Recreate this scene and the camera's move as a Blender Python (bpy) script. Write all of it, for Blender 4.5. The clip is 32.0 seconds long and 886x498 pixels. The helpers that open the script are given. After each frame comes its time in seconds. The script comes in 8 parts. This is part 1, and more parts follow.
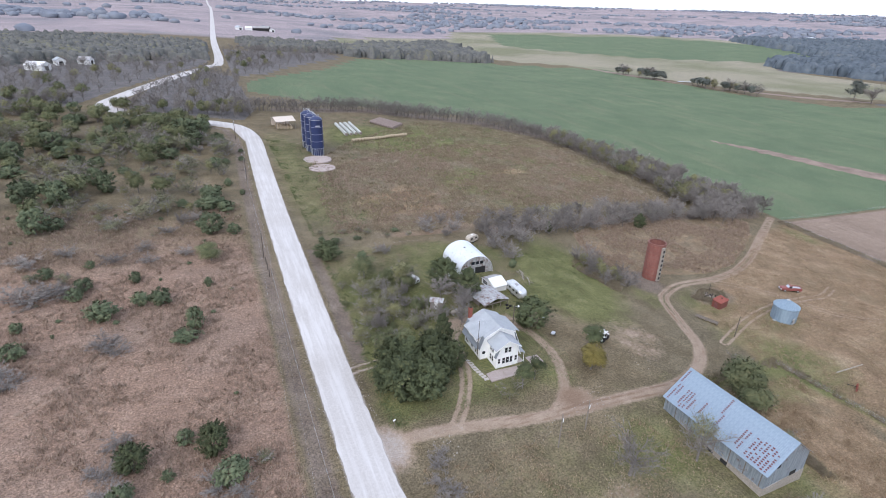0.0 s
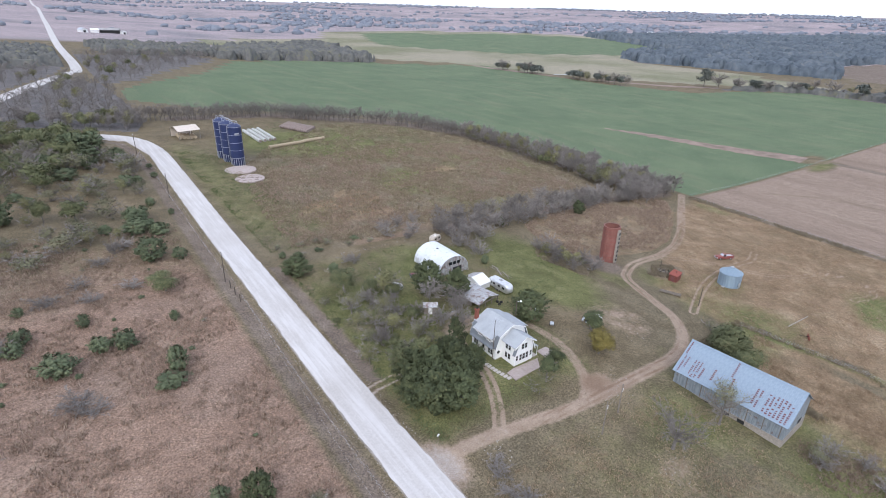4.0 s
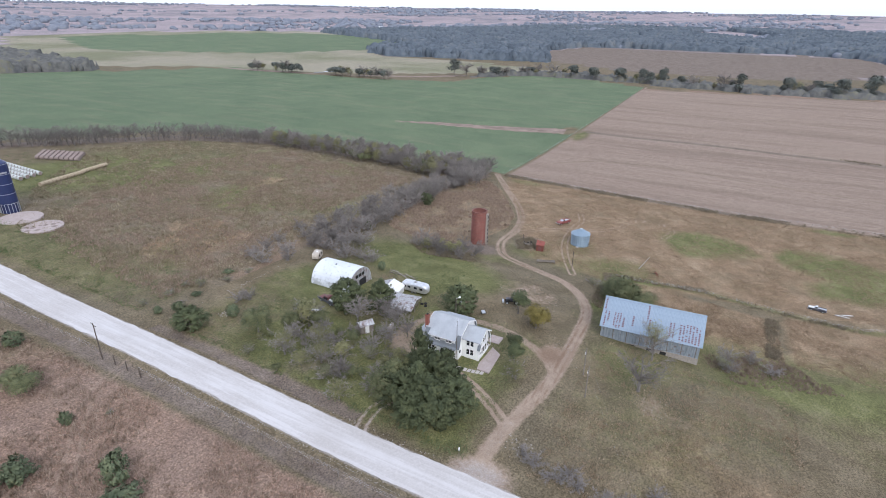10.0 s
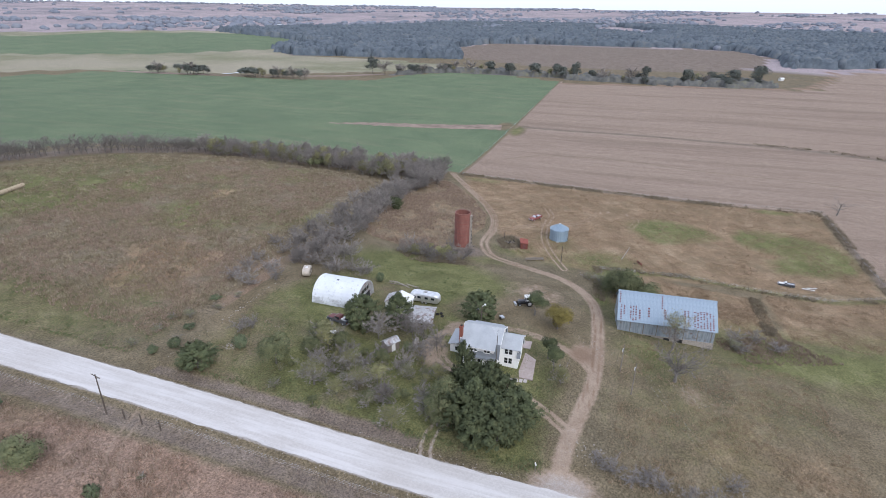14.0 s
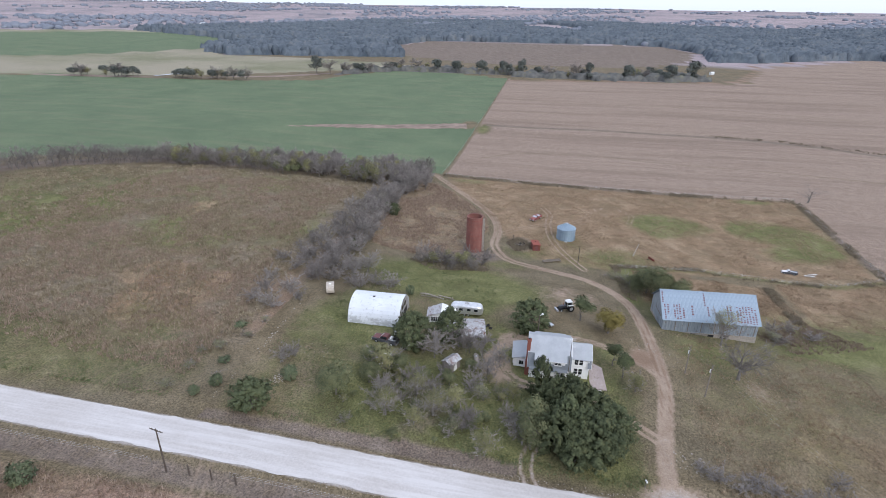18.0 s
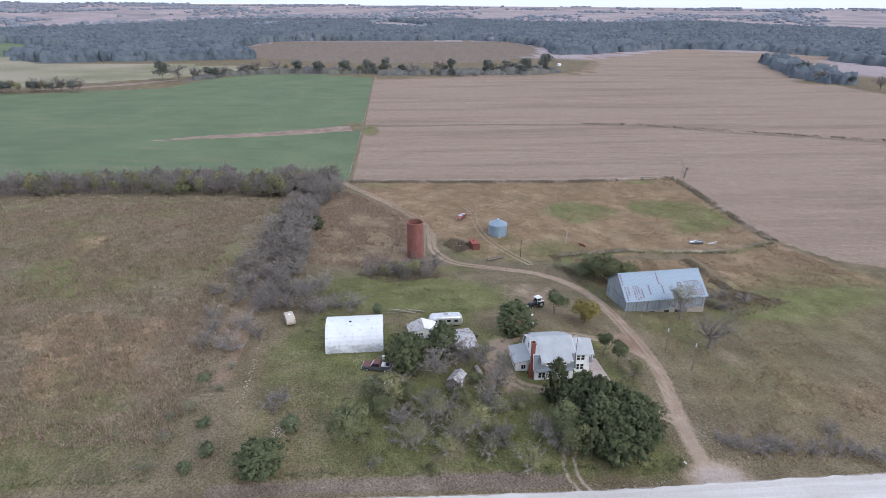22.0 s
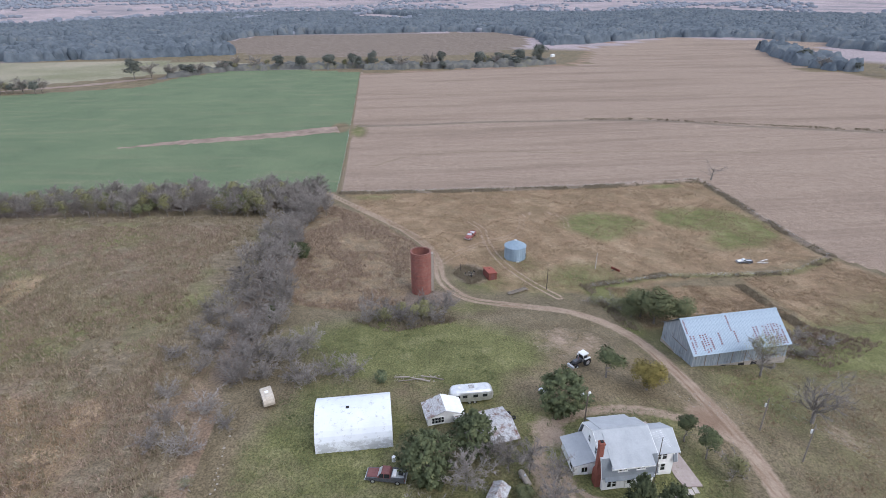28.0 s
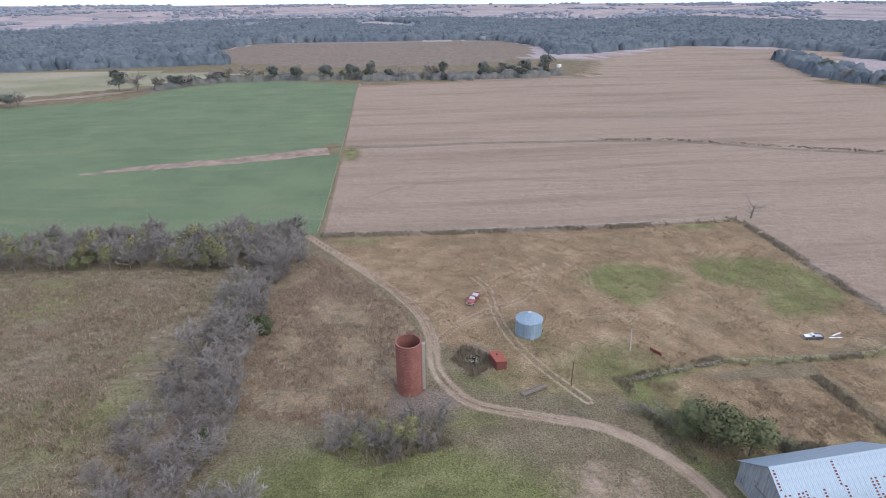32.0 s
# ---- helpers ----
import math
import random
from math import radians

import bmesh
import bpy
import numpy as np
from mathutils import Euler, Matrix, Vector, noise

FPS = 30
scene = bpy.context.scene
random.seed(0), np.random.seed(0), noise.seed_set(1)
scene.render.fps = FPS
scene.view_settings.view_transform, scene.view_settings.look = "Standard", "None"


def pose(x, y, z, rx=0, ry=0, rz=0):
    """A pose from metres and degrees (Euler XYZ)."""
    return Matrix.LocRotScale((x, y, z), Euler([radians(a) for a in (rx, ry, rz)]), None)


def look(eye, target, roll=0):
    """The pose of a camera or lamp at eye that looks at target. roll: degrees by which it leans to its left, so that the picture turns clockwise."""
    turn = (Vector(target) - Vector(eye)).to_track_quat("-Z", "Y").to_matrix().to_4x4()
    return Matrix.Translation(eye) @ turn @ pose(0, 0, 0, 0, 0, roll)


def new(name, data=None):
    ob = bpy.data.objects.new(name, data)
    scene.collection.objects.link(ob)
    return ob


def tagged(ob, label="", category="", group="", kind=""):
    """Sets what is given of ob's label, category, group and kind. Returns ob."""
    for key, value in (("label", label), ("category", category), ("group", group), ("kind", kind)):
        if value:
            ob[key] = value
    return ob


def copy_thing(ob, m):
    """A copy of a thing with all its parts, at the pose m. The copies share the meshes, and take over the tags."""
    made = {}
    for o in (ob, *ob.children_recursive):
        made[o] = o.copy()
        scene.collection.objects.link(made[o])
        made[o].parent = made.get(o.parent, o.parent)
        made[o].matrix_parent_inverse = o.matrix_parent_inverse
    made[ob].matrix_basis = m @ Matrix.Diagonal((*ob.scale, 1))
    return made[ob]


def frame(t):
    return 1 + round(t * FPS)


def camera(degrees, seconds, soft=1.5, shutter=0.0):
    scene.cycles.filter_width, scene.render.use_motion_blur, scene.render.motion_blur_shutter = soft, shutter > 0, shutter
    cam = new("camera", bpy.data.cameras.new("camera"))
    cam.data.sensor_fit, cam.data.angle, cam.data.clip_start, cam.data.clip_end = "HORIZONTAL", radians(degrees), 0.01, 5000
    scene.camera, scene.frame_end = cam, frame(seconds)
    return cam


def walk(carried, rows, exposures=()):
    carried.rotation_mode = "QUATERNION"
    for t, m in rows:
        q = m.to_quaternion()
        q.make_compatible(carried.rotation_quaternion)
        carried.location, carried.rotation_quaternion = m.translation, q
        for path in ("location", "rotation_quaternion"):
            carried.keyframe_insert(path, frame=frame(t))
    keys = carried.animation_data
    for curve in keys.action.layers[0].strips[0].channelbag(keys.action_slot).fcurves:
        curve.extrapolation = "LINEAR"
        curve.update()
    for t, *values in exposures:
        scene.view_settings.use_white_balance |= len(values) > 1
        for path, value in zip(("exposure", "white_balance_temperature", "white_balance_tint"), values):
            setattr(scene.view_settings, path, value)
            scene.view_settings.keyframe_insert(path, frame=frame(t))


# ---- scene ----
cam = camera(78.2, 32.0, 0.8)
METRES, EYE, TILT, LEAN, TURN = 200.0, 60.8, 0.977, 3.278, -25.2
ROWS = [
    (0.0, 0.0, 0.0, 0.0, 2.27, -25.45, -4.78),
    (0.5, -0.0149, 0.0025, -0.0028, 0.07, -25.25, -4.79),
    (1.0, -0.03, 0.0048, -0.0054, -2.31, -25.05, -4.79),
    (1.5, -0.0452, 0.0075, -0.0075, -4.54, -24.87, -4.77),
    (2.0, -0.0608, 0.0108, -0.0094, -6.57, -24.7, -4.78),
    (2.5, -0.0757, 0.0146, -0.0108, -8.16, -24.58, -4.79),
    (4.5, -0.1332, 0.0317, -0.0155, -12.68, -24.32, -4.76),
    (5.0, -0.1473, 0.0364, -0.0163, -14.75, -24.18, -4.73),
    (5.5, -0.161, 0.0414, -0.0167, -17.0, -24.02, -4.7),
    (6.0, -0.1746, 0.0468, -0.0175, -19.62, -23.84, -4.64),
    (6.5, -0.1877, 0.0529, -0.0182, -22.25, -23.66, -4.56),
    (7.0, -0.2005, 0.0595, -0.0191, -24.78, -23.48, -4.48),
    (7.5, -0.213, 0.0672, -0.0203, -27.01, -23.33, -4.45),
    (8.0, -0.2245, 0.0752, -0.0214, -29.39, -23.18, -4.34),
    (8.5, -0.2355, 0.0842, -0.0223, -31.84, -23.0, -4.27),
    (9.0, -0.2464, 0.0936, -0.0234, -34.26, -22.86, -4.2),
    (9.5, -0.257, 0.1039, -0.0242, -36.35, -22.73, -4.13),
    (10.0, -0.2671, 0.1147, -0.0253, -37.8, -22.66, -4.1),
    (10.5, -0.2764, 0.1266, -0.0265, -38.4, -22.65, -4.13),
    (11.0, -0.285, 0.1386, -0.0277, -38.53, -22.68, -4.15),
    (11.5, -0.2933, 0.1506, -0.0289, -38.83, -22.71, -4.16),
    (12.0, -0.3017, 0.1626, -0.0297, -39.92, -22.68, -4.13),
    (12.5, -0.3098, 0.174, -0.0308, -41.84, -22.55, -4.01),
    (13.0, -0.3182, 0.1865, -0.0312, -44.27, -22.42, -3.95),
    (13.5, -0.3264, 0.1993, -0.0317, -46.44, -22.29, -3.82),
    (14.0, -0.334, 0.2125, -0.0323, -47.89, -22.22, -3.76),
    (14.5, -0.3412, 0.2265, -0.0332, -48.59, -22.2, -3.78),
    (15.0, -0.3476, 0.2407, -0.0341, -48.96, -22.2, -3.77),
    (15.5, -0.3537, 0.2548, -0.0353, -49.63, -22.19, -3.76),
    (17.5, -0.376, 0.3117, -0.0382, -54.02, -22.03, -3.61),
    (18.0, -0.3815, 0.3264, -0.0394, -55.17, -21.97, -3.58),
    (18.5, -0.3862, 0.3414, -0.0402, -56.26, -21.92, -3.52),
    (19.0, -0.3907, 0.3556, -0.041, -57.96, -21.82, -3.42),
    (19.5, -0.395, 0.3703, -0.0412, -60.62, -21.71, -3.24),
    (20.0, -0.3991, 0.3848, -0.0418, -63.18, -21.56, -3.05),
    (20.5, -0.4025, 0.3991, -0.0422, -65.61, -21.44, -2.89),
    (21.0, -0.4056, 0.4143, -0.0426, -67.88, -21.36, -2.72),
    (21.5, -0.4068, 0.4285, -0.0429, -69.36, -21.33, -2.65),
    (22.0, -0.4074, 0.4433, -0.0432, -70.72, -21.34, -2.45),
    (22.5, -0.4054, 0.4567, -0.0436, -72.79, -21.31, -2.17),
    (23.0, -0.4012, 0.4686, -0.0446, -73.59, -21.29, -2.04),
    (23.5, -0.396, 0.4772, -0.0463, -73.56, -21.31, -1.96),
    (24.0, -0.3899, 0.4837, -0.0486, -73.68, -21.37, -1.87),
    (24.5, -0.3815, 0.4888, -0.0506, -74.04, -21.45, -1.77),
    (25.0, -0.3709, 0.4934, -0.0523, -74.41, -21.52, -1.67),
    (25.5, -0.3582, 0.4976, -0.0531, -74.6, -21.6, -1.62),
    (27.5, -0.2947, 0.5131, -0.0493, -72.33, -21.96, -1.65),
    (28.0, -0.276, 0.5178, -0.0479, -72.27, -22.03, -1.65),
    (28.5, -0.2567, 0.5226, -0.0462, -72.2, -22.08, -1.62),
    (29.0, -0.2367, 0.5276, -0.0444, -72.16, -22.13, -1.62),
    (29.5, -0.2166, 0.5331, -0.0422, -72.11, -22.18, -1.65),
    (30.0, -0.1956, 0.5387, -0.0406, -72.06, -22.21, -1.66),
    (30.5, -0.174, 0.5444, -0.0388, -72.03, -22.14, -1.63),
    (31.0, -0.1527, 0.5505, -0.0371, -71.98, -21.86, -1.67),
    (31.5, -0.1315, 0.5568, -0.0346, -71.95, -21.92, -1.7),
    (32.0, -0.1095, 0.5635, -0.0324, -71.93, -21.44, -1.69),
]
walk(cam, [(t, pose(0, 0, EYE, TILT, LEAN, TURN) @ pose(METRES * x, METRES * y, METRES * z, 90 + pitch, roll, yaw)) for t, x, y, z, yaw, pitch, roll in ROWS],
     exposures=((0.0, 0.57), (8.0, 0.51), (14.0, 0.42), (21.0, 0.37), (25.0, 0.49), (32.0, 0.50)))

# ---------------------------------------------------------------- sky and sun
SUN_EL, SUN_AZ = 40.0, 222.0
world = bpy.data.worlds.new("overcast_sky")
scene.world = world
world.use_nodes = True
wn, wl = world.node_tree.nodes, world.node_tree.links
sky = wn.new("ShaderNodeTexSky")
sky.sky_type = "NISHITA"
sky.sun_disc = False
sky.sun_elevation = radians(SUN_EL)
sky.sun_rotation = radians(90 - SUN_AZ)
sky.air_density, sky.dust_density, sky.ozone_density = 1.0, 1.2, 1.0
hue = wn.new("ShaderNodeHueSaturation")
hue.inputs["Saturation"].default_value = 0.55
wl.new(sky.outputs["Color"], hue.inputs["Color"])
cloud = wn.new("ShaderNodeMix")
cloud.data_type = "RGBA"
cloud.inputs[0].default_value = 0.7
cloud.inputs[7].default_value = (5.45, 6.1, 7.9, 1)
wl.new(hue.outputs["Color"], cloud.inputs[6])
wl.new(cloud.outputs[2], wn["Background"].inputs["Color"])
wn["Background"].inputs["Strength"].default_value = 0.15
sun_data = bpy.data.lights.new("sun", "SUN")
sun_data.energy, sun_data.angle, sun_data.color = 1.2, radians(40), (1.0, 0.97, 0.95)
sun = new("sun", sun_data)
sun.matrix_world = look((math.cos(radians(SUN_AZ)) * 300, math.sin(radians(SUN_AZ)) * 300, 300 * math.tan(radians(SUN_EL))), (0, 0, 0))

# ---------------------------------------------------------------- materials
class Nodes:
    """A short way to write node materials."""

    def __init__(self, name, rough=0.8, metal=0.0, spec=0.3):
        self.mat = bpy.data.materials.new(name)
        self.mat.use_nodes = True
        self.t = self.mat.node_tree
        self.bsdf = self.t.nodes["Principled BSDF"]
        self.bsdf.inputs["Roughness"].default_value = rough
        self.bsdf.inputs["Metallic"].default_value = metal
        self.bsdf.inputs["Specular IOR Level"].default_value = spec

    def put(self, socket, value):
        if isinstance(value, bpy.types.NodeSocket):
            self.t.links.new(value, socket)
        elif isinstance(value, tuple) and len(value) == 3 and socket.type == "RGBA":
            socket.default_value = (*value, 1)
        else:
            socket.default_value = value

    def place(self, scale=(1, 1, 1), local=False):
        g = self.t.nodes.new("ShaderNodeTexCoord" if local else "ShaderNodeNewGeometry")
        m = self.t.nodes.new("ShaderNodeMapping")
        m.inputs["Scale"].default_value = scale
        self.t.links.new(g.outputs["Object" if local else "Position"], m.inputs["Vector"])
        return m.outputs["Vector"]

    def noise(self, scale, detail=4, rough=0.55, at=None, distort=0.0):
        n = self.t.nodes.new("ShaderNodeTexNoise")
        n.inputs["Scale"].default_value = scale
        n.inputs["Detail"].default_value = detail
        n.inputs["Roughness"].default_value = rough
        n.inputs["Distortion"].default_value = distort
        self.t.links.new(at if at is not None else self.place(), n.inputs["Vector"])
        return n.outputs["Fac"]

    def wave(self, scale, at, distort=0.0, direction="X", profile="SIN"):
        n = self.t.nodes.new("ShaderNodeTexWave")
        n.bands_direction, n.wave_profile = direction, profile
        n.inputs["Scale"].default_value = scale
        n.inputs["Distortion"].default_value = distort
        self.t.links.new(at, n.inputs["Vector"])
        return n.outputs["Fac"]

    def ramp(self, value, *stops):
        r = self.t.nodes.new("ShaderNodeValToRGB")
        e = r.color_ramp.elements
        for i, (p, c) in enumerate(stops):
            s = e[i] if i < 2 else e.new(p)
            s.position = p
            s.color = (*c, 1) if isinstance(c, tuple) else (c, c, c, 1)
        self.put(r.inputs["Fac"], value)
        return r.outputs["Color"]

    def mix(self, fac, a, b, mode="MIX"):
        m = self.t.nodes.new("ShaderNodeMix")
        m.data_type, m.blend_type = "RGBA", mode
        self.put(m.inputs[0], fac)
        self.put(m.inputs[6], a)
        self.put(m.inputs[7], b)
        return m.outputs[2]

    def math(self, op, a, b=0.0, clamp=False):
        m = self.t.nodes.new("ShaderNodeMath")
        m.operation, m.use_clamp = op, clamp
        self.put(m.inputs[0], a)
        self.put(m.inputs[1], b)
        return m.outputs[0]

    def attr(self, name):
        a = self.t.nodes.new("ShaderNodeAttribute")
        a.attribute_name = name
        return a.outputs["Fac"]

    def rand(self):
        return self.t.nodes.new("ShaderNodeObjectInfo").outputs["Random"]

    def island(self):
        return self.t.nodes.new("ShaderNodeNewGeometry").outputs["Random Per Island"]

    def bump(self, height, strength=0.4, distance=0.05):
        b = self.t.nodes.new("ShaderNodeBump")
        b.inputs["Strength"].default_value = strength
        b.inputs["Distance"].default_value = distance
        self.put(b.inputs["Height"], height)
        self.put(self.bsdf.inputs["Normal"], b.outputs["Normal"])

    def done(self, color, rough=None):
        self.put(self.bsdf.inputs["Base Color"], color)
        if rough is not None:
            self.put(self.bsdf.inputs["Roughness"], rough)
        return self.mat


def edge(n, mask, wobble, low=0.35, high=0.65, amount=0.5):
    """A soft mask with an uneven rim."""
    v = n.math("ADD", mask, n.math("MULTIPLY", n.math("SUBTRACT", wobble, 0.5), amount))
    return n.ramp(v, (low, 0.0), (high, 1.0))


def ground_material():
    n = Nodes("grassland", rough=0.95, spec=0.1)
    fine = n.noise(1.1, 6, 0.7)
    mid = n.noise(0.16, 5, 0.6)
    big = n.noise(0.035, 4, 0.6)
    huge = n.noise(0.006, 5, 0.6)
    tuft = n.noise(3.2, 3, 0.7)
    wob = n.noise(0.45, 5, 0.65)
    # dry pasture
    dry = n.ramp(mid, (0.25, (0.124, 0.100, 0.063)), (0.5, (0.180, 0.144, 0.093)), (0.75, (0.246, 0.199, 0.134)))
    dry = n.mix(n.ramp(big, (0.4, 0.0), (0.7, 0.5)), dry, (0.148, 0.132, 0.098))
    # tall red-brown bluestem
    red = n.ramp(n.math("ADD", n.math("MULTIPLY", mid, 0.5), n.math("MULTIPLY", n.noise(1.0, 5, 0.7), 0.5)), (0.3, (0.212, 0.143, 0.107)), (0.5, (0.286, 0.195, 0.147)), (0.7, (0.362, 0.262, 0.202)))
    red = n.mix(n.ramp(big, (0.45, 0.0), (0.7, 0.5)), red, (0.215, 0.168, 0.142))
    # tall brown grass in streaky stands
    sway = n.noise(0.7, 6, 0.72, n.place((1.0, 0.35, 1.0)), 0.6)
    tall = n.ramp(sway, (0.3, (0.118, 0.096, 0.066)), (0.5, (0.195, 0.158, 0.112)), (0.72, (0.295, 0.243, 0.178)))
    # tan orange hay
    tan = n.ramp(mid, (0.25, (0.190, 0.132, 0.086)), (0.5, (0.280, 0.199, 0.130)), (0.75, (0.370, 0.284, 0.195)))
    tan = n.mix(n.ramp(n.noise(0.09, 6, 0.72), (0.44, 0.0), (0.62, 0.7)), tan, (0.175, 0.130, 0.080))
    # lawn green
    grn = n.ramp(mid, (0.25, (0.100, 0.104, 0.046)), (0.55, (0.168, 0.170, 0.076)), (0.8, (0.245, 0.230, 0.126)))
    # winter wheat
    rows = n.wave(0.55, n.place((0.35, 1.0, 1.0)), 1.5, "Y")
    wheat = n.ramp(big, (0.3, (0.110, 0.156, 0.092)), (0.7, (0.156, 0.204, 0.119)))
    wheat = n.mix(n.ramp(n.noise(0.11, 5, 0.65, n.place((1.0, 0.16, 1.0)), 0.6), (0.5, 0.0), (0.75, 0.55)), wheat, (0.225, 0.222, 0.145))
    wheat = n.mix(n.math("MULTIPLY", rows, 0.20), wheat, (0.145, 0.148, 0.112))
    # harvested stubble
    along = n.noise(0.9, 4, 0.6, n.place((1.0, 0.02, 1.0)))
    across = n.noise(0.5, 4, 0.6, n.place((0.02, 1.0, 1.0)))
    srow = n.mix(n.attr("cross"), along, across)
    srow2 = n.noise(0.07, 4, 0.6, n.place((1.0, 0.08, 1.0)))
    stub = n.ramp(n.noise(0.5, 5, 0.7), (0.3, (0.232, 0.173, 0.137)), (0.72, (0.345, 0.266, 0.212)))
    stub = n.mix(n.ramp(srow, (0.45, 0.0), (0.62, 0.32)), stub, (0.39, 0.313, 0.250))
    stub = n.mix(n.ramp(srow2, (0.48, 0.0), (0.66, 0.6)), stub, (0.200, 0.148, 0.118))
    # bare earth and chalky gravel
    grit = n.noise(4.0, 4, 0.7)
    earth = n.ramp(n.math("ADD", n.math("MULTIPLY", grit, 0.5), n.math("MULTIPLY", n.noise(0.35, 5, 0.7), 0.5)), (0.36, (0.250, 0.182, 0.132)), (0.62, (0.395, 0.310, 0.240)))
    chalk = n.ramp(grit, (0.3, (0.40, 0.365, 0.345)), (0.7, (0.58, 0.54, 0.515)))
    scrub = n.ramp(mid, (0.3, (0.150, 0.117, 0.095)), (0.7, (0.245, 0.200, 0.168)))
    # distant ground: pale lavender haze put into the base colour
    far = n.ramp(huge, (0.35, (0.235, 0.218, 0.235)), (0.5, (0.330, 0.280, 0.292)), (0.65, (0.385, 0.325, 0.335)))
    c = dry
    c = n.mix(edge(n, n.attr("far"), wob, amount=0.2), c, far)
    c = n.mix(edge(n, n.attr("red"), wob), c, red)
    c = n.mix(edge(n, n.attr("tan"), wob), c, tan)
    pale = n.ramp(huge, (0.4, (0.205, 0.205, 0.130)), (0.6, (0.315, 0.285, 0.215)))
    c = n.mix(edge(n, n.attr("pale"), wob, amount=0.3), c, pale)
    c = n.mix(edge(n, n.attr("tall"), wob, amount=0.9), c, tall)
    c = n.mix(edge(n, n.attr("green"), wob, 0.2, 0.9, 0.8), c, grn)
    c = n.mix(edge(n, n.attr("scrub"), wob), c, scrub)
    c = n.mix(edge(n, n.attr("litter"), wob, amount=0.2), c, n.ramp(mid, (0.3, (0.125, 0.118, 0.118)), (0.7, (0.19, 0.175, 0.172))))
    c = n.mix(edge(n, n.attr("wheat"), wob, amount=0.2), c, wheat)
    c = n.mix(edge(n, n.attr("stubble"), wob, amount=0.2), c, stub)
    c = n.mix(n.ramp(tuft, (0.46, 0.0), (0.60, 0.8)), c, n.mix(1.0, c, (0.48, 0.48, 0.46), "MULTIPLY"))
    c = n.mix(n.ramp(n.noise(2.2, 5, 0.75), (0.50, 0.0), (0.61, 0.85)), c, n.mix(1.0, c, (1.5, 1.47, 1.40), "MULTIPLY"))
    c = n.mix(edge(n, n.attr("earth"), n.noise(1.2, 6, 0.8), 0.34, 0.66, 1.0), c, earth)
    soil = n.ramp(grit, (0.3, (0.17, 0.112, 0.078)), (0.7, (0.275, 0.190, 0.135)))
    c = n.mix(edge(n, n.attr("rut"), n.noise(1.4, 6, 0.75), 0.3, 0.8, 0.7), c, soil)
    c = n.mix(edge(n, n.attr("chalk"), n.noise(1.5, 6, 0.75), 0.30, 0.75, 0.6), c, chalk)
    n.bump(n.math("ADD", tuft, n.math("MULTIPLY", mid, 3.0)), 0.9, 0.22)
    return n.done(c)


def road_material():
    n = Nodes("white_gravel", 0.95, 0, 0.2)
    fine = n.noise(2.5, 5, 0.7)
    wheel = n.noise(1.0, 4, 0.6, n.place((0.9, 0.025, 1.0)))
    patch = n.noise(0.12, 4, 0.6)
    c = n.ramp(fine, (0.3, (0.435, 0.408, 0.388)), (0.7, (0.55, 0.522, 0.50)))
    c = n.mix(n.ramp(wheel, (0.42, 0.0), (0.62, 0.7)), c, (0.62, 0.60, 0.588))
    c = n.mix(n.ramp(patch, (0.45, 0.0), (0.75, 0.4)), c, (0.40, 0.365, 0.335))
    n.bump(fine, 0.4, 0.03)
    return n.done(c)


def plain(name, low, high, scale=2.0, rough=0.8, metal=0.0, spec=0.3, relief=0.15, local=True):
    """A worn surface between two near colours, at two scales."""
    n = Nodes(name, rough, metal, spec)
    at = n.place((1, 1, 1), local)
    a, b = n.noise(scale, 5, 0.65, at), n.noise(scale * 7, 3, 0.6, at)
    c = n.ramp(n.math("ADD", n.math("MULTIPLY", a, 0.7), n.math("MULTIPLY", b, 0.3)), (0.33, low), (0.67, high))
    n.bump(b, relief, 0.02)
    return n.done(c)


def leaf_material(name, dark, light, odd, grain=0.9):
    """Foliage: shade drifts from clump to clump, less from leaf to leaf."""
    n = Nodes(name, rough=0.8, spec=0.15)
    drift = n.ramp(n.noise(grain, 3, 0.6, n.place((1, 1, 1), True)), (0.36, 0.0), (0.64, 1.0))
    c = n.ramp(n.math("ADD", n.math("MULTIPLY", drift, 0.6), n.math("MULTIPLY", n.island(), 0.4)), (0.1, dark), (0.7, light), (1.0, odd))
    tone = n.ramp(n.rand(), (0.0, 0.78), (1.0, 1.18))
    return n.done(n.mix(1.0, c, tone, "MULTIPLY"))


M_GROUND = ground_material()
M_ROAD = road_material()
M_SCAR = plain("washed_soil", (0.135, 0.100, 0.078), (0.34, 0.255, 0.205), 0.12, 0.95, relief=0.4, local=False)
M_EARTH = plain("bare_earth", (0.26, 0.205, 0.17), (0.45, 0.385, 0.335), 0.25, 0.95, relief=0.4, local=False)
M_BARK = plain("grey_bark", (0.12, 0.108, 0.098), (0.23, 0.208, 0.19), 3, 0.95)
M_TWIG = leaf_material("bare_twigs", (0.185, 0.167, 0.154), (0.280, 0.255, 0.236), (0.26, 0.23, 0.19))
M_CEDAR = leaf_material("cedar_foliage", (0.052, 0.064, 0.034), (0.100, 0.117, 0.060), (0.15, 0.15, 0.072))
M_BUSH = leaf_material("pasture_cedar_foliage", (0.075, 0.095, 0.056), (0.145, 0.170, 0.098), (0.19, 0.195, 0.105))
M_OAK = leaf_material("olive_foliage", (0.098, 0.112, 0.060), (0.185, 0.196, 0.102), (0.25, 0.228, 0.12))
M_SHRUB = leaf_material("dull_shrub_foliage", (0.125, 0.128, 0.080), (0.215, 0.212, 0.130), (0.265, 0.235, 0.15))
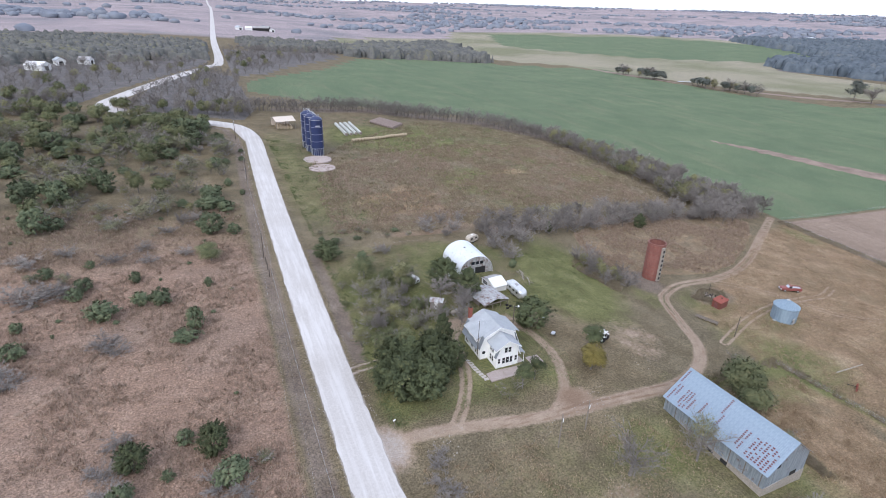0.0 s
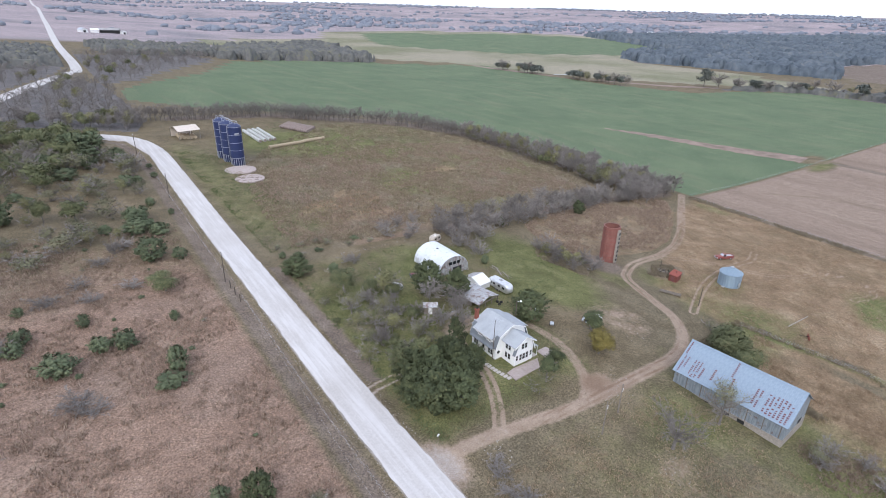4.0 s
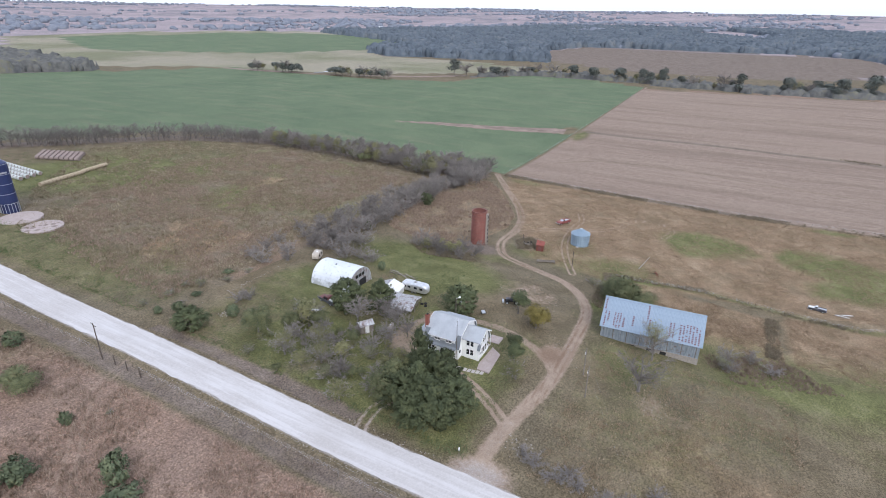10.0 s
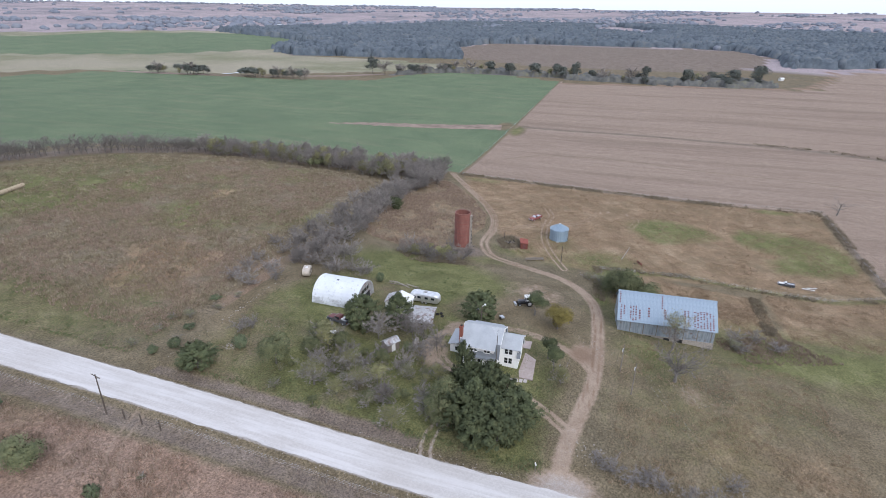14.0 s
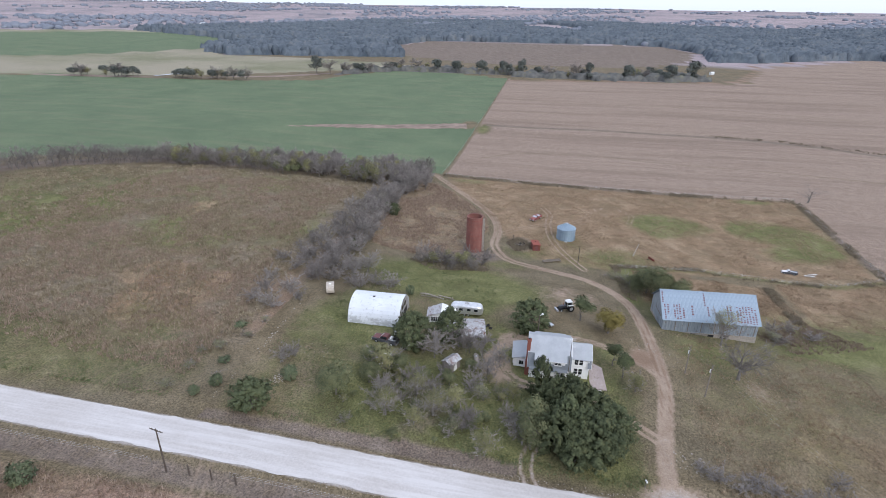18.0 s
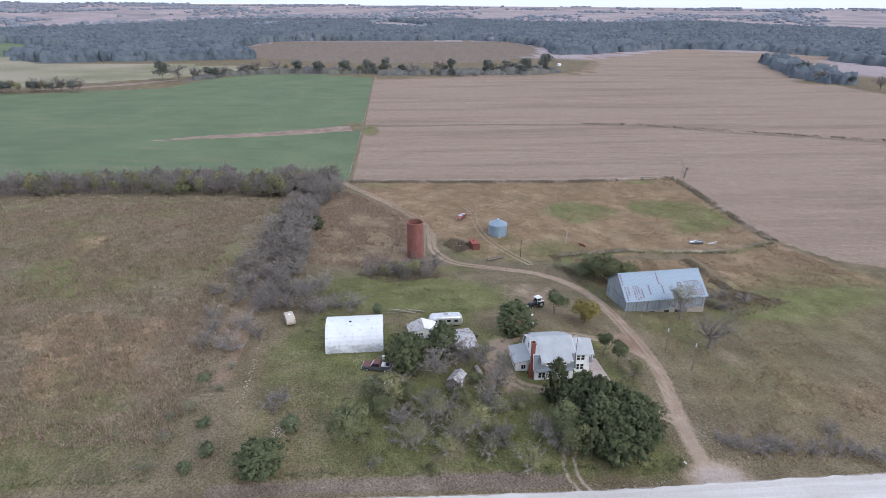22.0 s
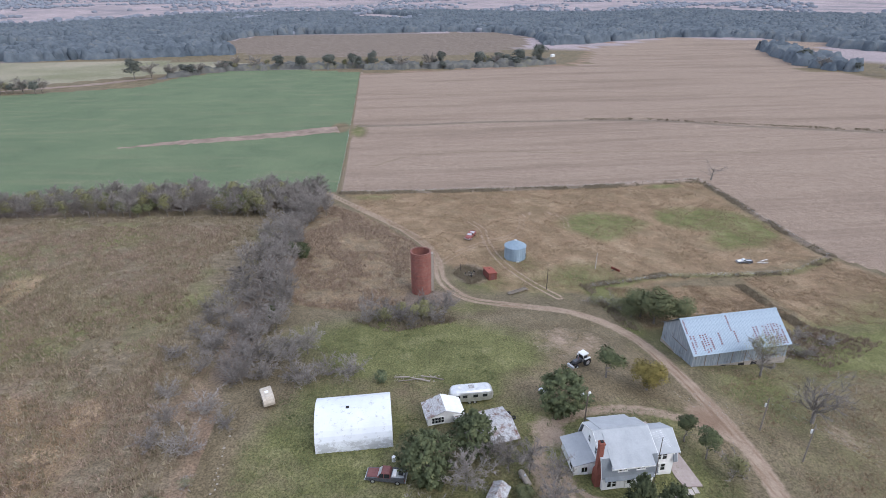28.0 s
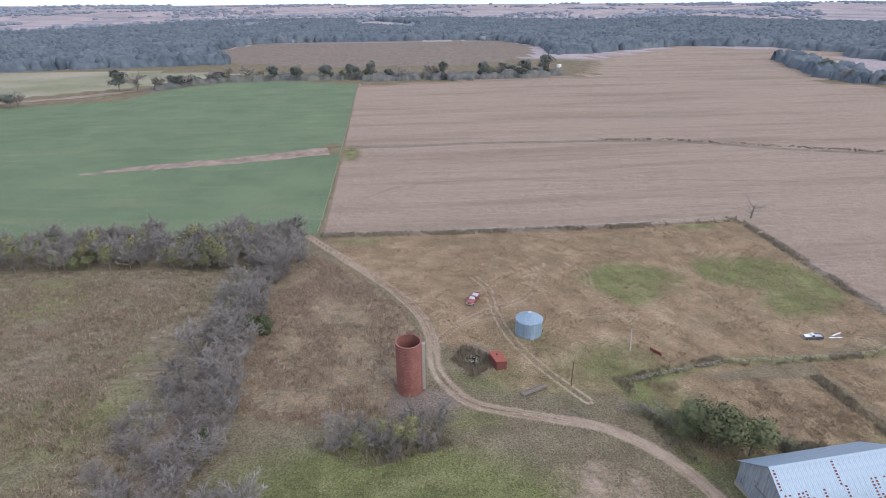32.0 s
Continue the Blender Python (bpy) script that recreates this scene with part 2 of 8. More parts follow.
M_YELLOW = leaf_material("thin_yellow_green_foliage", (0.145, 0.145, 0.075), (0.25, 0.24, 0.12), (0.31, 0.275, 0.15))
M_GOLD = leaf_material("turning_foliage", (0.11, 0.090, 0.03), (0.20, 0.165, 0.055), (0.26, 0.20, 0.075))


def canopy_material(name, dark, light, odd, grain):
    """Woodland seen from far off: crowns of differing tone, with twiggy relief."""
    n = Nodes(name, rough=0.9, spec=0.1)
    twig = n.noise(grain, 5, 0.75)
    tone = n.math("ADD", n.math("MULTIPLY", n.noise(grain * 0.3, 2, 0.5), 0.55), n.math("MULTIPLY", n.noise(grain * 0.05, 3, 0.6), 0.55))
    c = n.ramp(tone, (0.38, dark), (0.58, light), (0.72, odd))
    c = n.mix(n.ramp(twig, (0.45, 0.0), (0.65, 0.5)), c, n.mix(1.0, c, (0.72, 0.72, 0.74), "MULTIPLY"))
    return n.done(c)


# valley and hill woods: blue distance haze put into the base colours
M_WOOD = canopy_material("hazed_far_woodland", (0.070, 0.088, 0.105), (0.125, 0.147, 0.168), (0.165, 0.176, 0.178), 0.3)
M_HAZE = canopy_material("hazed_hill_woodland", (0.165, 0.185, 0.225), (0.215, 0.235, 0.272), (0.24, 0.25, 0.27), 0.2)
# leaf green greyed by the haze over the fields, mixed into the colour
M_CREEK = leaf_material("hazed_creek_foliage", (0.088, 0.100, 0.090), (0.140, 0.152, 0.134), (0.175, 0.18, 0.15))
M_GRASS = leaf_material("dead_grass_blades", (0.18, 0.135, 0.105), (0.31, 0.235, 0.18), (0.37, 0.30, 0.235))


def ribbed_metal(name, low, high, pitch, axis, rough=0.45, metal=0.7, rust=0.0, rust_scale=0.8, depth=0.02):
    """Corrugated sheet metal with dull streaks and some rust."""
    n = Nodes(name, rough, metal)
    at = n.place((1, 1, 1), True)
    streak = n.noise(1.0, 5, 0.65, n.place((3.0, 3.0, 0.35), True))
    c = n.ramp(streak, (0.3, low), (0.7, high))
    if rust:
        r = n.ramp(n.noise(rust_scale, 6, 0.7, at), (0.68 - rust, 0.0), (0.78 - rust * 0.6, 1.0))
        c = n.mix(r, c, (0.16, 0.075, 0.045))
    n.bump(n.wave(math.pi / pitch / 10 * 1.0, at, 0, axis), 0.6, depth)
    return n.done(c)


def siding_material():
    n = Nodes("white_clapboard", 0.6, 0, 0.3)
    at = n.place((1, 1, 1), True)
    stain = n.noise(0.9, 5, 0.6, n.place((2, 2, 0.4), True))
    c = n.ramp(stain, (0.25, (0.78, 0.79, 0.79)), (0.6, (0.88, 0.88, 0.87)))
    n.bump(n.wave(2.6, at, 0, "Z", "SAW"), 0.5, 0.02)
    return n.done(c)


def shingle_material(name, low, high):
    """Asphalt shingles: fine courses, faded patches and grit."""
    n = Nodes(name, 0.9, 0, 0.2)
    at = n.place((1, 1, 1), True)
    fade = n.noise(0.6, 5, 0.65, at)
    c = n.ramp(n.math("ADD", n.math("MULTIPLY", fade, 0.6), n.math("MULTIPLY", n.noise(6, 4, 0.7, at), 0.4)), (0.35, low), (0.65, high))
    n.bump(n.math("ADD", n.wave(2.2, at, 0, "Z", "SAW"), n.noise(30, 2, 0.6, at)), 0.3, 0.012)
    return n.done(c)


def stained_white():
    """White paint, grey and blistered low down on the hut's flanks."""
    n = Nodes("white_painted_tin", 0.45, 0, 0.35)
    at = n.place((1, 1, 1), True)
    c = n.ramp(n.noise(0.3, 4, 0.6, at), (0.3, (0.60, 0.63, 0.67)), (0.7, (0.70, 0.73, 0.76)))
    spot = n.noise(1.6, 6, 0.75, n.place((1.0, 0.6, 0.5), True))
    c = n.mix(n.ramp(spot, (0.56, 0.0), (0.66, 0.75)), c, (0.38, 0.39, 0.40))
    sep = n.t.nodes.new("ShaderNodeSeparateXYZ")
    n.t.links.new(at, sep.inputs[0])
    rim = n.math("MULTIPLY", n.math("SUBTRACT", 2.6, sep.outputs["Z"]), 0.16)
    peel = n.noise(1.3, 6, 0.75, n.place((1.0, 0.45, 0.8), True))
    c = n.mix(n.ramp(n.math("ADD", peel, n.math("MINIMUM", rim, 0.18)), (0.62, 0.0), (0.72, 0.7)), c, (0.36, 0.37, 0.38))
    return n.done(c)


def tile_material():
    n = Nodes("red_clay_tile", 0.6, 0, 0.3)
    at = n.place((1, 1, 1), True)
    grime = n.noise(0.7, 6, 0.65, n.place((1.2, 1.2, 0.5), True))
    c = n.ramp(grime, (0.25, (0.155, 0.068, 0.056)), (0.55, (0.235, 0.100, 0.082)), (0.8, (0.30, 0.155, 0.13)))
    n.bump(n.wave(1.05, at, 0, "Z", "SAW"), 0.5, 0.03)
    return n.done(c)


def glass_material():
    n = Nodes("window_glass", 0.08, 0, 0.6)
    return n.done((0.018, 0.022, 0.026))


M_SIDING = siding_material()
M_TRIM = plain("white_trim", (0.70, 0.70, 0.69), (0.82, 0.82, 0.81), 3, 0.5)
M_SHINGLE = shingle_material("grey_shingle", (0.325, 0.345, 0.365), (0.425, 0.445, 0.465))
M_SHINGLE_DARK = shingle_material("dark_grey_shingle", (0.17, 0.19, 0.21), (0.24, 0.26, 0.28))
M_GLASS = glass_material()
M_BRICK = plain("red_brick", (0.17, 0.055, 0.04), (0.30, 0.11, 0.08), 5, 0.9)
M_CONCRETE = plain("pale_concrete", (0.40, 0.36, 0.34), (0.56, 0.52, 0.49), 1.2, 0.9)
M_SLAB = plain("pinkish_concrete", (0.33, 0.27, 0.25), (0.46, 0.39, 0.36), 1.0, 0.9)
M_TIN_ROOF = ribbed_metal("blue_grey_tin", (0.225, 0.29, 0.355), (0.29, 0.36, 0.43), 0.3, "Y", 0.45, 0.2)
M_TIN_WALL = ribbed_metal("weathered_tin_wall", (0.22, 0.26, 0.295), (0.43, 0.48, 0.53), 0.35, "Y", 0.55, 0.5, 0.10, 0.6)
M_RUST = plain("rust_red_metal", (0.20, 0.055, 0.04), (0.32, 0.10, 0.075), 4, 0.85)
M_ROOFRUST = plain("dark_roof_rust", (0.095, 0.026, 0.022), (0.185, 0.052, 0.040), 6, 0.85)
M_WHITE_TIN = stained_white()
M_GALV = ribbed_metal("galvanised_steel", (0.20, 0.27, 0.33), (0.29, 0.37, 0.44), 0.25, "Z", 0.45, 0.4)
M_OLD_TIN = ribbed_metal("rust_streaked_tin", (0.28, 0.275, 0.275), (0.58, 0.58, 0.585), 0.3, "Y", 0.55, 0.4, 0.20, 0.9)
M_TILE = tile_material()
M_BLUE = plain("dark_blue_enamel", (0.018, 0.028, 0.085), (0.030, 0.045, 0.125), 0.6, 0.3, 0.0, 0.5, 0.03)
M_STEEL = plain("pale_steel", (0.45, 0.47, 0.50), (0.62, 0.64, 0.66), 2, 0.4, 0.6)
M_ALU = plain("dull_aluminium", (0.55, 0.56, 0.57), (0.76, 0.77, 0.78), 1.5, 0.35, 0.7, 0.4, 0.03)
M_CREAM = plain("cream_fibreglass", (0.34, 0.29, 0.24), (0.60, 0.54, 0.46), 1.6, 0.5)
M_WHITE = plain("white_paint", (0.66, 0.66, 0.65), (0.80, 0.80, 0.79), 1.5, 0.5)
M_TAN_ROOF = plain("tan_steel_roof", (0.55, 0.47, 0.40), (0.66, 0.58, 0.50), 0.8, 0.5)
M_OLDWOOD = plain("grey_old_wood", (0.14, 0.12, 0.10), (0.28, 0.245, 0.21), 4, 0.95)
M_DARKWOOD = plain("creosote_pole", (0.07, 0.055, 0.045), (0.14, 0.115, 0.095), 3, 0.9)
# tyres and dark iron; also the black put in for shade in openings
M_DARK = plain("black_rubber_and_shade", (0.015, 0.015, 0.016), (0.035, 0.034, 0.033), 5, 0.85)
M_CARDARK = plain("worn_dark_car_paint", (0.045, 0.048, 0.056), (0.12, 0.125, 0.14), 2, 0.35)
M_CARRED = plain("faded_red_paint", (0.19, 0.05, 0.045), (0.32, 0.115, 0.10), 2, 0.5)
M_MAROON = plain("dull_maroon_paint", (0.11, 0.04, 0.04), (0.20, 0.085, 0.08), 2, 0.55)
M_SHEDRED = plain("rusty_red_sheet", (0.13, 0.044, 0.034), (0.21, 0.075, 0.058), 1.5, 0.75)
M_HAY = plain("dry_hay", (0.30, 0.235, 0.155), (0.47, 0.39, 0.28), 6, 0.95, relief=0.5)
M_OLDHAY = plain("weathered_hay", (0.17, 0.13, 0.115), (0.34, 0.275, 0.25), 6, 0.95, relief=0.5)
M_WRAP = plain("white_bale_wrap", (0.34, 0.36, 0.34), (0.62, 0.63, 0.61), 2.2, 0.5)
M_STONE = plain("pale_limestone", (0.24, 0.21, 0.18), (0.40, 0.36, 0.315), 3, 0.95)
M_WATER = plain("pond_water", (0.30, 0.33, 0.36), (0.40, 0.43, 0.46), 0.05, 0.05, 0.0, 0.8, 0.0)
M_SCRUB = leaf_material("dead_weeds", (0.130, 0.110, 0.078), (0.235, 0.195, 0.143), (0.19, 0.185, 0.105))
M_WOOD_NEAR = canopy_material("leafless_woodland", (0.086, 0.090, 0.082), (0.146, 0.144, 0.136), (0.18, 0.176, 0.122), 0.7)
M_WEED = leaf_material("tall_brown_weeds", (0.185, 0.135, 0.105), (0.31, 0.235, 0.185), (0.36, 0.29, 0.22))
M_MEADOW = leaf_material("rank_meadow_weeds", (0.156, 0.130, 0.086), (0.258, 0.216, 0.150), (0.35, 0.30, 0.22), 0.35)
M_STRAW = leaf_material("straw_tufts", (0.21, 0.155, 0.105), (0.34, 0.26, 0.18), (0.42, 0.34, 0.25))
M_GREENTUFT = leaf_material("green_tufts", (0.075, 0.095, 0.045), (0.14, 0.165, 0.08), (0.22, 0.21, 0.12))

# ---------------------------------------------------------------- the lie of the land
SWELLS = [(10, 137, 0.56), (43, 234, -0.41), (38, 212, 1.28), (5, 293, -0.09), (35, 286, -0.68), (47, 78, 0.72), (20, 84, -1.48), (33, 69, -0.34), (74, 59, -0.43), (75, 39, -0.51), (116, 108, -1.52), (132, 78, -0.42), (149, 89, 0.78), (128, 10, -1.59), (202, -26, 0.89), (58, 128, -0.10), (68, 137, -0.08), (71, 114, 0.51), (68, 177, 0.34), (75, 80, 0.18), (66, 72, 0.50), (50, 79, 0.86), (54, 58, 0.54), (55, 48, 0.31), (70, 100, 0.77)]


def smooth(a, b, v):
    t = np.clip((v - a) / (b - a), 0, 1)
    return t * t * (3 - 2 * t)


def land(x, y):
    """Height of the ground: a slope that falls from the road to a flat valley, with hills far off."""
    x, y = np.asarray(x, float), np.asarray(y, float)
    sx, sy = (x - 70) / 100, (y - 100) / 100
    sx = np.where(sx < -0.8, -0.8 + np.tanh(sx + 0.8), sx)
    sy = np.where(sy > 1.2, 1.2 + np.tanh(sy - 1.2), np.where(sy < -1, -1 + 0.6 * np.tanh((sy + 1) / 0.6), sy))
    slope = -8.2 - 6.0 * sx + 4.2 * sy
    z = -17.5 + 1.6 * np.log1p(np.exp(np.clip((slope + 17.5) / 1.6, -30, 30)))
    for cx, cy, h in SWELLS:
        z = z + h * np.exp(-((x - cx) ** 2 + (y - cy) ** 2) / (2 * 24.0**2))
    r = np.hypot(x - 100, y - 150)
    rolling = np.sin(x / 310 + 1.3) * np.sin(y / 270 + 0.4) + 0.6 * np.sin(x / 140 + y / 170)
    return z + 6 * smooth(700, 1300, r) + 62 * smooth(1300, 4600, r) + 5 * rolling * smooth(1300, 2400, r) * (1 - 0.6 * smooth(3000, 4600, r))


def ground_z(x, y):
    return float(land(x, y))


def inside(px, py, poly):
    """Even-odd test of many points against a polygon."""
    hit = np.zeros(px.shape, bool)
    for (ax, ay), (bx, by) in zip(poly, poly[1:] + poly[:1]):
        if ay != by:
            hit ^= ((ay > py) != (by > py)) & (px < (bx - ax) * (py - ay) / (by - ay) + ax)
    return hit


def line_distance(px, py, line):
    d = np.full(px.shape, 1e9)
    for (ax, ay), (bx, by) in zip(line, line[1:]):
        ux, uy = bx - ax, by - ay
        k = np.clip(((px - ax) * ux + (py - ay) * uy) / (ux * ux + uy * uy + 1e-9), 0, 1)
        d = np.minimum(d, np.hypot(px - ax - k * ux, py - ay - k * uy))
    return d


def bend(line, step=2.0):
    """A smooth run of points through the corners of a line (Catmull-Rom)."""
    p = [Vector((*c, 0)) for c in line]
    p = [p[0] * 2 - p[1]] + p + [p[-1] * 2 - p[-2]]
    out = []
    for i in range(1, len(p) - 2):
        a, b, c, d = p[i - 1 : i + 3]
        n = max(2, int((c - b).length / step))
        for k in range(n):
            t = k / n
            q = 0.5 * (2 * b + (c - a) * t + (2 * a - 5 * b + 4 * c - d) * t * t + (3 * b - a - 3 * c + d) * t**3)
            out.append((q.x, q.y))
    return out + [(p[-2].x, p[-2].y)]


# ways
ROAD = bend([(16, -1500), (16, -400), (16, -100), (16, 60), (16, 150), (17.2, 220), (18.5, 258), (16, 281), (8, 293), (-8, 300), (-30, 312), (-48, 330), (-40, 372), (-12, 470), (9, 535), (19, 589), (25, 893), (45, 1500), (70, 2343), (85, 3400), (95, 4600)], 4)
ROAD_NEAR = [p for p in ROAD if -60 < p[1] < 330]
DRIVE = bend([(17, 67), (24, 67.3), (31, 66.6), (39, 65), (47, 63.6), (55, 63.1), (63, 63.1), (71, 63.3), (79, 63.8), (86, 65.2), (93, 68.7), (99, 74.7), (103, 84), (108, 95), (114, 99.3), (122, 101.6), (134, 101.3), (145, 103.3), (158, 109), (174, 118.5), (188, 127), (203, 136)], 1.5)
LOOP_EAST = bend([(51, 63.6), (56, 67.4), (59.8, 75), (60.7, 80.5), (60.3, 86), (58.6, 90.5), (55, 94.5), (49.5, 97)], 1.0)
LOOP_WEST = bend([(33, 67), (36.5, 71.5), (39.8, 77.5), (41.7, 84), (43, 91), (49.5, 97)], 1.0)
SPUR = bend([(18, 87.5), (23, 88.8), (27, 88), (31, 85)], 1.0)
BIN_TRACK = bend([(107, 74), (118, 78.7), (125, 81.2), (134.5, 83.4), (146, 84.2), (157, 83.5), (165, 86)], 1.0)
BIN_LINK = bend([(132, 100), (138, 95), (142, 90), (146, 84), (150, 76), (158, 70), (170, 66), (174, 58), (168, 52), (158, 54)], 1.0)
FIELD_TRACK = bend([(12.5, 135), (4, 132), (-3, 126.5), (-10, 118), (-18, 110.5), (-29, 97), (-36, 89), (-50, 74), (-70, 56)], 1.5)

# land parcels
WHEAT = [(206, 133), (612, 127), (654, 211), (649, 270), (599, 308), (537, 326), (507, 415), (508, 460), (496, 560), (515, 632), (383, 714), (304, 733), (186, 703), (112, 554), (51, 475), (31, 439), (28, 395), (66, 356), (112, 336), (160, 316), (181, 290), (192, 240), (202, 200), (206, 165)]
STUBBLE = [(206, 132.2), (612, 126.2), (598, 112), (642, -140), (735, -177), (835, -214), (998, -430), (838, -620), (557, -345), (500, -368), (300, -420), (60, -420), (50, -150), (84, -66), (108, -28), (127, -20), (175, -20), (204, -22)]
FAR_WHEAT = [(700, 760), (900, 640), (1250, 560), (1330, 800), (1100, 1250), (700, 1350), (560, 1000)]
FAR_TAN = [(540, 480), (620, 370), (700, 250), (760, 330), (780, 560), (690, 740), (540, 880), (420, 760), (500, 690)]
ROUND_FIELD = [(1001, 385), (1178, 336), (1216, 264), (1227, 89), (1238, -72), (1190, -150), (1060, -190), (900, -140), (800, -60), (775, 60), (790, 200), (860, 300)]
VALLEY = [(505, 560), (560, 430), (640, 330), (720, 250), (790, 430), (777, 560), (890, 668), (1300, 560), (1400, 850), (1150, 1350), (650, 1450), (430, 1000), (420, 760), (490, 690)]
EAST_WOODS = [(788, 572), (808, 604), (890, 668), (1010, 640), (1142, 839), (1280, 1097), (1500, 1000), (2100, 700), (2300, 0), (2000, -1000), (1400, -1400), (900, -1000), (640, -760), (664, -612), (700, -578), (790, -568), (940, -574), (967, -530), (1000, -436), (978, -368), (915, -236), (905, -174), (1060, -196), (1192, -154), (1242, -72), (1231, 89), (1220, 266), (1182, 340), (1003, 390), (898, 320), (838, 304), (830, 378), (816, 446), (802, 511)]
CREEK_WOODS = [[(-340, 316), (-70, 322), (-58, 345), (-46, 392), (0, 530), (12, 600), (10, 760), (-150, 800), (-520, 720), (-600, 400)], [(-36, 322), (0, 308), (18, 302), (26, 330), (24, 470), (2, 510), (-30, 400)], [(60, 740), (190, 760), (210, 900), (60, 900)], [(24, 480), (48, 486), (70, 540), (110, 610), (165, 700), (150, 770), (28, 720)]]
COPSE = [(182, 712), (300, 742), (380, 722), (400, 790), (430, 1000), (330, 950), (205, 850)]
CREEK_ROW = [(588, 330), (612, 300), (640, 288), (648, 252), (654, 205), (646, 140), (634, 112), (628, 60), (632, 0), (640, -70), (650, -100), (690, -104), (700, -60), (676, 0), (664, 70), (672, 140), (680, 205), (672, 262), (652, 300), (612, 326)]
CLEARINGS = [[(1740, 490), (1960, 600), (2100, 434), (1900, 420)], [(1668, -5), (1868, 194), (2322, 123), (1874, -57)]]
NORTH_TAN = [(330, 900), (520, 960), (560, 1150), (380, 1200), (200, 1050)]
TERRACE = [(341, 124), (339, 95), (341, 50), (338, 10), (334, -40), (322, -80), (305, -110), (285, -160), (260, -220)]
GREEN_A = [(163, 58), (172, 44), (172, 34), (166, 27), (160, 24), (152, 34), (145, 46), (152, 52)]
GREEN_B = [(172, 14), (175, 6), (172, -4), (166, -15), (157, -18), (144, -14), (139, -4), (138, 9), (146, 10), (152, 5), (156, 14), (164, 18)]
TALL_RED = [(107, 113), (113, 111), (120, 108), (134, 104.5), (148, 107), (162, 115), (176, 124), (188, 134), (182, 140), (150, 143), (120, 143), (108, 138), (104, 124)]


def axis_lines(inner, step_in, outer, step_out, reach):
    """Grid lines: fine in the middle, coarser outside, growing to the horizon."""
    v = list(np.arange(inner[0], inner[1] + 1e-6, step_in))
    v = list(np.arange(outer[0], inner[0] - 1e-6, step_out)) + v + list(np.arange(inner[1] + step_out, outer[1], step_out))
    for sign in (-1, 1):
        s, p = step_out, v[-1] if sign > 0 else v[0]
        more = []
        while abs(p) < reach:
            s = min(s * 1.085, 80)
            p += sign * s
            more.append(p)
        v = v + more if sign > 0 else more[::-1] + v
    return np.array(v)


def sheet(name, gx, gy, gz, material):
    ny, nx = gx.shape
    me = bpy.data.meshes.new(name)
    co = np.stack([gx, gy, gz], -1).reshape(-1, 3)
    i = np.arange(nx * ny).reshape(ny, nx)
    quads = np.stack([i[:-1, :-1], i[:-1, 1:], i[1:, 1:], i[1:, :-1]], -1).reshape(-1, 4)
    me.vertices.add(len(co))
    me.vertices.foreach_set("co", co.ravel())
    me.loops.add(quads.size)
    me.loops.foreach_set("vertex_index", quads.ravel().astype(np.int32))
    me.polygons.add(len(quads))
    me.polygons.foreach_set("loop_start", np.arange(0, quads.size, 4, dtype=np.int32))
    me.update(calc_edges=True)
    me.polygons.foreach_set("use_smooth", np.ones(len(quads), bool))
    me.materials.append(material)
    return new(name, me)


xs = axis_lines((-40, 165), 0.6, (-110, 470), 2.2, 4750)
ys = axis_lines((35, 150), 0.6, (-60, 330), 2.0, 4750)
GX, GY = np.meshgrid(xs, ys)
GZ = land(GX, GY)
rng = np.random.default_rng(5)
lump = np.sin(GX * 0.9 + 2 * np.sin(GY * 0.31)) * np.sin(GY * 0.8 + 1.7 * np.sin(GX * 0.27))
d_road = line_distance(GX, GY, ROAD[::6] + ROAD[-1:])
ditch = np.exp(-((d_road - 6.5) / 1.8) ** 2) * (GY < 300)
GZ = GZ + 0.06 * lump - 0.35 * ditch
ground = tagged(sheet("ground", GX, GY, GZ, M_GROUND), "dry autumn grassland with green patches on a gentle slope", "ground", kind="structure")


DRIFT = np.random.default_rng(41).uniform(0, 1, (128, 128))


def drift(u, v):
    """Smooth value noise on a lattice."""
    i, j = np.floor(u), np.floor(v)
    a, b = u - i, v - j
    a, b = a * a * (3 - 2 * a), b * b * (3 - 2 * b)
    i, j = i.astype(int) % 128, j.astype(int) % 128
    k, l = (i + 1) % 128, (j + 1) % 128
    return (DRIFT[i, j] * (1 - a) + DRIFT[k, j] * a) * (1 - b) + (DRIFT[i, l] * (1 - a) + DRIFT[k, l] * a) * b


def wash(fx, fy, phase):
    """Uneven drifts between 0 and 1 for patchy growth, from large to small."""
    total = 0.0
    for k, w in enumerate((0.45, 0.27, 0.17, 0.11)):
        q = 2.1 ** k
        total = total + w * drift(GX * q / (2.6 * fx) + 17 * phase + 3 * k, GY * q / (2.6 * fy) + 29 * phase + 5 * k)
    return np.clip(0.5 + 1.7 * (total - 0.5), 0, 1)


def blob(cx, cy, rx, ry, soft=0.5, turn=0.0):
    c, s = math.cos(turn), math.sin(turn)
    u, v = (GX - cx) * c + (GY - cy) * s, -(GX - cx) * s + (GY - cy) * c
    r = np.hypot(u / rx, v / ry)
    return np.clip((1 + soft - r) / (2 * soft), 0, 1)


def patch(poly, soft):
    """A polygon mask whose rim fades over about twice soft metres."""
    d = line_distance(GX, GY, poly + poly[:1])
    return np.clip(0.5 + np.where(inside(GX, GY, poly), d, -d) / (2 * soft), 0, 1)


def lay(name, values):
    a = ground.data.attributes.new(name, "FLOAT", "POINT")
    a.data.foreach_set("value", np.clip(values, 0, 1).astype(np.float32).ravel())


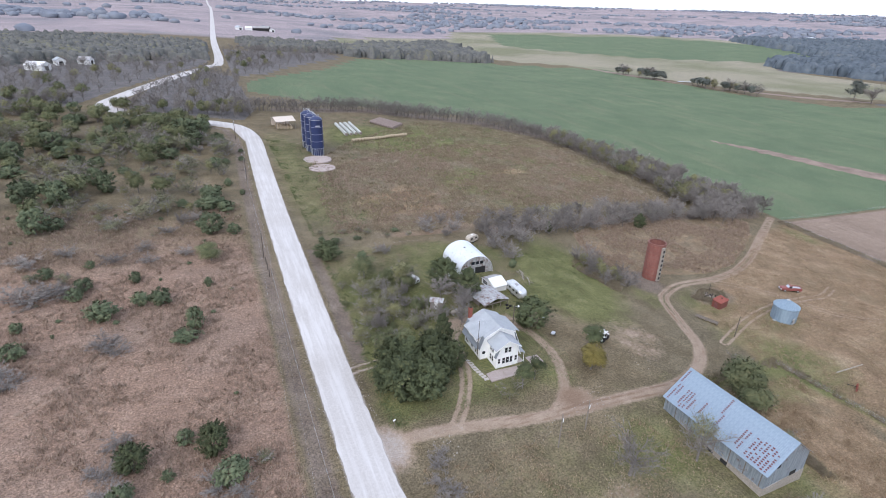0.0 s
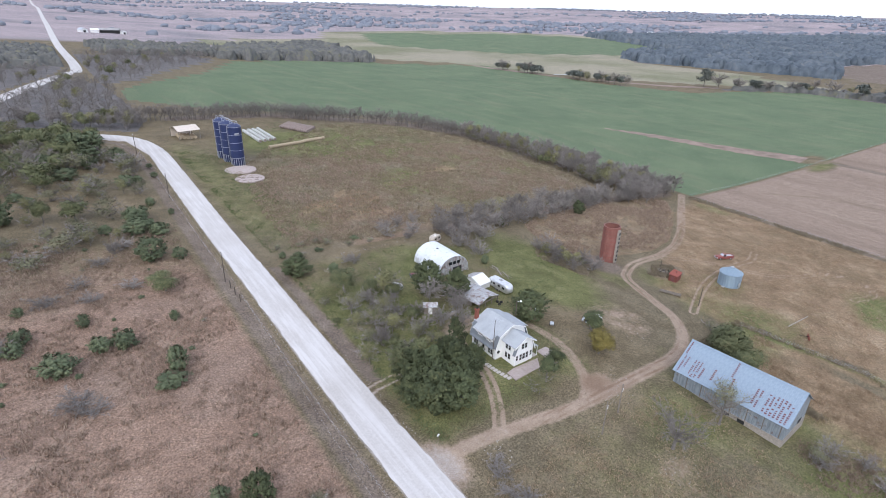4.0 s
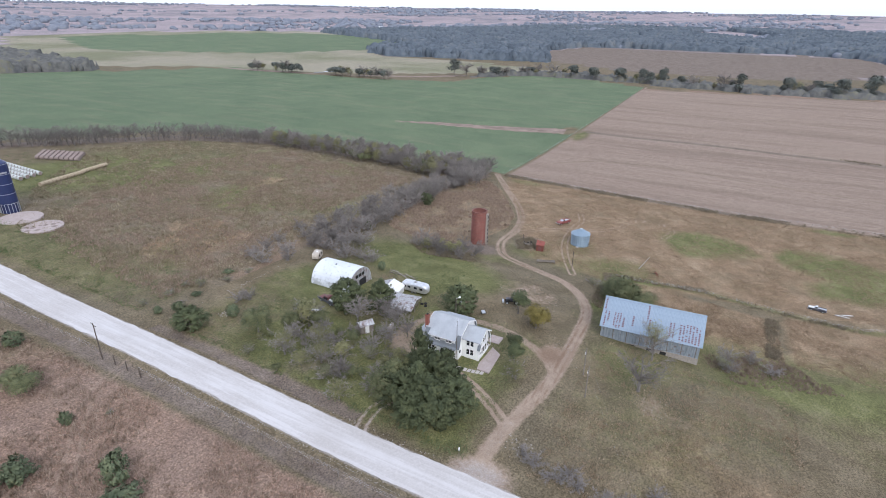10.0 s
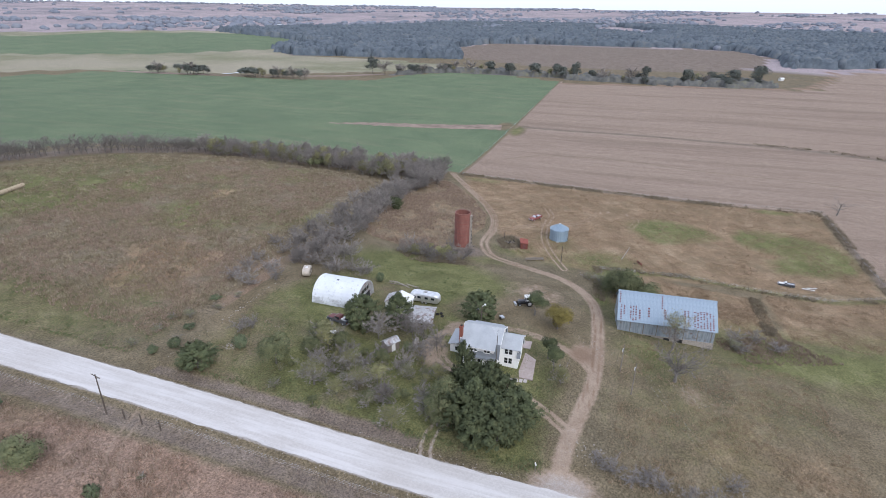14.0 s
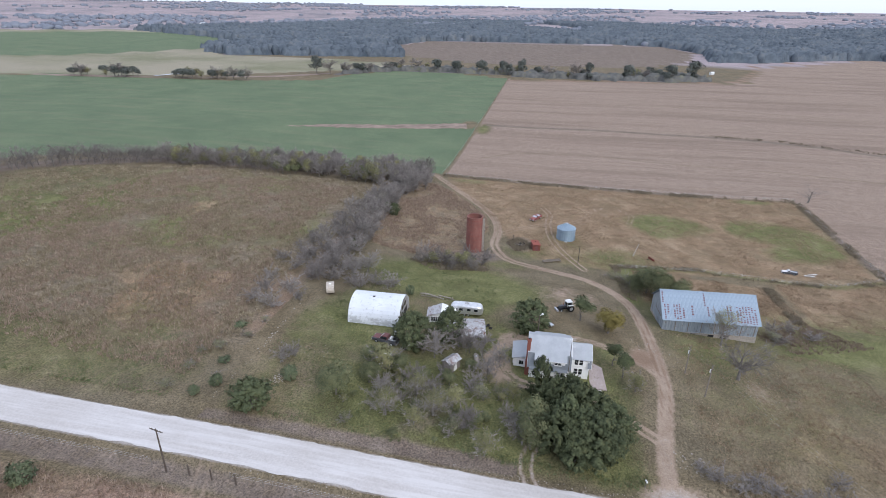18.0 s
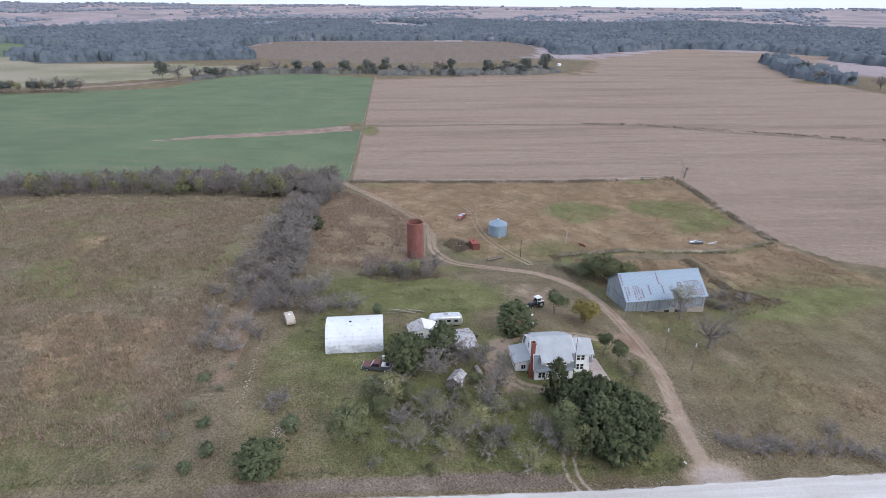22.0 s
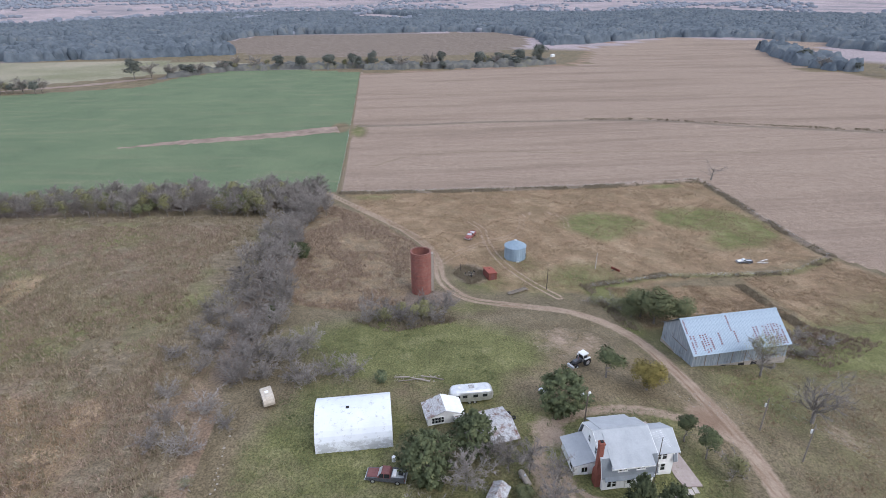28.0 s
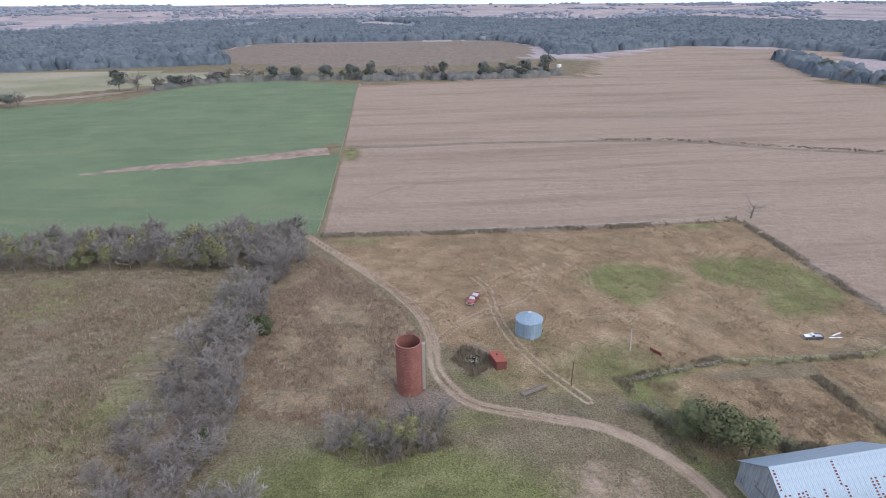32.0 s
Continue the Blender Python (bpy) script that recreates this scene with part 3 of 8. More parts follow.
def track_mask(line, half, soft):
    d = line_distance(GX, GY, line)
    return np.clip((half + soft - d) / (2 * soft), 0, 1), d


wheat = inside(GX, GY, WHEAT) | inside(GX, GY, FAR_WHEAT)
stubble = inside(GX, GY, STUBBLE)
woods = inside(GX, GY, EAST_WOODS) | inside(GX, GY, CREEK_ROW) | inside(GX, GY, COPSE)
for p in CREEK_WOODS:
    woods |= inside(GX, GY, p)
for p in CLEARINGS:
    woods &= ~inside(GX, GY, p)
lay("litter", woods * 1.0)
tan_poly = inside(GX, GY, FAR_TAN) | inside(GX, GY, NORTH_TAN) | inside(GX, GY, VALLEY)
bound = 0.7 * np.exp(-(line_distance(GX, GY, [(204, 131.5), (330, 130), (612, 126.5)]) / 1.0) ** 2)
band = np.exp(-(line_distance(GX, GY, bend(TERRACE, 8)) / 3.0) ** 2)
band2 = np.exp(-(line_distance(GX, GY, bend([(248, 117), (262, 103), (268, 80), (268, 50), (261, 25), (256, -26), (246, -80)], 8)) / 2.5) ** 2)
band3 = np.exp(-(line_distance(GX, GY, bend([(470, 124), (452, 60), (456, -20), (440, -100), (420, -180)], 10)) / 3.0) ** 2)
lay("wheat", wheat * (1 - 0.9 * bound) * (1 - 0.8 * blob(338, 137, 16, 7)))
lay("cross", smooth(640, 650, GX) * (GY < -130))
strip = np.exp(-(line_distance(GX, GY, [(596, 121), (618, 27), (638, -100), (662, -138), (800, -200), (900, -228), (950, -330)]) / 7.0) ** 2)
lay("stubble", stubble * (1 - 0.9 * bound) * (1 - 0.95 * band - 0.5 * band2 - 0.5 * band3) * (1 - 0.95 * strip) * (1 - 0.7 * blob(325, 125, 20, 6)))
# beyond some 700 m the ground colour takes on the painted haze
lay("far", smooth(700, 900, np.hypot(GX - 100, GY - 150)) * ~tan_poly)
west = (GX < 10) * 1.0
lay("red", strip * 0.9 + west * (0.75 - 0.45 * smooth(120, 190, GY) + 0.2 * (wash(14, 17, 0.3) - 0.5)) * smooth(0, 5, d_road - 7)
    + ((GX > 22) & (GX < 170) & (GY > 145) & (GY < 300)) * (0.22 + 0.7 * (wash(19, 16, 1.1) - 0.5)) * smooth(0, 12, GX - 28))
meadow = ((GX > 22) & (GX < 178) & (GY > 145) & (GY < 260)) * smooth(0, 12, GX - 34) * smooth(0, 25, 262 - GY)
lay("tall", patch(TALL_RED, 1.2) * 0.5 + meadow * (1 - np.maximum.reduce([blob(67, 181, 8, 9), blob(55, 176, 10, 6), blob(63, 167, 10, 4), blob(120, 204, 9, 4), blob(92, 192, 7, 3)])) * (1 - blob(48, 165, 5, 9)) * np.clip(0.42 + 1.1 * (wash(9, 7, 0.7) - 0.38), 0, 0.9))
pasture = patch([(108, 66), (128, -18), (175, -19), (203, -21), (203, 131), (176, 122), (150, 104), (132, 100), (112, 90)], 2.5)
paddock = np.maximum(patch([(86, 22), (112, 23), (112, 61), (88, 61)], 1.5), patch([(88, -30), (127, -20), (117, 18), (112, 20), (88, 20)], 3))
lay("pale", tan_poly * 1.0)
lay("tan", blob(52, 26, 32, 36) * (0.08 + 0.6 * wash(8, 7, 2.9)) + patch(TALL_RED, 1.5) * 0.85 + west * smooth(135, 165, GY) * (GY < 330) * 0.28 * (0.5 + wash(11, 9, 0.8)) + pasture * (0.8 + 0.4 * (wash(17, 21, 2.0) - 0.5)) + paddock * (0.72 + 0.5 * (wash(11, 13, 0.6) - 0.5)) + blob(82, 81, 15, 13) * 0.4
    + 1.3 * (0.4 + wash(3, 3, 3.3)) * np.maximum.reduce([blob(67, 181, 8, 9), blob(55, 176, 10, 6), blob(63, 167, 10, 4), 0.8 * blob(120, 204, 9, 4), 0.8 * blob(92, 192, 7, 3)]) + blob(48, 165, 5, 9) * 0.5 + blob(29, 134, 6, 5) * 0.4)
yard = patch([(21, 70), (33, 70), (45, 70), (60, 70), (63, 80), (66, 98), (88, 98), (100, 108), (92, 118), (74, 132), (60, 140), (24, 140)], 3)
fence_strip = np.exp(-(line_distance(GX, GY, [(88, 63), (112, 64), (119, 38), (119, 0), (126, -18)]) / 1.8) ** 2)
lay("green", fence_strip * 0.75 + meadow * np.clip(wash(13, 10, 2.6) - 0.42, 0, 1) * 1.9 + yard * (0.60 + 0.8 * (wash(9, 11, 0.9) - 0.5) + 0.7 * (wash(3.1, 3.7, 1.9) - 0.5)) + blob(30, 106, 9, 17) * 0.55 + blob(38, 110, 6, 10) * 0.5 + blob(58, 126, 8, 7) * 0.35 + blob(327, 126, 16, 4) * 0.8 + blob(88, 112, 11, 25, 0.4, -0.15) * 1.0 + blob(78, 96, 8, 9) * 0.6 + blob(104, 97, 4, 7) * 0.6 + blob(47.5, 80.5, 2.6, 3.2, 0.3) * 1.2
    + patch(GREEN_A, 4) * 1.15 * (0.5 + 0.8 * wash(3, 4, 0.4)) + patch(GREEN_B, 4) * 1.25 * (0.55 + 0.75 * wash(4, 3, 1.4)) + blob(199, -2, 3, 9) * 0.8 + blob(197, 118, 4, 9) * 0.7 + blob(116, 74, 10, 11) * 0.5 + blob(133, 79, 7, 7) * 0.5 + blob(120, 60, 10, 9) * 0.6 + blob(104, 58, 10, 6) * 0.6
    + blob(76, 268, 30, 20) * 0.62 + blob(30, 190, 10, 40) * 0.55 + blob(110, 265, 50, 35) * 0.5 * wash(9, 8, 2.2) * 2 + blob(29, 250, 8, 30) * 0.5
    + blob(66, 22, 30, 44) * 0.34 * wash(7, 9, 1.5) * 1.6 + blob(84, 10, 12, 26) * 0.4 + blob(64, 52, 8, 7) * 0.5 + blob(40, 50, 16, 14) * 0.2 + blob(84, 50, 9, 14) * 0.6 + blob(120, 92, 9, 6) * 0.7 + blob(95, -15, 14, 18) * 0.35 + blob(76, 14, 5, 26, 0.6, 0.25) * 0.5)
lay("scrub", inside(GX, GY, ROUND_FIELD) * 0.8 + blob(32, 106, 10, 16) * 0.5 * wash(3.3, 2.9, 0.4) + 0.62 * np.clip(1.5 - np.abs(d_road - 6.0) / 1.8, 0, 1) * (GX > 18) * (GY > 90) * (GY < 142) + band * 0.9 + 0.62 * np.clip(1.6 - np.abs(d_road - 7.0) / 2.2, 0, 1) * (GX < 13) * (GY < 290) + np.exp(-(line_distance(GX, GY, [(80, 146), (110, 147), (150, 146), (180, 144), (196, 142)]) / 5.0) ** 2) * 0.8
    + np.exp(-(line_distance(GX, GY, [(40, 330), (90, 330), (150, 298), (178, 262), (186, 220), (190, 172), (192, 146)]) / 8.0) ** 2) * 0.9 + blob(124, 93, 7, 5) * 0.8 + blob(110, 106, 6, 8) * 0.8
    + np.exp(-(line_distance(GX, GY, [(203, 131), (204, -22), (172, -20), (128, -19)]) / 1.6) ** 2) * 0.9
    + np.exp(-(line_distance(GX, GY, [(119, 38), (119, 0), (126, -18)]) / 1.2) ** 2) * 0.4)
drive, dd = track_mask(DRIVE, 1.5, 0.9)
drive = drive * (1 - 0.6 * np.exp(-(dd / 0.5) ** 2) * smooth(72, 108, GX) * (0.55 + 0.9 * wash(4, 5, 0.2)))
d_east, d_west = line_distance(GX, GY, LOOP_EAST), line_distance(GX, GY, LOOP_WEST)
loops = np.maximum(track_mask(LOOP_EAST, 1.1, 0.8)[0] * (1 - 0.35 * np.exp(-(d_east / 0.45) ** 2)), np.maximum(np.exp(-((d_west - 0.8) / 0.5) ** 2), 0.45 * track_mask(LOOP_WEST, 1.2, 0.6)[0]))
lay("rut", np.maximum.reduce([np.exp(-((dd - 0.75) / 0.4) ** 2) * (0.25 + 0.9 * wash(3, 3, 0.5)) * smooth(30, 46, GX), np.exp(-((d_east - 0.7) / 0.4) ** 2) * 0.8 * wash(2, 2, 1.5), blob(57.0, 66.0, 3.4, 3.0) * 0.75, blob(57, 63, 16, 2.2) * 0.4 * wash(2, 2, 2.5)]))
d_ruts = line_distance(GX, GY, BIN_TRACK)
ruts = np.exp(-((d_ruts - 0.9) / 0.45) ** 2)
d_link = line_distance(GX, GY, BIN_LINK)
ruts = np.maximum(ruts, np.exp(-((d_link - 0.8) / 0.45) ** 2) * 0.85)
d_f = line_distance(GX, GY, FIELD_TRACK)
ruts = np.maximum(ruts, np.exp(-((d_f - 0.8) / 0.6) ** 2) * 0.62)
ruts = np.maximum(ruts, np.exp(-(d_f / 2.2) ** 2) * 0.36)
spur = np.exp(-((line_distance(GX, GY, SPUR) - 0.8) / 0.5) ** 2)
mouth = blob(21, 66.5, 3.4, 5.5, 0.6)
lay("earth", np.maximum.reduce([drive * 0.9, loops * 0.92, blob(46.5, 95.0, 5.5, 3.2) * 0.72, blob(56.5, 93.0, 4.0, 3.0) * 0.7, ruts * 0.8, spur * 0.7, mouth * 0.9, blob(57.5, 65.5, 4.5, 3.5) * 0.72, blob(52, 45, 5, 3) * 0.45, blob(50, 40, 3, 4) * 0.4,
     blob(84, 82, 9, 10) * 0.42 * wash(4, 3, 1.0) * 2, blob(34, 128, 3, 5) * 0.35, np.exp(-((d_road - 8.2) / 0.9) ** 2) * 0.35 * (GX < 16) * (GY < 300)]))
lay("chalk", np.maximum.reduce([np.clip((4.3 - d_road) / 1.2, 0, 1) * 0.9, mouth * 0.5, drive * 0.3 * (GX < 34), spur * 0.5]))


# the county road, with a low crown and crumbling edges
def ribbon(name, line, half, lift, material, across=8, ragged=0.35, crown=0.06):
    rows, n = [], len(line)
    for i, (x, y) in enumerate(line):
        ax, ay = line[max(i - 1, 0)]
        bx, by = line[min(i + 1, n - 1)]
        l = math.hypot(bx - ax, by - ay) or 1
        nx, ny = -(by - ay) / l, (bx - ax) / l
        mid = half(i / (n - 1)) if callable(half) else half
        wob = [mid + ragged * noise.noise((x * 0.3, y * 0.3, s * 9.0)) + ragged * 0.6 * noise.noise((x * 1.1, y * 1.1, s * 5.0)) for s in (0, 1)]
        row = []
        for k in range(across + 1):
            u = 2 * k / across - 1
            o = u * wob[u > 0]
            px, py = x + nx * o, y + ny * o
            row.append((px, py, u))
        rows.append(row)
    a = np.array(rows)
    z = land(a[..., 0], a[..., 1]) + lift + crown * (1 - a[..., 2] ** 2)
    return sheet(name, a[..., 0], a[..., 1], z, material)


tagged(ribbon("road", [p for p in bend(ROAD_NEAR, 0.9)], 3.55, 0.05, M_ROAD), "straight white gravel county road with crumbling edges", "road", kind="structure")
tagged(ribbon("road_far", [p for p in ROAD if p[1] > 325], 4.0, 0.25, M_ROAD, 4, 0.5, 0.1), "white gravel road climbing distant hills", "road", kind="structure")
tagged(ribbon("road_south", [p for p in ROAD if p[1] < -52], 3.55, 0.05, M_ROAD, 4, 0.4, 0.06), "white gravel county road", "road", kind="structure")
scar = bend([(294, 250), (303, 234), (311, 212), (317, 190), (324, 168), (331, 149), (333, 138)], 3)
tagged(ribbon("washed_strip", scar, lambda f: 1.6 + 7.5 * f ** 0.7, 0.06, M_SCAR, 8, 3.2, 0.0), "bare washed-out strip in the green wheat", "soil", kind="structure")
bank = bend([(498, 640), (503, 560), (512, 500), (520, 455), (540, 420), (565, 372), (600, 336)], 6)
tagged(ribbon("creek_bank", bank, lambda f: 4.0 + 3.0 * math.sin(f * 9), 0.1, M_SCAR, 4, 3.5, 0.0), "eroded pale creek bank", "soil", kind="structure")
pond = bend([(521, 508), (530, 502), (538, 500), (547, 494)], 2)
tagged(ribbon("water", pond, 2.2, 0.35, M_WATER, 4, 1.5, 0.0), "small pool of pale creek water", "water", kind="structure")

# ---------------------------------------------------------------- mesh helpers
def link_mesh(name, bm, material):
    me = bpy.data.meshes.new(name)
    bmesh.ops.recalc_face_normals(bm, faces=bm.faces)
    bm.to_mesh(me)
    bm.free()
    for m in material if isinstance(material, (list, tuple)) else [material]:
        me.materials.append(m)
    return me


def part(name, bm, material, parent, label="", smooth_faces=False):
    """One mesh object under a thing or under a part."""
    me = link_mesh(name, bm, material)
    if smooth_faces:
        me.polygons.foreach_set("use_smooth", np.ones(len(me.polygons), bool))
    ob = new(name, me)
    ob.parent = parent
    return tagged(ob, label)


def share(name, mesh, parent, m):
    """Another part on the same mesh."""
    ob = new(name, mesh)
    ob.parent = parent
    ob.matrix_basis = m
    return ob


def thing(name, m, label, category, group="", kind=""):
    ob = new(name)
    ob.empty_display_size = 0.5
    ob.matrix_basis = m
    return tagged(ob, label, category, group, kind)


def solo(name, bm, material, m, label, category, group="", kind="", smooth_faces=False):
    ob = part(name, bm, material, None, label, smooth_faces)
    ob.matrix_basis = m
    return tagged(ob, label, category, group, kind)


def on_ground(x, y, turn=0.0, dz=0.0):
    return pose(x, y, ground_z(x, y) + dz, 0, 0, turn)


def box(bm, lo, hi, m=None):
    v = [bm.verts.new((x, y, z)) for z in (lo[2], hi[2]) for y in (lo[1], hi[1]) for x in (lo[0], hi[0])]
    for f in ((0, 2, 3, 1), (4, 5, 7, 6), (0, 1, 5, 4), (1, 3, 7, 5), (3, 2, 6, 7), (2, 0, 4, 6)):
        bm.faces.new([v[i] for i in f])
    if m is not None:
        bmesh.ops.transform(bm, matrix=m, verts=v)
    return bm


def block(lo, hi, m=None):
    return box(bmesh.new(), lo, hi, m)


def rod(bm, a, b, ra, rb=None, n=6, caps=True):
    a, b = Vector(a), Vector(b)
    rb = ra if rb is None else rb
    q = (b - a).to_track_quat("Z", "Y")
    ring = []
    for c, r in ((a, ra), (b, rb)):
        ring.append([bm.verts.new(c + q @ Vector((math.cos(k * math.tau / n) * r, math.sin(k * math.tau / n) * r, 0))) for k in range(n)])
    for k in range(n):
        bm.faces.new((ring[0][k], ring[0][(k + 1) % n], ring[1][(k + 1) % n], ring[1][k]))
    if caps:
        bm.faces.new(ring[0][::-1])
        bm.faces.new(ring[1])
    return bm


def stack(bm, rings, n=24, caps=(True, True)):
    """A body of rings (z, radius) round the z axis."""
    rows = [[bm.verts.new((math.cos(k * math.tau / n) * r, math.sin(k * math.tau / n) * r, z)) for k in range(n)] for z, r in rings]
    for lo, hi in zip(rows, rows[1:]):
        for k in range(n):
            bm.faces.new((lo[k], lo[(k + 1) % n], hi[(k + 1) % n], hi[k]))
    if caps[0]:
        bm.faces.new(rows[0][::-1])
    if caps[1]:
        bm.faces.new(rows[-1])
    return bm


def loft(bm, sections, caps=True):
    """A skin over closed sections with equal counts of points."""
    rows = [[bm.verts.new(p) for p in s] for s in sections]
    n = len(rows[0])
    for lo, hi in zip(rows, rows[1:]):
        for k in range(n):
            bm.faces.new((lo[k], lo[(k + 1) % n], hi[(k + 1) % n], hi[k]))
    if caps:
        bm.faces.new(rows[0][::-1])
        bm.faces.new(rows[-1])
    return bm


def slab(bm, corners, thick):
    """A plate: corners in order, thickened along its normal to both sides."""
    c = [Vector(p) for p in corners]
    nrm = (c[1] - c[0]).cross(c[-1] - c[0]).normalized() * thick / 2
    up = [bm.verts.new(p + nrm) for p in c]
    dn = [bm.verts.new(p - nrm) for p in c]
    bm.faces.new(up)
    bm.faces.new(dn[::-1])
    for i in range(len(c)):
        j = (i + 1) % len(c)
        bm.faces.new((up[i], dn[i], dn[j], up[j]))
    return bm


def profile_y(bm, pts, y0, y1):
    """A solid of an x-z outline, drawn along y."""
    return loft(bm, [[(x, y0, z) for x, z in pts], [(x, y1, z) for x, z in pts]])


def tube(points, r):
    """One continuous thin line through points."""
    bm = bmesh.new()
    rows = [[bm.verts.new(Vector(p) + Vector((0, r * math.sin(a), r * math.cos(a))) + Vector((r * math.sin(a), 0, 0))) for a in (0.0, 2.09, 4.19)] for p in points]
    for a, b in zip(rows, rows[1:]):
        for k in range(3):
            bm.faces.new((a[k], a[(k + 1) % 3], b[(k + 1) % 3], b[k]))
    return bm

# ---------------------------------------------------------------- buildings
def window(parent, m, w, h, panes=(1, 2), name="window"):
    """A sash window in the x-z plane, facing -y: frame, sill, muntins and glass panes."""
    fr = bmesh.new()
    t = 0.09
    box(fr, (-w / 2 - t, -0.05, -t), (-w / 2, 0.04, h + t))
    box(fr, (w / 2, -0.05, -t), (w / 2 + t, 0.04, h + t))
    box(fr, (-w / 2, -0.05, h), (w / 2, 0.04, h + t))
    box(fr, (-w / 2, -0.05, -t), (w / 2, 0.04, 0))
    nx, nz = panes
    for i in range(1, nx):
        box(fr, (-w / 2 + i * w / nx - 0.025, -0.035, 0), (-w / 2 + i * w / nx + 0.025, 0.03, h))
    for k in range(1, nz):
        box(fr, (-w / 2, -0.03, k * h / nz - 0.025), (w / 2, 0.028, k * h / nz + 0.025))
    ob = part(name, fr, M_TRIM, parent)
    ob.matrix_basis = m
    part("pane", block((-w / 2, -0.012, 0), (w / 2, 0.0, h)), M_GLASS, ob, "dark window glass")
    part("sill", block((-w / 2 - 0.15, -0.12, -t - 0.05), (w / 2 + 0.15, 0.02, -t)), M_TRIM, ob)
    return ob


def farmhouse():
    z0 = -6.0
    h = thing("farmhouse", pose(49.1, 84.5, z0), "two-storey white clapboard farmhouse with grey gambrel roof", "house")
    # main block: gambrel outline in x-z
    e1, e2, ez0, ez1, top = 4.55, 3.55, 2.75, 5.35, 7.0
    y0, y1 = -2.75, 4.6
    body = bmesh.new()
    profile_y(body, [(-4.2, -0.6), (4.2, -0.6), (4.2, ez0), (e2 - 0.15, ez1), (0, top - 0.12), (-e2 + 0.15, ez1), (-4.2, ez0)], y0, y1)
    part("wall", body, M_SIDING, h, "white clapboard walls")
    part("foundation", block((-4.25, y0 - 0.05, -1.2), (4.25, y1 + 0.05, 0.15)), M_CONCRETE, h, "grey foundation")
    oy0, oy1 = y0 - 0.35, y1 + 0.35
    for s, nm in ((-1, "west"), (1, "east")):
        r = bmesh.new()
        slab(r, [(0, oy0, top), (0, oy1, top), (s * e2, oy1, ez1), (s * e2, oy0, ez1)], 0.12)
        part("roof_slope", r, M_SHINGLE, h, "grey shingled upper roof slope")
        r = bmesh.new()
        slab(r, [(s * e2, oy0, ez1), (s * e2, oy1, ez1), (s * e1, oy1, ez0 - 0.05), (s * e1, oy0, ez0 - 0.05)], 0.12)
        part("lower_roof", r, M_SHINGLE_DARK, h, "steep darker lower roof slope")
        # shed dormer
        d0, d1 = y0 + 0.75, y1 - 1.1
        dm = bmesh.new()
        profile_y(dm, [(s * 2.5, 4.2), (s * 4.25, 3.25), (s * 4.25, 4.75), (s * 2.2, 5.9)], d0, d1)
        part("dormer", dm, M_SIDING, h, "white dormer wall")
        r = bmesh.new()
        slab(r, [(s * 0.4, d0 - 0.25, top - 0.1), (s * 0.4, d1 + 0.25, top - 0.1), (s * 4.95, d1 + 0.25, 4.72), (s * 4.95, d0 - 0.25, 4.72)], 0.12)
        part("dormer_roof", r, M_SHINGLE, h, "grey shingled dormer roof")
        f = bmesh.new()
        box(f, (min(s * 4.9, s * 5.0), d0 - 0.25, 4.58), (max(s * 4.9, s * 5.0), d1 + 0.25, 4.76))
        part("fascia", f, M_TRIM, h)
    # white verge boards along the gambrel ends
    for y in (oy0 - 0.03, oy1 + 0.03):
        v = bmesh.new()
        for s in (-1, 1):
            for a, b in (((0, top), (e2, ez1)), ((e2, ez1), (e1, ez0 - 0.05))):
                slab(v, [(s * a[0], y, a[1] + 0.05), (s * b[0], y, b[1] + 0.05), (s * b[0], y, b[1] - 0.2), (s * a[0], y, a[1] - 0.2)], 0.06)
        part("verge_board", v, M_TRIM, h)
    # low eave over the west porch
    r = bmesh.new()
    slab(r, [(-4.2, y0 + 0.3, 3.1), (-4.2, y1, 3.1), (-5.0, y1, 2.55), (-5.0, y0 + 0.3, 2.55)], 0.1)
    part("porch_roof", r, M_SHINGLE_DARK, h, "narrow grey porch roof")
    # south wing
    w0, w1, wx = -6.5, y0, 2.5
    wing = bmesh.new()
    profile_y(wing, [(-wx, -0.6), (wx, -0.6), (wx, 4.0), (1.9, 5.0), (0, 5.95), (-1.9, 5.0), (-wx, 4.0)], w0, w1)
    part("wing_wall", wing, M_SIDING, h, "white clapboard front wing")
    for s in (-1, 1):
        r = bmesh.new()
        slab(r, [(0, w0 - 0.45, 6.1), (0, w1 - 0.1, 6.1), (s * 2.95, w1 - 0.1, 4.35), (s * 2.95, w0 - 0.45, 4.35)], 0.12)
        part("wing_roof", r, M_SHINGLE, h, "grey shingled wing roof")
        r = bmesh.new()
        slab(r, [(s * 1.85, w0 - 0.4, 4.85), (s * 2.05, w0 + 0.25, 4.85), (s * 2.9, w0 + 0.25, 2.55), (s * 2.8, w0 - 0.4, 2.55)], 0.1)
        part("gambrel_return", r, M_SHINGLE_DARK, h, "steep dark roof return")
        v = bmesh.new()
        slab(v, [(0, w0 - 0.47, 6.15), (s * 2.95, w0 - 0.47, 4.4), (s * 2.95, w0 - 0.47, 4.15), (0, w0 - 0.47, 5.9)], 0.06)
        slab(v, [(s * 1.85, w0 - 0.44, 4.9), (s * 2.85, w0 - 0.44, 2.5), (s * 2.65, w0 - 0.44, 2.5), (s * 1.65, w0 - 0.44, 4.9)], 0.06)
        part("verge_board", v, M_TRIM, h)
    # north lean-to
    add = bmesh.new()
    box(add, (-1.4, y1, -0.6), (3.8, y1 + 3.0, 2.35))
    part("lean_to", add, M_SIDING, h, "white single-storey lean-to")
    r = bmesh.new()
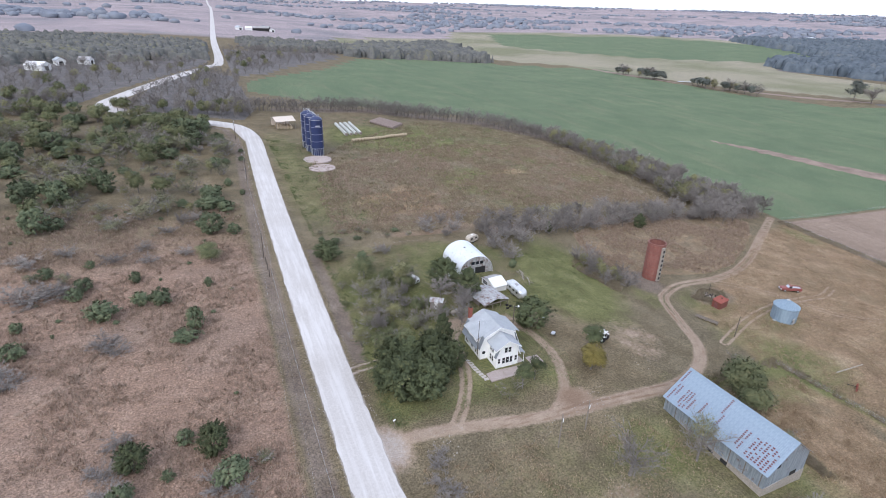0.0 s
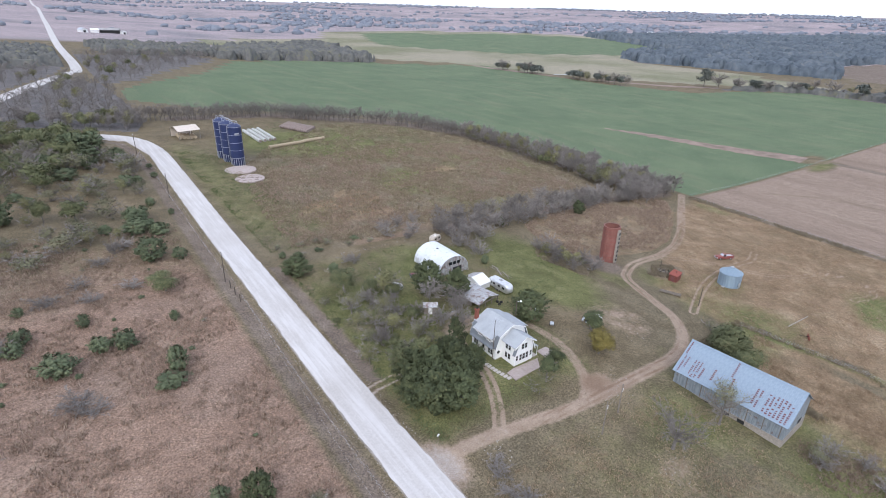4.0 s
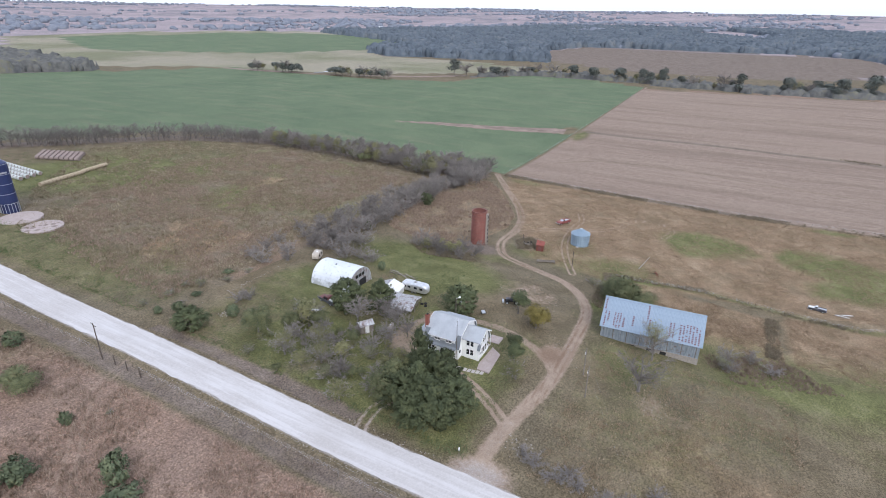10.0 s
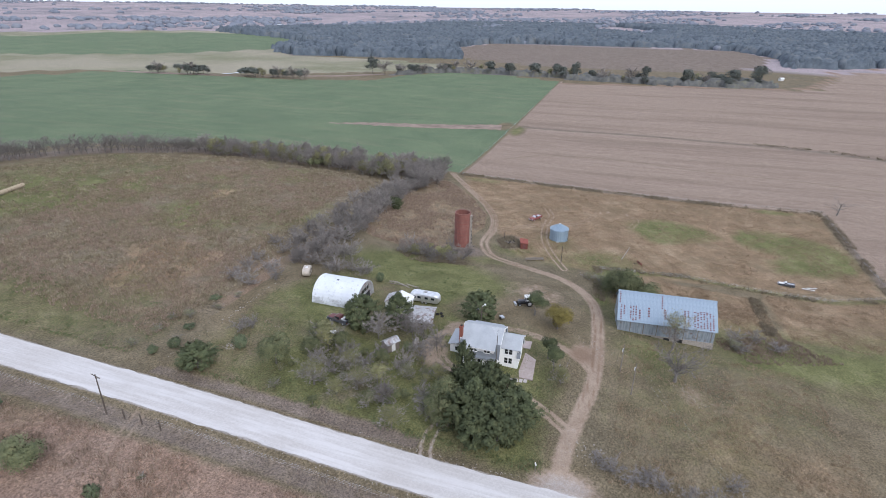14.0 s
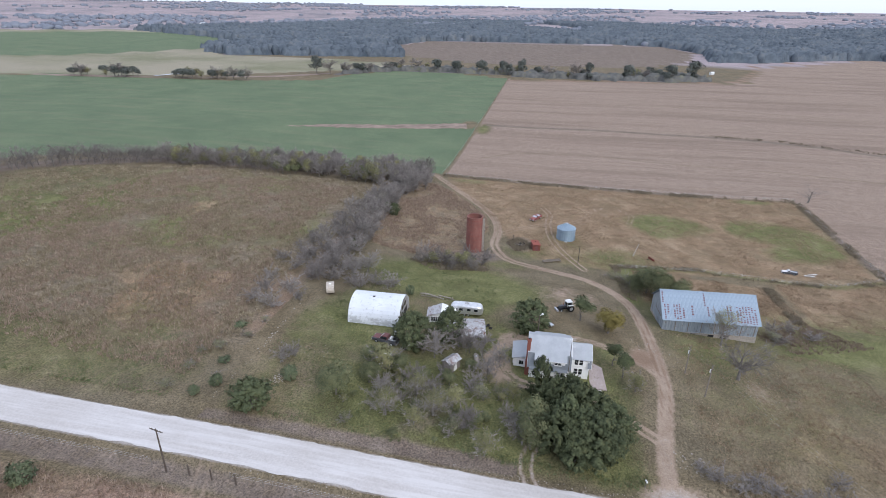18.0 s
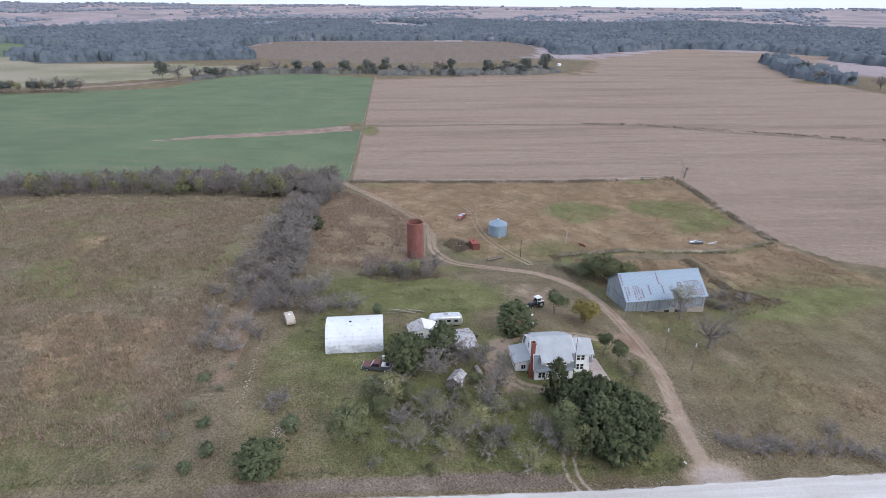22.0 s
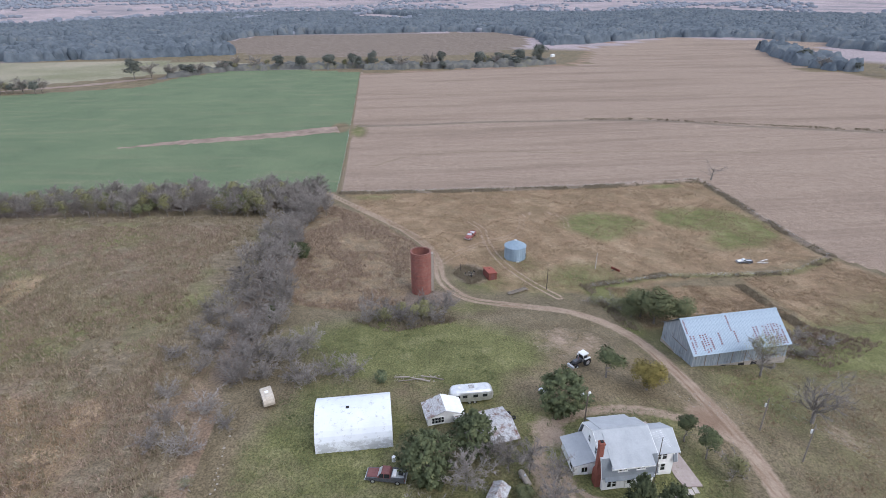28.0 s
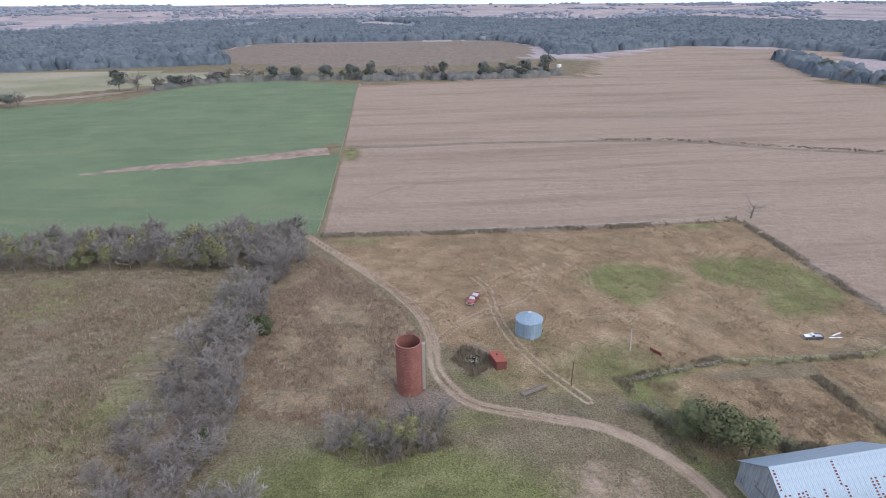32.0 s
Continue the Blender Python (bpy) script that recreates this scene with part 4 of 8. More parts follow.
    slab(r, [(-1.75, y1, 3.1), (4.1, y1, 3.1), (4.1, y1 + 3.35, 2.4), (-1.75, y1 + 3.35, 2.4)], 0.12)
    part("lean_to_roof", r, M_SHINGLE, h, "pale grey low roof")
    # chimney with shoulders
    ch = bmesh.new()
    box(ch, (-3.65, y1 - 0.05, -0.8), (-2.35, y1 + 0.75, 2.6))
    loft(ch, [[(-3.65, y1 - 0.05, 2.6), (-2.35, y1 - 0.05, 2.6), (-2.35, y1 + 0.75, 2.6), (-3.65, y1 + 0.75, 2.6)], [(-3.35, y1 + 0.0, 3.4), (-2.65, y1 + 0.0, 3.4), (-2.65, y1 + 0.65, 3.4), (-3.35, y1 + 0.65, 3.4)]])
    box(ch, (-3.35, y1 + 0.0, 3.4), (-2.65, y1 + 0.65, 7.9))
    box(ch, (-3.43, y1 - 0.08, 7.6), (-2.57, y1 + 0.73, 7.8))
    c = part("chimney", ch, M_BRICK, h, "tall red brick chimney")
    part("flue", block((-3.2, y1 + 0.15, 7.9), (-2.8, y1 + 0.5, 8.05)), M_DARK, c)
    # windows: south front
    for x in (-0.42, 0.42):
        window(h, pose(x, w0 - 0.03, 3.35), 0.62, 1.15)
    for x in (-0.85, 0.0, 0.85):
        window(h, pose(x, w0 - 0.03, 0.85), 0.72 if x == 0 else 0.6, 1.35, (1, 2))
    for x in (-1.85, 1.95):
        window(h, pose(x, w0 - 0.03, 1.05), 0.5, 1.1)
    # wing sides, two storeys of paired windows
    for s, t in ((-1, -90), (1, 90)):
        for z in (0.9, 3.0):
            for y in (-5.0, -4.15):
                window(h, pose(s * (wx + 0.03), y, z, 0, 0, t), 0.62, 1.2)
    # west side: dormer windows and ground floor
    for y in (-0.95, -0.3, 1.65, 2.3):
        window(h, pose(-4.28, y, 3.62, 0, 0, -90), 0.5, 0.7)
    for y in (-1.6, -0.9, 2.9, 3.6):
        window(h, pose(-4.23, y, 0.75, 0, 0, -90), 0.55, 1.15)
    for y in (-0.6, 0.6, 2.6):
        window(h, pose(4.28, y, 3.62, 0, 0, 90), 0.5, 0.7)
    for y in (-1.2, 1.4, 3.2):
        window(h, pose(4.23, y, 0.75, 0, 0, 90), 0.6, 1.15)
    # north gable
    for x in (-1.2, 1.2):
        window(h, pose(x, y1 + 0.03, 3.9, 0, 0, 180), 0.6, 1.15)
    window(h, pose(-0.4, y1 + 3.03, 0.9, 0, 0, 180), 0.9, 0.9, (2, 1))
    window(h, pose(-1.43, y1 + 1.5, 0.9, 0, 0, -90), 0.8, 0.9, (2, 1))
    # round window south of the main block, west door
    o = bmesh.new()
    rod(o, (-3.4, y0 - 0.06, 1.6), (-3.4, y0 + 0.02, 1.6), 0.36, n=16)
    part("round_window", o, M_GLASS, h, "small round dark window")
    d = part("door", block((-4.3, 0.35, -0.1), (-4.22, 1.3, 2.05)), M_TRIM, h, "white front door")
    part("door_glass", block((-4.32, 0.55, 1.1), (-4.3, 1.1, 1.85)), M_GLASS, d)
    st = bmesh.new()
    box(st, (-5.3, 0.2, -0.7), (-4.2, 1.45, -0.12))
    box(st, (-5.7, 0.1, -0.8), (-5.3, 1.55, -0.35))
    part("door_step", st, M_CONCRETE, h, "concrete door steps")
    # front stoop
    part("stoop", block((2.5, -6.4, -0.9), (4.1, -4.2, 0.05)), M_CONCRETE, h, "concrete side stoop")
    r = bmesh.new()
    slab(r, [(2.5, -6.6, 2.95), (2.5, -4.0, 2.95), (4.1, -4.0, 2.35), (4.1, -6.6, 2.35)], 0.1)
    part("stoop_roof", r, M_SHINGLE, h)
    for y in (-6.4, -4.2):
        part("stoop_post", rod(bmesh.new(), (3.95, y, 0), (3.95, y, 2.4), 0.06), M_TRIM, h)


farmhouse()

# paving by the house
PATIO = [(44.0, 74.6), (50.8, 74.9), (52.6, 77.3), (46.0, 77.6), (44.1, 77.2)]
bm = bmesh.new()
loft(bm, [[(x, y, -7.0) for x, y in PATIO], [(x, y, -6.05) for x, y in PATIO]])
solo("patio", bm, M_SLAB, pose(0, 0, 0), "worn pinkish concrete patio before the house", "patio")
path_pieces = thing("stone_path", pose(0, 0, 0), "pale stepping slabs along the lawn", "path")
for k in range(9):
    t = k / 8
    x, y = 42.6 + 0.9 * t * t, 82.5 - 6.6 * t
    part("slab", block((-0.5, -0.33, -0.5), (0.5, 0.33, 0.06), on_ground(x, y, random.uniform(-10, 10))), M_CONCRETE, path_pieces)
bm = block((54.2, 76.6, -7.0), (57.0, 79.2, -6.0))
solo("concrete_pad", bm, M_SLAB, pose(0, 0, 0), "small square concrete pad beside the house", "slab")


def barn():
    cx, cy, turn = 79.4, 48.9, 3.2
    z0 = -10.2
    b = thing("barn", pose(cx, cy, z0, 0, 0, turn), "long old barn with blue-grey tin roof and weathered walls", "barn")
    w, e, l = 5.7, 6.15, 10.4
    eave, top = 3.95, 8.55
    walls = bmesh.new()
    we = 4.9
    profile_y(walls, [(-w, -2.2), (we, -2.2), (we, eave + 0.6), (0, top - 0.25), (-w, eave)], -l, l)
    part("wall", walls, M_TIN_WALL, b, "weathered grey tin walls")
    # masonry sill
    s = bmesh.new()
    box(s, (-w - 0.08, -l - 0.08, -2.4), (we + 0.08, l + 0.08, 0.75))
    part("stone_base", s, M_STONE, b, "pale limestone footing")
    # roof sheets
    n = 24
    step = (2 * l + 0.8) / n
    meshes = []
    for s in (-1, 1):
        bm = bmesh.new()
        o, oz = (e, eave - 0.15) if s < 0 else (5.3, eave + 0.47)
        slab(bm, [(0, 0, top), (0, step, top), (s * o, step, oz), (s * o, 0, oz)], 0.03)
        rod(bm, (0, 0, top + 0.015), (s * o, 0, oz + 0.015), 0.014, n=4)
        meshes.append(link_mesh("roof_sheet", bm, M_TIN_ROOF))
    for k in range(n):
        for i in (0, 1):
            share("roof_sheet", meshes[i], b, pose(0, -l - 0.4 + k * step, 0.004 * (k % 2)))
    cap = bmesh.new()
    for s in (-1, 1):
        slab(cap, [(0, -l - 0.45, top + 0.06), (0, l + 0.45, top + 0.06), (s * 0.3, l + 0.45, top - 0.15), (s * 0.3, -l - 0.45, top - 0.15)], 0.03)
    part("ridge_cap", cap, M_TIN_ROOF, b)
    # rust showing in rows along the laps, on both slopes
    rng = random.Random(4)
    slope = Vector((-e, 0, eave - 0.15 - top)).normalized()
    nrm = Vector((slope.z, 0, -slope.x))
    length = math.hypot(e, top - eave + 0.15)
    rust = bmesh.new()
    rows = [(10.3, 0.02, 0.42, 1), (10.0, 0.5, 0.95, 1), (9.3, 0.5, 0.78, 1), (7.9, 0.5, 0.93, 1), (7.3, 0.5, 0.95, 1), (6.7, 0.48, 0.93, 1), (5.9, 0.55, 0.9, 1), (3.9, 0.5, 0.82, 1), (1.0, 0.02, 0.5, 1), (0.4, 0.5, 0.8, 1),
            (-3.9, 0.45, 0.93, 1), (-4.6, 0.45, 0.93, 1), (-6.0, 0.45, 0.93, 1), (-6.65, 0.42, 0.95, 1), (-7.3, 0.42, 0.95, 1), (-7.95, 0.42, 0.95, 1), (-8.6, 0.42, 0.95, 1), (-9.25, 0.45, 0.95, 1), (-9.9, 0.5, 0.95, 1)]
    for y, a, c, _ in rows:
        d = a * length
        while d < c * length:
            p = Vector((0, 0, top)) + slope * d
            hl, hw = rng.uniform(0.09, 0.13), rng.uniform(0.13, 0.2)
            if rng.random() < 0.9:
                q = [p + nrm * 0.035 + Vector((0, y + u, 0)) + slope * v for u, v in ((-hw, -hl), (hw, -hl), (hw, hl), (-hw, hl))]
                slab(rust, q, 0.012)
            d += 0.42
    tagged(part("rust", rust, M_ROOFRUST, b, "rows of rust-red patches on the roof"), kind="stuff")
    # north gable door; south doorway and low side openings as black panels
    for y, x, ww, hh, lab in ((l + 0.04, -1.2, 2.6, 3.4, "sliding tin door"),):
        d = part("barn_door", block((x - ww / 2, y, 0.3), (x + ww / 2, y + 0.08, hh)), M_TIN_WALL, b, lab)
        part("door_track", block((x - ww, y + 0.02, hh), (x + ww, y + 0.12, hh + 0.12)), M_OLDWOOD, d)
    # nothing is cut out: black panels on the wall paint the openings' shade
    part("doorway", block((1.0, -l - 0.06, -1.2), (2.6, -l - 0.01, 1.6)), M_DARK, b, "black panel for the shade in a doorway")
    part("doorway", block((-3.4, -l - 0.06, 4.2), (-2.7, -l - 0.01, 5.0)), M_DARK, b, "black panel for the shade in a loft hatch")
    for y in (-1.2, -4.0, 2.8):
        part("doorway", block((-w - 0.1, y, -0.9), (-w - 0.06, y + 1.3, 0.55)), M_DARK, b, "black panel for the shade in a gap under the wall")
    for k in range(7):
        part("batten", block((-w - 0.05, -l + 0.6 + k * 2.9, 0.6), (-w - 0.02, -l + 0.75 + k * 2.9, eave)), M_OLDWOOD, b)
    for k in range(5):
        part("fallen_board", block((-1.1, -0.1, 0), (1.1, 0.1, 0.05), pose(-w - 1.0 - 0.3 * k, -5 + k * 0.7, -0.9 + 0.05 * k, 0, 6, 20 + 37 * k)), M_OLDWOOD, b)


barn()


def quonset():
    q = thing("quonset_hut", pose(61.5, 122.9, -5.9), "white arched metal quonset hut on the grass", "quonset hut")
    r, hh, l = 4.95, 5.1, 5.75
    n = 18

    def arch(rad, high, y):
        return [(-math.cos(math.pi * k / n) * rad, y, math.sin(math.pi * k / n) ** 0.82 * high) for k in range(n + 1)]

    # shell in hoops, so that the lap joints show
    bays = 8
    for k in range(bays):
        bm = bmesh.new()
        y0, y1 = -l + 2 * l * k / bays, -l + 2 * l * (k + 1) / bays + 0.04
        o0, o1, i0, i1 = arch(r, hh, y0), arch(r + 0.015, hh + 0.015, y1), arch(r - 0.08, hh - 0.08, y0), arch(r - 0.08, hh - 0.08, y1)
        V = [[bm.verts.new(p) for p in s] for s in (o0, o1, i1, i0)]
        for a, c in zip(V, V[1:] + V[:1]):
            for i in range(n):
                bm.faces.new((a[i], a[i + 1], c[i + 1], c[i]))
        part("roof_hoop", bm, M_WHITE_TIN, q, smooth_faces=False)
    for s in (-1, 1):
        e = bmesh.new()
        y = s * (l - 0.12)
        loft(e, [[(p[0], y - 0.05, p[2]) for p in arch(r - 0.1, hh - 0.1, 0)], [(p[0], y + 0.05, p[2]) for p in arch(r - 0.1, hh - 0.1, 0)]])
        part("end_wall", e, M_OLD_TIN if s < 0 else M_WHITE_TIN, q, "grey tin end wall")
    # the end wall is closed: a black sheet stands for the doorway's shade
    part("door_opening", block((-2.6, -l + 0.03, 0), (2.6, -l + 0.08, 1.9)), M_DARK, q, "black sheet for the shade in the wide doorway")
    part("door_leaf", block((-2.6, -l - 0.06, 0), (-0.4, -l + 0.0, 2.0)), M_OLD_TIN, q, "hanging tin door")
    for x in (-1.1, 0.2, 1.5):
        part("end_window", block((x - 0.5, -l + 0.02, 2.75), (x + 0.5, -l + 0.07, 3.6)), M_GLASS, q, "dark end window")
    # black block in place of the shaded hole
    part("vent", block((-0.9, 0.6, 4.85), (-0.4, 1.1, 5.1), pose(0, 0, 0)), M_DARK, q, "black block for the shade in a roof vent hole")
    part("sill", block((-r - 0.15, -l, -0.6), (-r + 0.15, l, 0.12)), M_CONCRETE, q)
    part("sill", block((r - 0.15, -l, -0.6), (r + 0.15, l, 0.12)), M_CONCRETE, q)


quonset()


def open_shed():
    s = thing("open_shed", pose(57.3, 102.6, -6.15, 0, 0, 9), "open-fronted shed with rust-streaked tin roof", "shed")
    for sx in (-1, 1):
        for k in range(6):
            bm = bmesh.new()
            y0 = -4 + k * 1.34
            slab(bm, [(0, y0, 3.0 + 0.02 * (k % 2)), (0, y0 + 1.36, 3.0), (sx * 3.7, y0 + 1.36, 1.95), (sx * 3.7, y0, 1.95 + 0.02 * (k % 2))], 0.04)
            part("roof_sheet", bm, M_OLD_TIN, s)
    for x in (-3.4, -1.2, 1.2, 3.4):
        for y in (-3.8, 3.8):
            part("post", rod(bmesh.new(), (x, y, -0.6), (x, y, 2.9 - abs(x) * 0.28), 0.09), M_OLDWOOD, s)
    part("back_wall", block((-3.4, 3.7, -0.4), (3.4, 3.8, 2.2)), M_OLDWOOD, s)
    part("side_wall", block((-3.45, -1.5, -0.4), (-3.38, 3.7, 1.9)), M_OLDWOOD, s)
    part("beam", block((-3.6, -3.9, 1.75), (3.6, -3.7, 1.92)), M_OLDWOOD, s)
    rng = random.Random(8)
    for k in range(9):
        x, y = -3 + k * 0.75, -3.6 + rng.uniform(-0.5, 0.5)
        lg = solo("log", rod(bmesh.new(), (0, -0.7, 0.2), (rng.uniform(-0.3, 0.3), 0.7, 0.22), rng.uniform(0.14, 0.24), n=7), M_OLDWOOD,
                  pose(57.3, 102.6, -6.15, 0, 0, 9) @ pose(x, y - 0.4, -0.05, 0, 0, rng.uniform(-60, 60)), "cut log lying at the shed front", "log", "logs by the open shed")


open_shed()


def white_shed():
    s = thing("white_gabled_shed", pose(62.2, 108.8, -6.3, 0, 0, 6), "small white shed with a row of dark windows", "shed")
    body = bmesh.new()
    loft(body, [[(x, -2.9, 0 - 0.4), (x, 2.9, -0.4), (x, 2.9, 2.1), (x, 0.0, 3.2), (x, -2.9, 2.1)] for x in (-1.6, 2.2)])
    part("wall", body, M_WHITE, s, "white board walls")
    for sy in (-1, 1):
        r = bmesh.new()
        slab(r, [(-1.8, 0, 3.3), (2.4, 0, 3.3), (2.4, sy * 3.2, 2.05), (-1.8, sy * 3.2, 2.05)], 0.06)
        part("roof", r, M_WHITE if sy < 0 else M_OLD_TIN, s, "pale tin roof")
    for y in (0.5, 1.0, 1.5, 2.0):
        window(s, pose(-1.63, y, 1.0, 0, 0, -90), 0.42, 1.05, (1, 2))
    p = bmesh.new()
    slab(p, [(-3.2, -2.2, 0.0), (-1.7, -1.2, 2.1), (-1.7, -2.6, 2.2), (-3.0, -3.2, 0.1)], 0.05)
    part("loose_panel", p, M_WHITE, s, "white panel leaning on the wall")


white_shed()


def small_shed():
    s = thing("garden_shed", on_ground(44.4, 103.8, -32), "small grey board shed among bare trees", "shed")
    part("wall", block((-1.5, -1.0, -0.3), (1.5, 1.0, 1.9)), M_OLDWOOD, s, "weathered board walls")
    for sy in (-1, 1):
        r = bmesh.new()
        slab(r, [(-1.7, 0, 2.55), (1.7, 0, 2.55), (1.7, sy * 1.25, 1.85), (-1.7, sy * 1.25, 1.85)], 0.05)
        part("roof", r, M_OLD_TIN, s)
    g = bmesh.new()
    loft(g, [[(x, -1.0, 1.9), (x, 1.0, 1.9), (x, 0.0, 2.5)] for x in (-1.5, 1.5)])
    part("gable", g, M_OLDWOOD, s)
    part("door", block((-0.45, -1.05, -0.1), (0.45, -1.0, 1.7)), M_WHITE, s, "pale board door")


small_shed()


def tile_silo():
    r, hgt = 2.5, 11.5
    x, y, z0 = 114.6, 107.5, -12.0
    s = thing("tile_silo", pose(x, y, z0), "roofless red clay tile silo with a side chute", "silo")
    # courses of blocks: an outer skin with recessed joints, and an inner skin
    n, courses = 40, 34
    rows = []
    for k in range(courses):
        a, b = hgt * k / courses, hgt * (k + 1) / courses
        rows += [(a, r - 0.035), (a + 0.03, r), (b - 0.03, r), (b, r - 0.035)]
    bm = stack(bmesh.new(), rows + [(hgt, r - 0.25), (0, r - 0.25)], n, (False, False))
    part("wall", bm, M_TILE, s, "red clay tile wall")
    for k in range(9):
        z = 0.8 + k * 1.25
        part("hoop", stack(bmesh.new(), [(z, r), (z, r + 0.035), (z + 0.06, r + 0.035), (z + 0.06, r)], n, (False, False)), M_RUST, s, "thin rusted hoop")
    part("rim", stack(bmesh.new(), [(hgt, r - 0.27), (hgt, r + 0.05), (hgt + 0.12, r + 0.05), (hgt + 0.12, r - 0.27)], n, (False, False)), M_TILE, s)
    part("floor", stack(bmesh.new(), [(0.0, r - 0.2), (0.3, r - 0.2)], 24), M_DARK, s)
    c = part("chute", block((-0.45, -r - 0.6, 0.4), (0.45, -r + 0.1, hgt - 0.6)), M_STONE, s, "pale broken concrete chute")
    # solid chute: thin black plates paint the shade of its openings
    for k in range(7):
        part("chute_opening", block((-0.3, -r - 0.63, 1.0 + k * 1.4), (0.3, -r - 0.6, 1.75 + k * 1.4)), M_DARK, c)


tile_silo()


def grain_bin():
    r, eave, peak = 3.05, 4.2, 5.75
    b = thing("grain_bin", pose(133.6, 78.4, -13.45), "round galvanised grain bin with conical roof", "grain bin")
    rows, rings = [], 5
    for k in range(rings):
        bm = bmesh.new()
        prof = []
        for j in range(13):
            z = eave * (k + j / 12) / rings
            prof.append((z, r + 0.02 * math.sin(j * math.pi / 1.5)))
        part("wall_ring", stack(bm, prof, 48, (k == 0, False)), M_GALV, b)
    sheets = 24
    for k in range(sheets):
        bm = bmesh.new()
        a0, a1 = k * math.tau / sheets, (k + 1) * math.tau / sheets
        p = [(math.cos(a) * d, math.sin(a) * d, z) for a, d, z in ((a0, r + 0.15, eave - 0.02), (a1, r + 0.15, eave - 0.02), (a1, 0.35, peak), (a0, 0.35, peak))]
        slab(bm, p, 0.02)
        rod(bm, p[0], p[3], 0.035, n=4)
        part("roof_panel", bm, M_GALV, b)
    part("cap", stack(bmesh.new(), [(peak - 0.05, 0.42), (peak + 0.12, 0.42), (peak + 0.28, 0.1)], 16), M_STEEL, b)
    d = part("door", block((-0.45, -0.05, 0.3), (0.45, 0.05, 1.9), pose(-0.4, -r - 0.04, 0)), M_STEEL, b, "pale steel hatch")
    part("hinge", block((-0.9, -r - 0.12, 0.8), (-0.82, -r, 1.2)), M_DARK, d)
    part("auger_boot", block((-3.6, -0.4, 0), (-2.95, 0.4, 0.5)), M_STEEL, b)
    part("plinth", stack(bmesh.new(), [(-0.5, r + 0.2), (0.05, r + 0.2)], 32), M_CONCRETE, b)


grain_bin()


def blue_silo(x, y, r, h):
    s = thing("blue_silo", on_ground(x, y), "tall dark blue glass-lined steel silo", "silo", "blue silos by the road")
    part("tank", stack(bmesh.new(), [(3.0, r), (h, r), (h + 0.5, r * 0.93), (h + 1.2, r * 0.55), (h + 1.5, 0.3)], 36), M_BLUE, s, smooth_faces=False)
    part("base", stack(bmesh.new(), [(-0.6, r * 0.9), (3.0, r * 0.9)], 24), M_BLUE, s)
    for k in range(5):
        z = 3.0 + (h - 3.0) * k / 4
        part("band", stack(bmesh.new(), [(z, r), (z, r + 0.06), (z + 0.12, r + 0.06), (z + 0.12, r)], 36, (False, False)), M_STEEL, s, "thin pale band")
    for k in range(18):
        a = k * math.tau / 18
        part("column", rod(bmesh.new(), (math.cos(a) * r * 0.98, math.sin(a) * r * 0.98, -0.6), (math.cos(a) * r * 0.98, math.sin(a) * r * 0.98, 3.1), 0.09, n=4), M_STEEL, s)
    ld = bmesh.new()
    for dx in (-0.22, 0.22):
        rod(ld, (-r - 0.2, dx, 0.5), (-r - 0.2, dx, h + 1.0), 0.03, n=4)
    for k in range(int(h / 0.6)):
        rod(ld, (-r - 0.2, -0.22, 0.8 + k * 0.6), (-r - 0.2, 0.22, 0.8 + k * 0.6), 0.02, n=4)
    part("ladder", ld, M_STEEL, s)
    rail = bmesh.new()
    for k in range(8):
        a = k * math.tau / 8
        b = (k + 1) * math.tau / 8
        p, q = (math.cos(a) * r * 0.55, math.sin(a) * r * 0.55), (math.cos(b) * r * 0.55, math.sin(b) * r * 0.55)
        rod(rail, (*p, h + 0.9), (*p, h + 2.1), 0.03, n=4)
        rod(rail, (*p, h + 2.1), (*q, h + 2.1), 0.03, n=4)
    part("top_rail", rail, M_STEEL, s)
    sign = part("plate", block((-0.9, -r - 0.06, h - 2.6), (0.9, -r + 0.02, h - 2.1)), M_STEEL, s, "pale name plate")


for sx, sy in ((42.4, 233.6), (41.4, 240.2), (41.0, 246.8)):
    blue_silo(sx, sy, 2.6, 15.0)
part_pipe = bmesh.new()
rod(part_pipe, (42.4, 233.6, 16.6), (41.0, 246.8, 16.9), 0.12)
solo("fill_pipe", part_pipe, M_STEEL, pose(0, 0, 0), "steel filling pipe across the silo tops", "pipe")

for px, py, pr, lab in ((40.2, 224.6, 5.9, "round pale concrete silo pad"), (39.6, 212.2, 5.3, "round broken concrete pad overgrown with weeds")):
    p = thing("silo_pad", on_ground(px, py, 0), lab, "slab", "silo pads")
    bm = stack(bmesh.new(), [(-1.2, pr), (0.28, pr), (0.32, pr - 0.3)], 30)
    part("slab", bm, M_SLAB, p)
    if py < 220:
        rng = random.Random(2)
        for k in range(9):
            a, d = rng.uniform(0, 6.28), rng.uniform(1.0, 4.2)
            wdt = bmesh.new()
            stack(wdt, [(0.3, rng.uniform(0.5, 1.3)), (0.36, 0.4)], 7)
            w = part("dead_weeds", wdt, M_OLDHAY, p)
            w.matrix_basis = pose(math.cos(a) * d, math.sin(a) * d, 0, 0, 0, rng.uniform(0, 90))


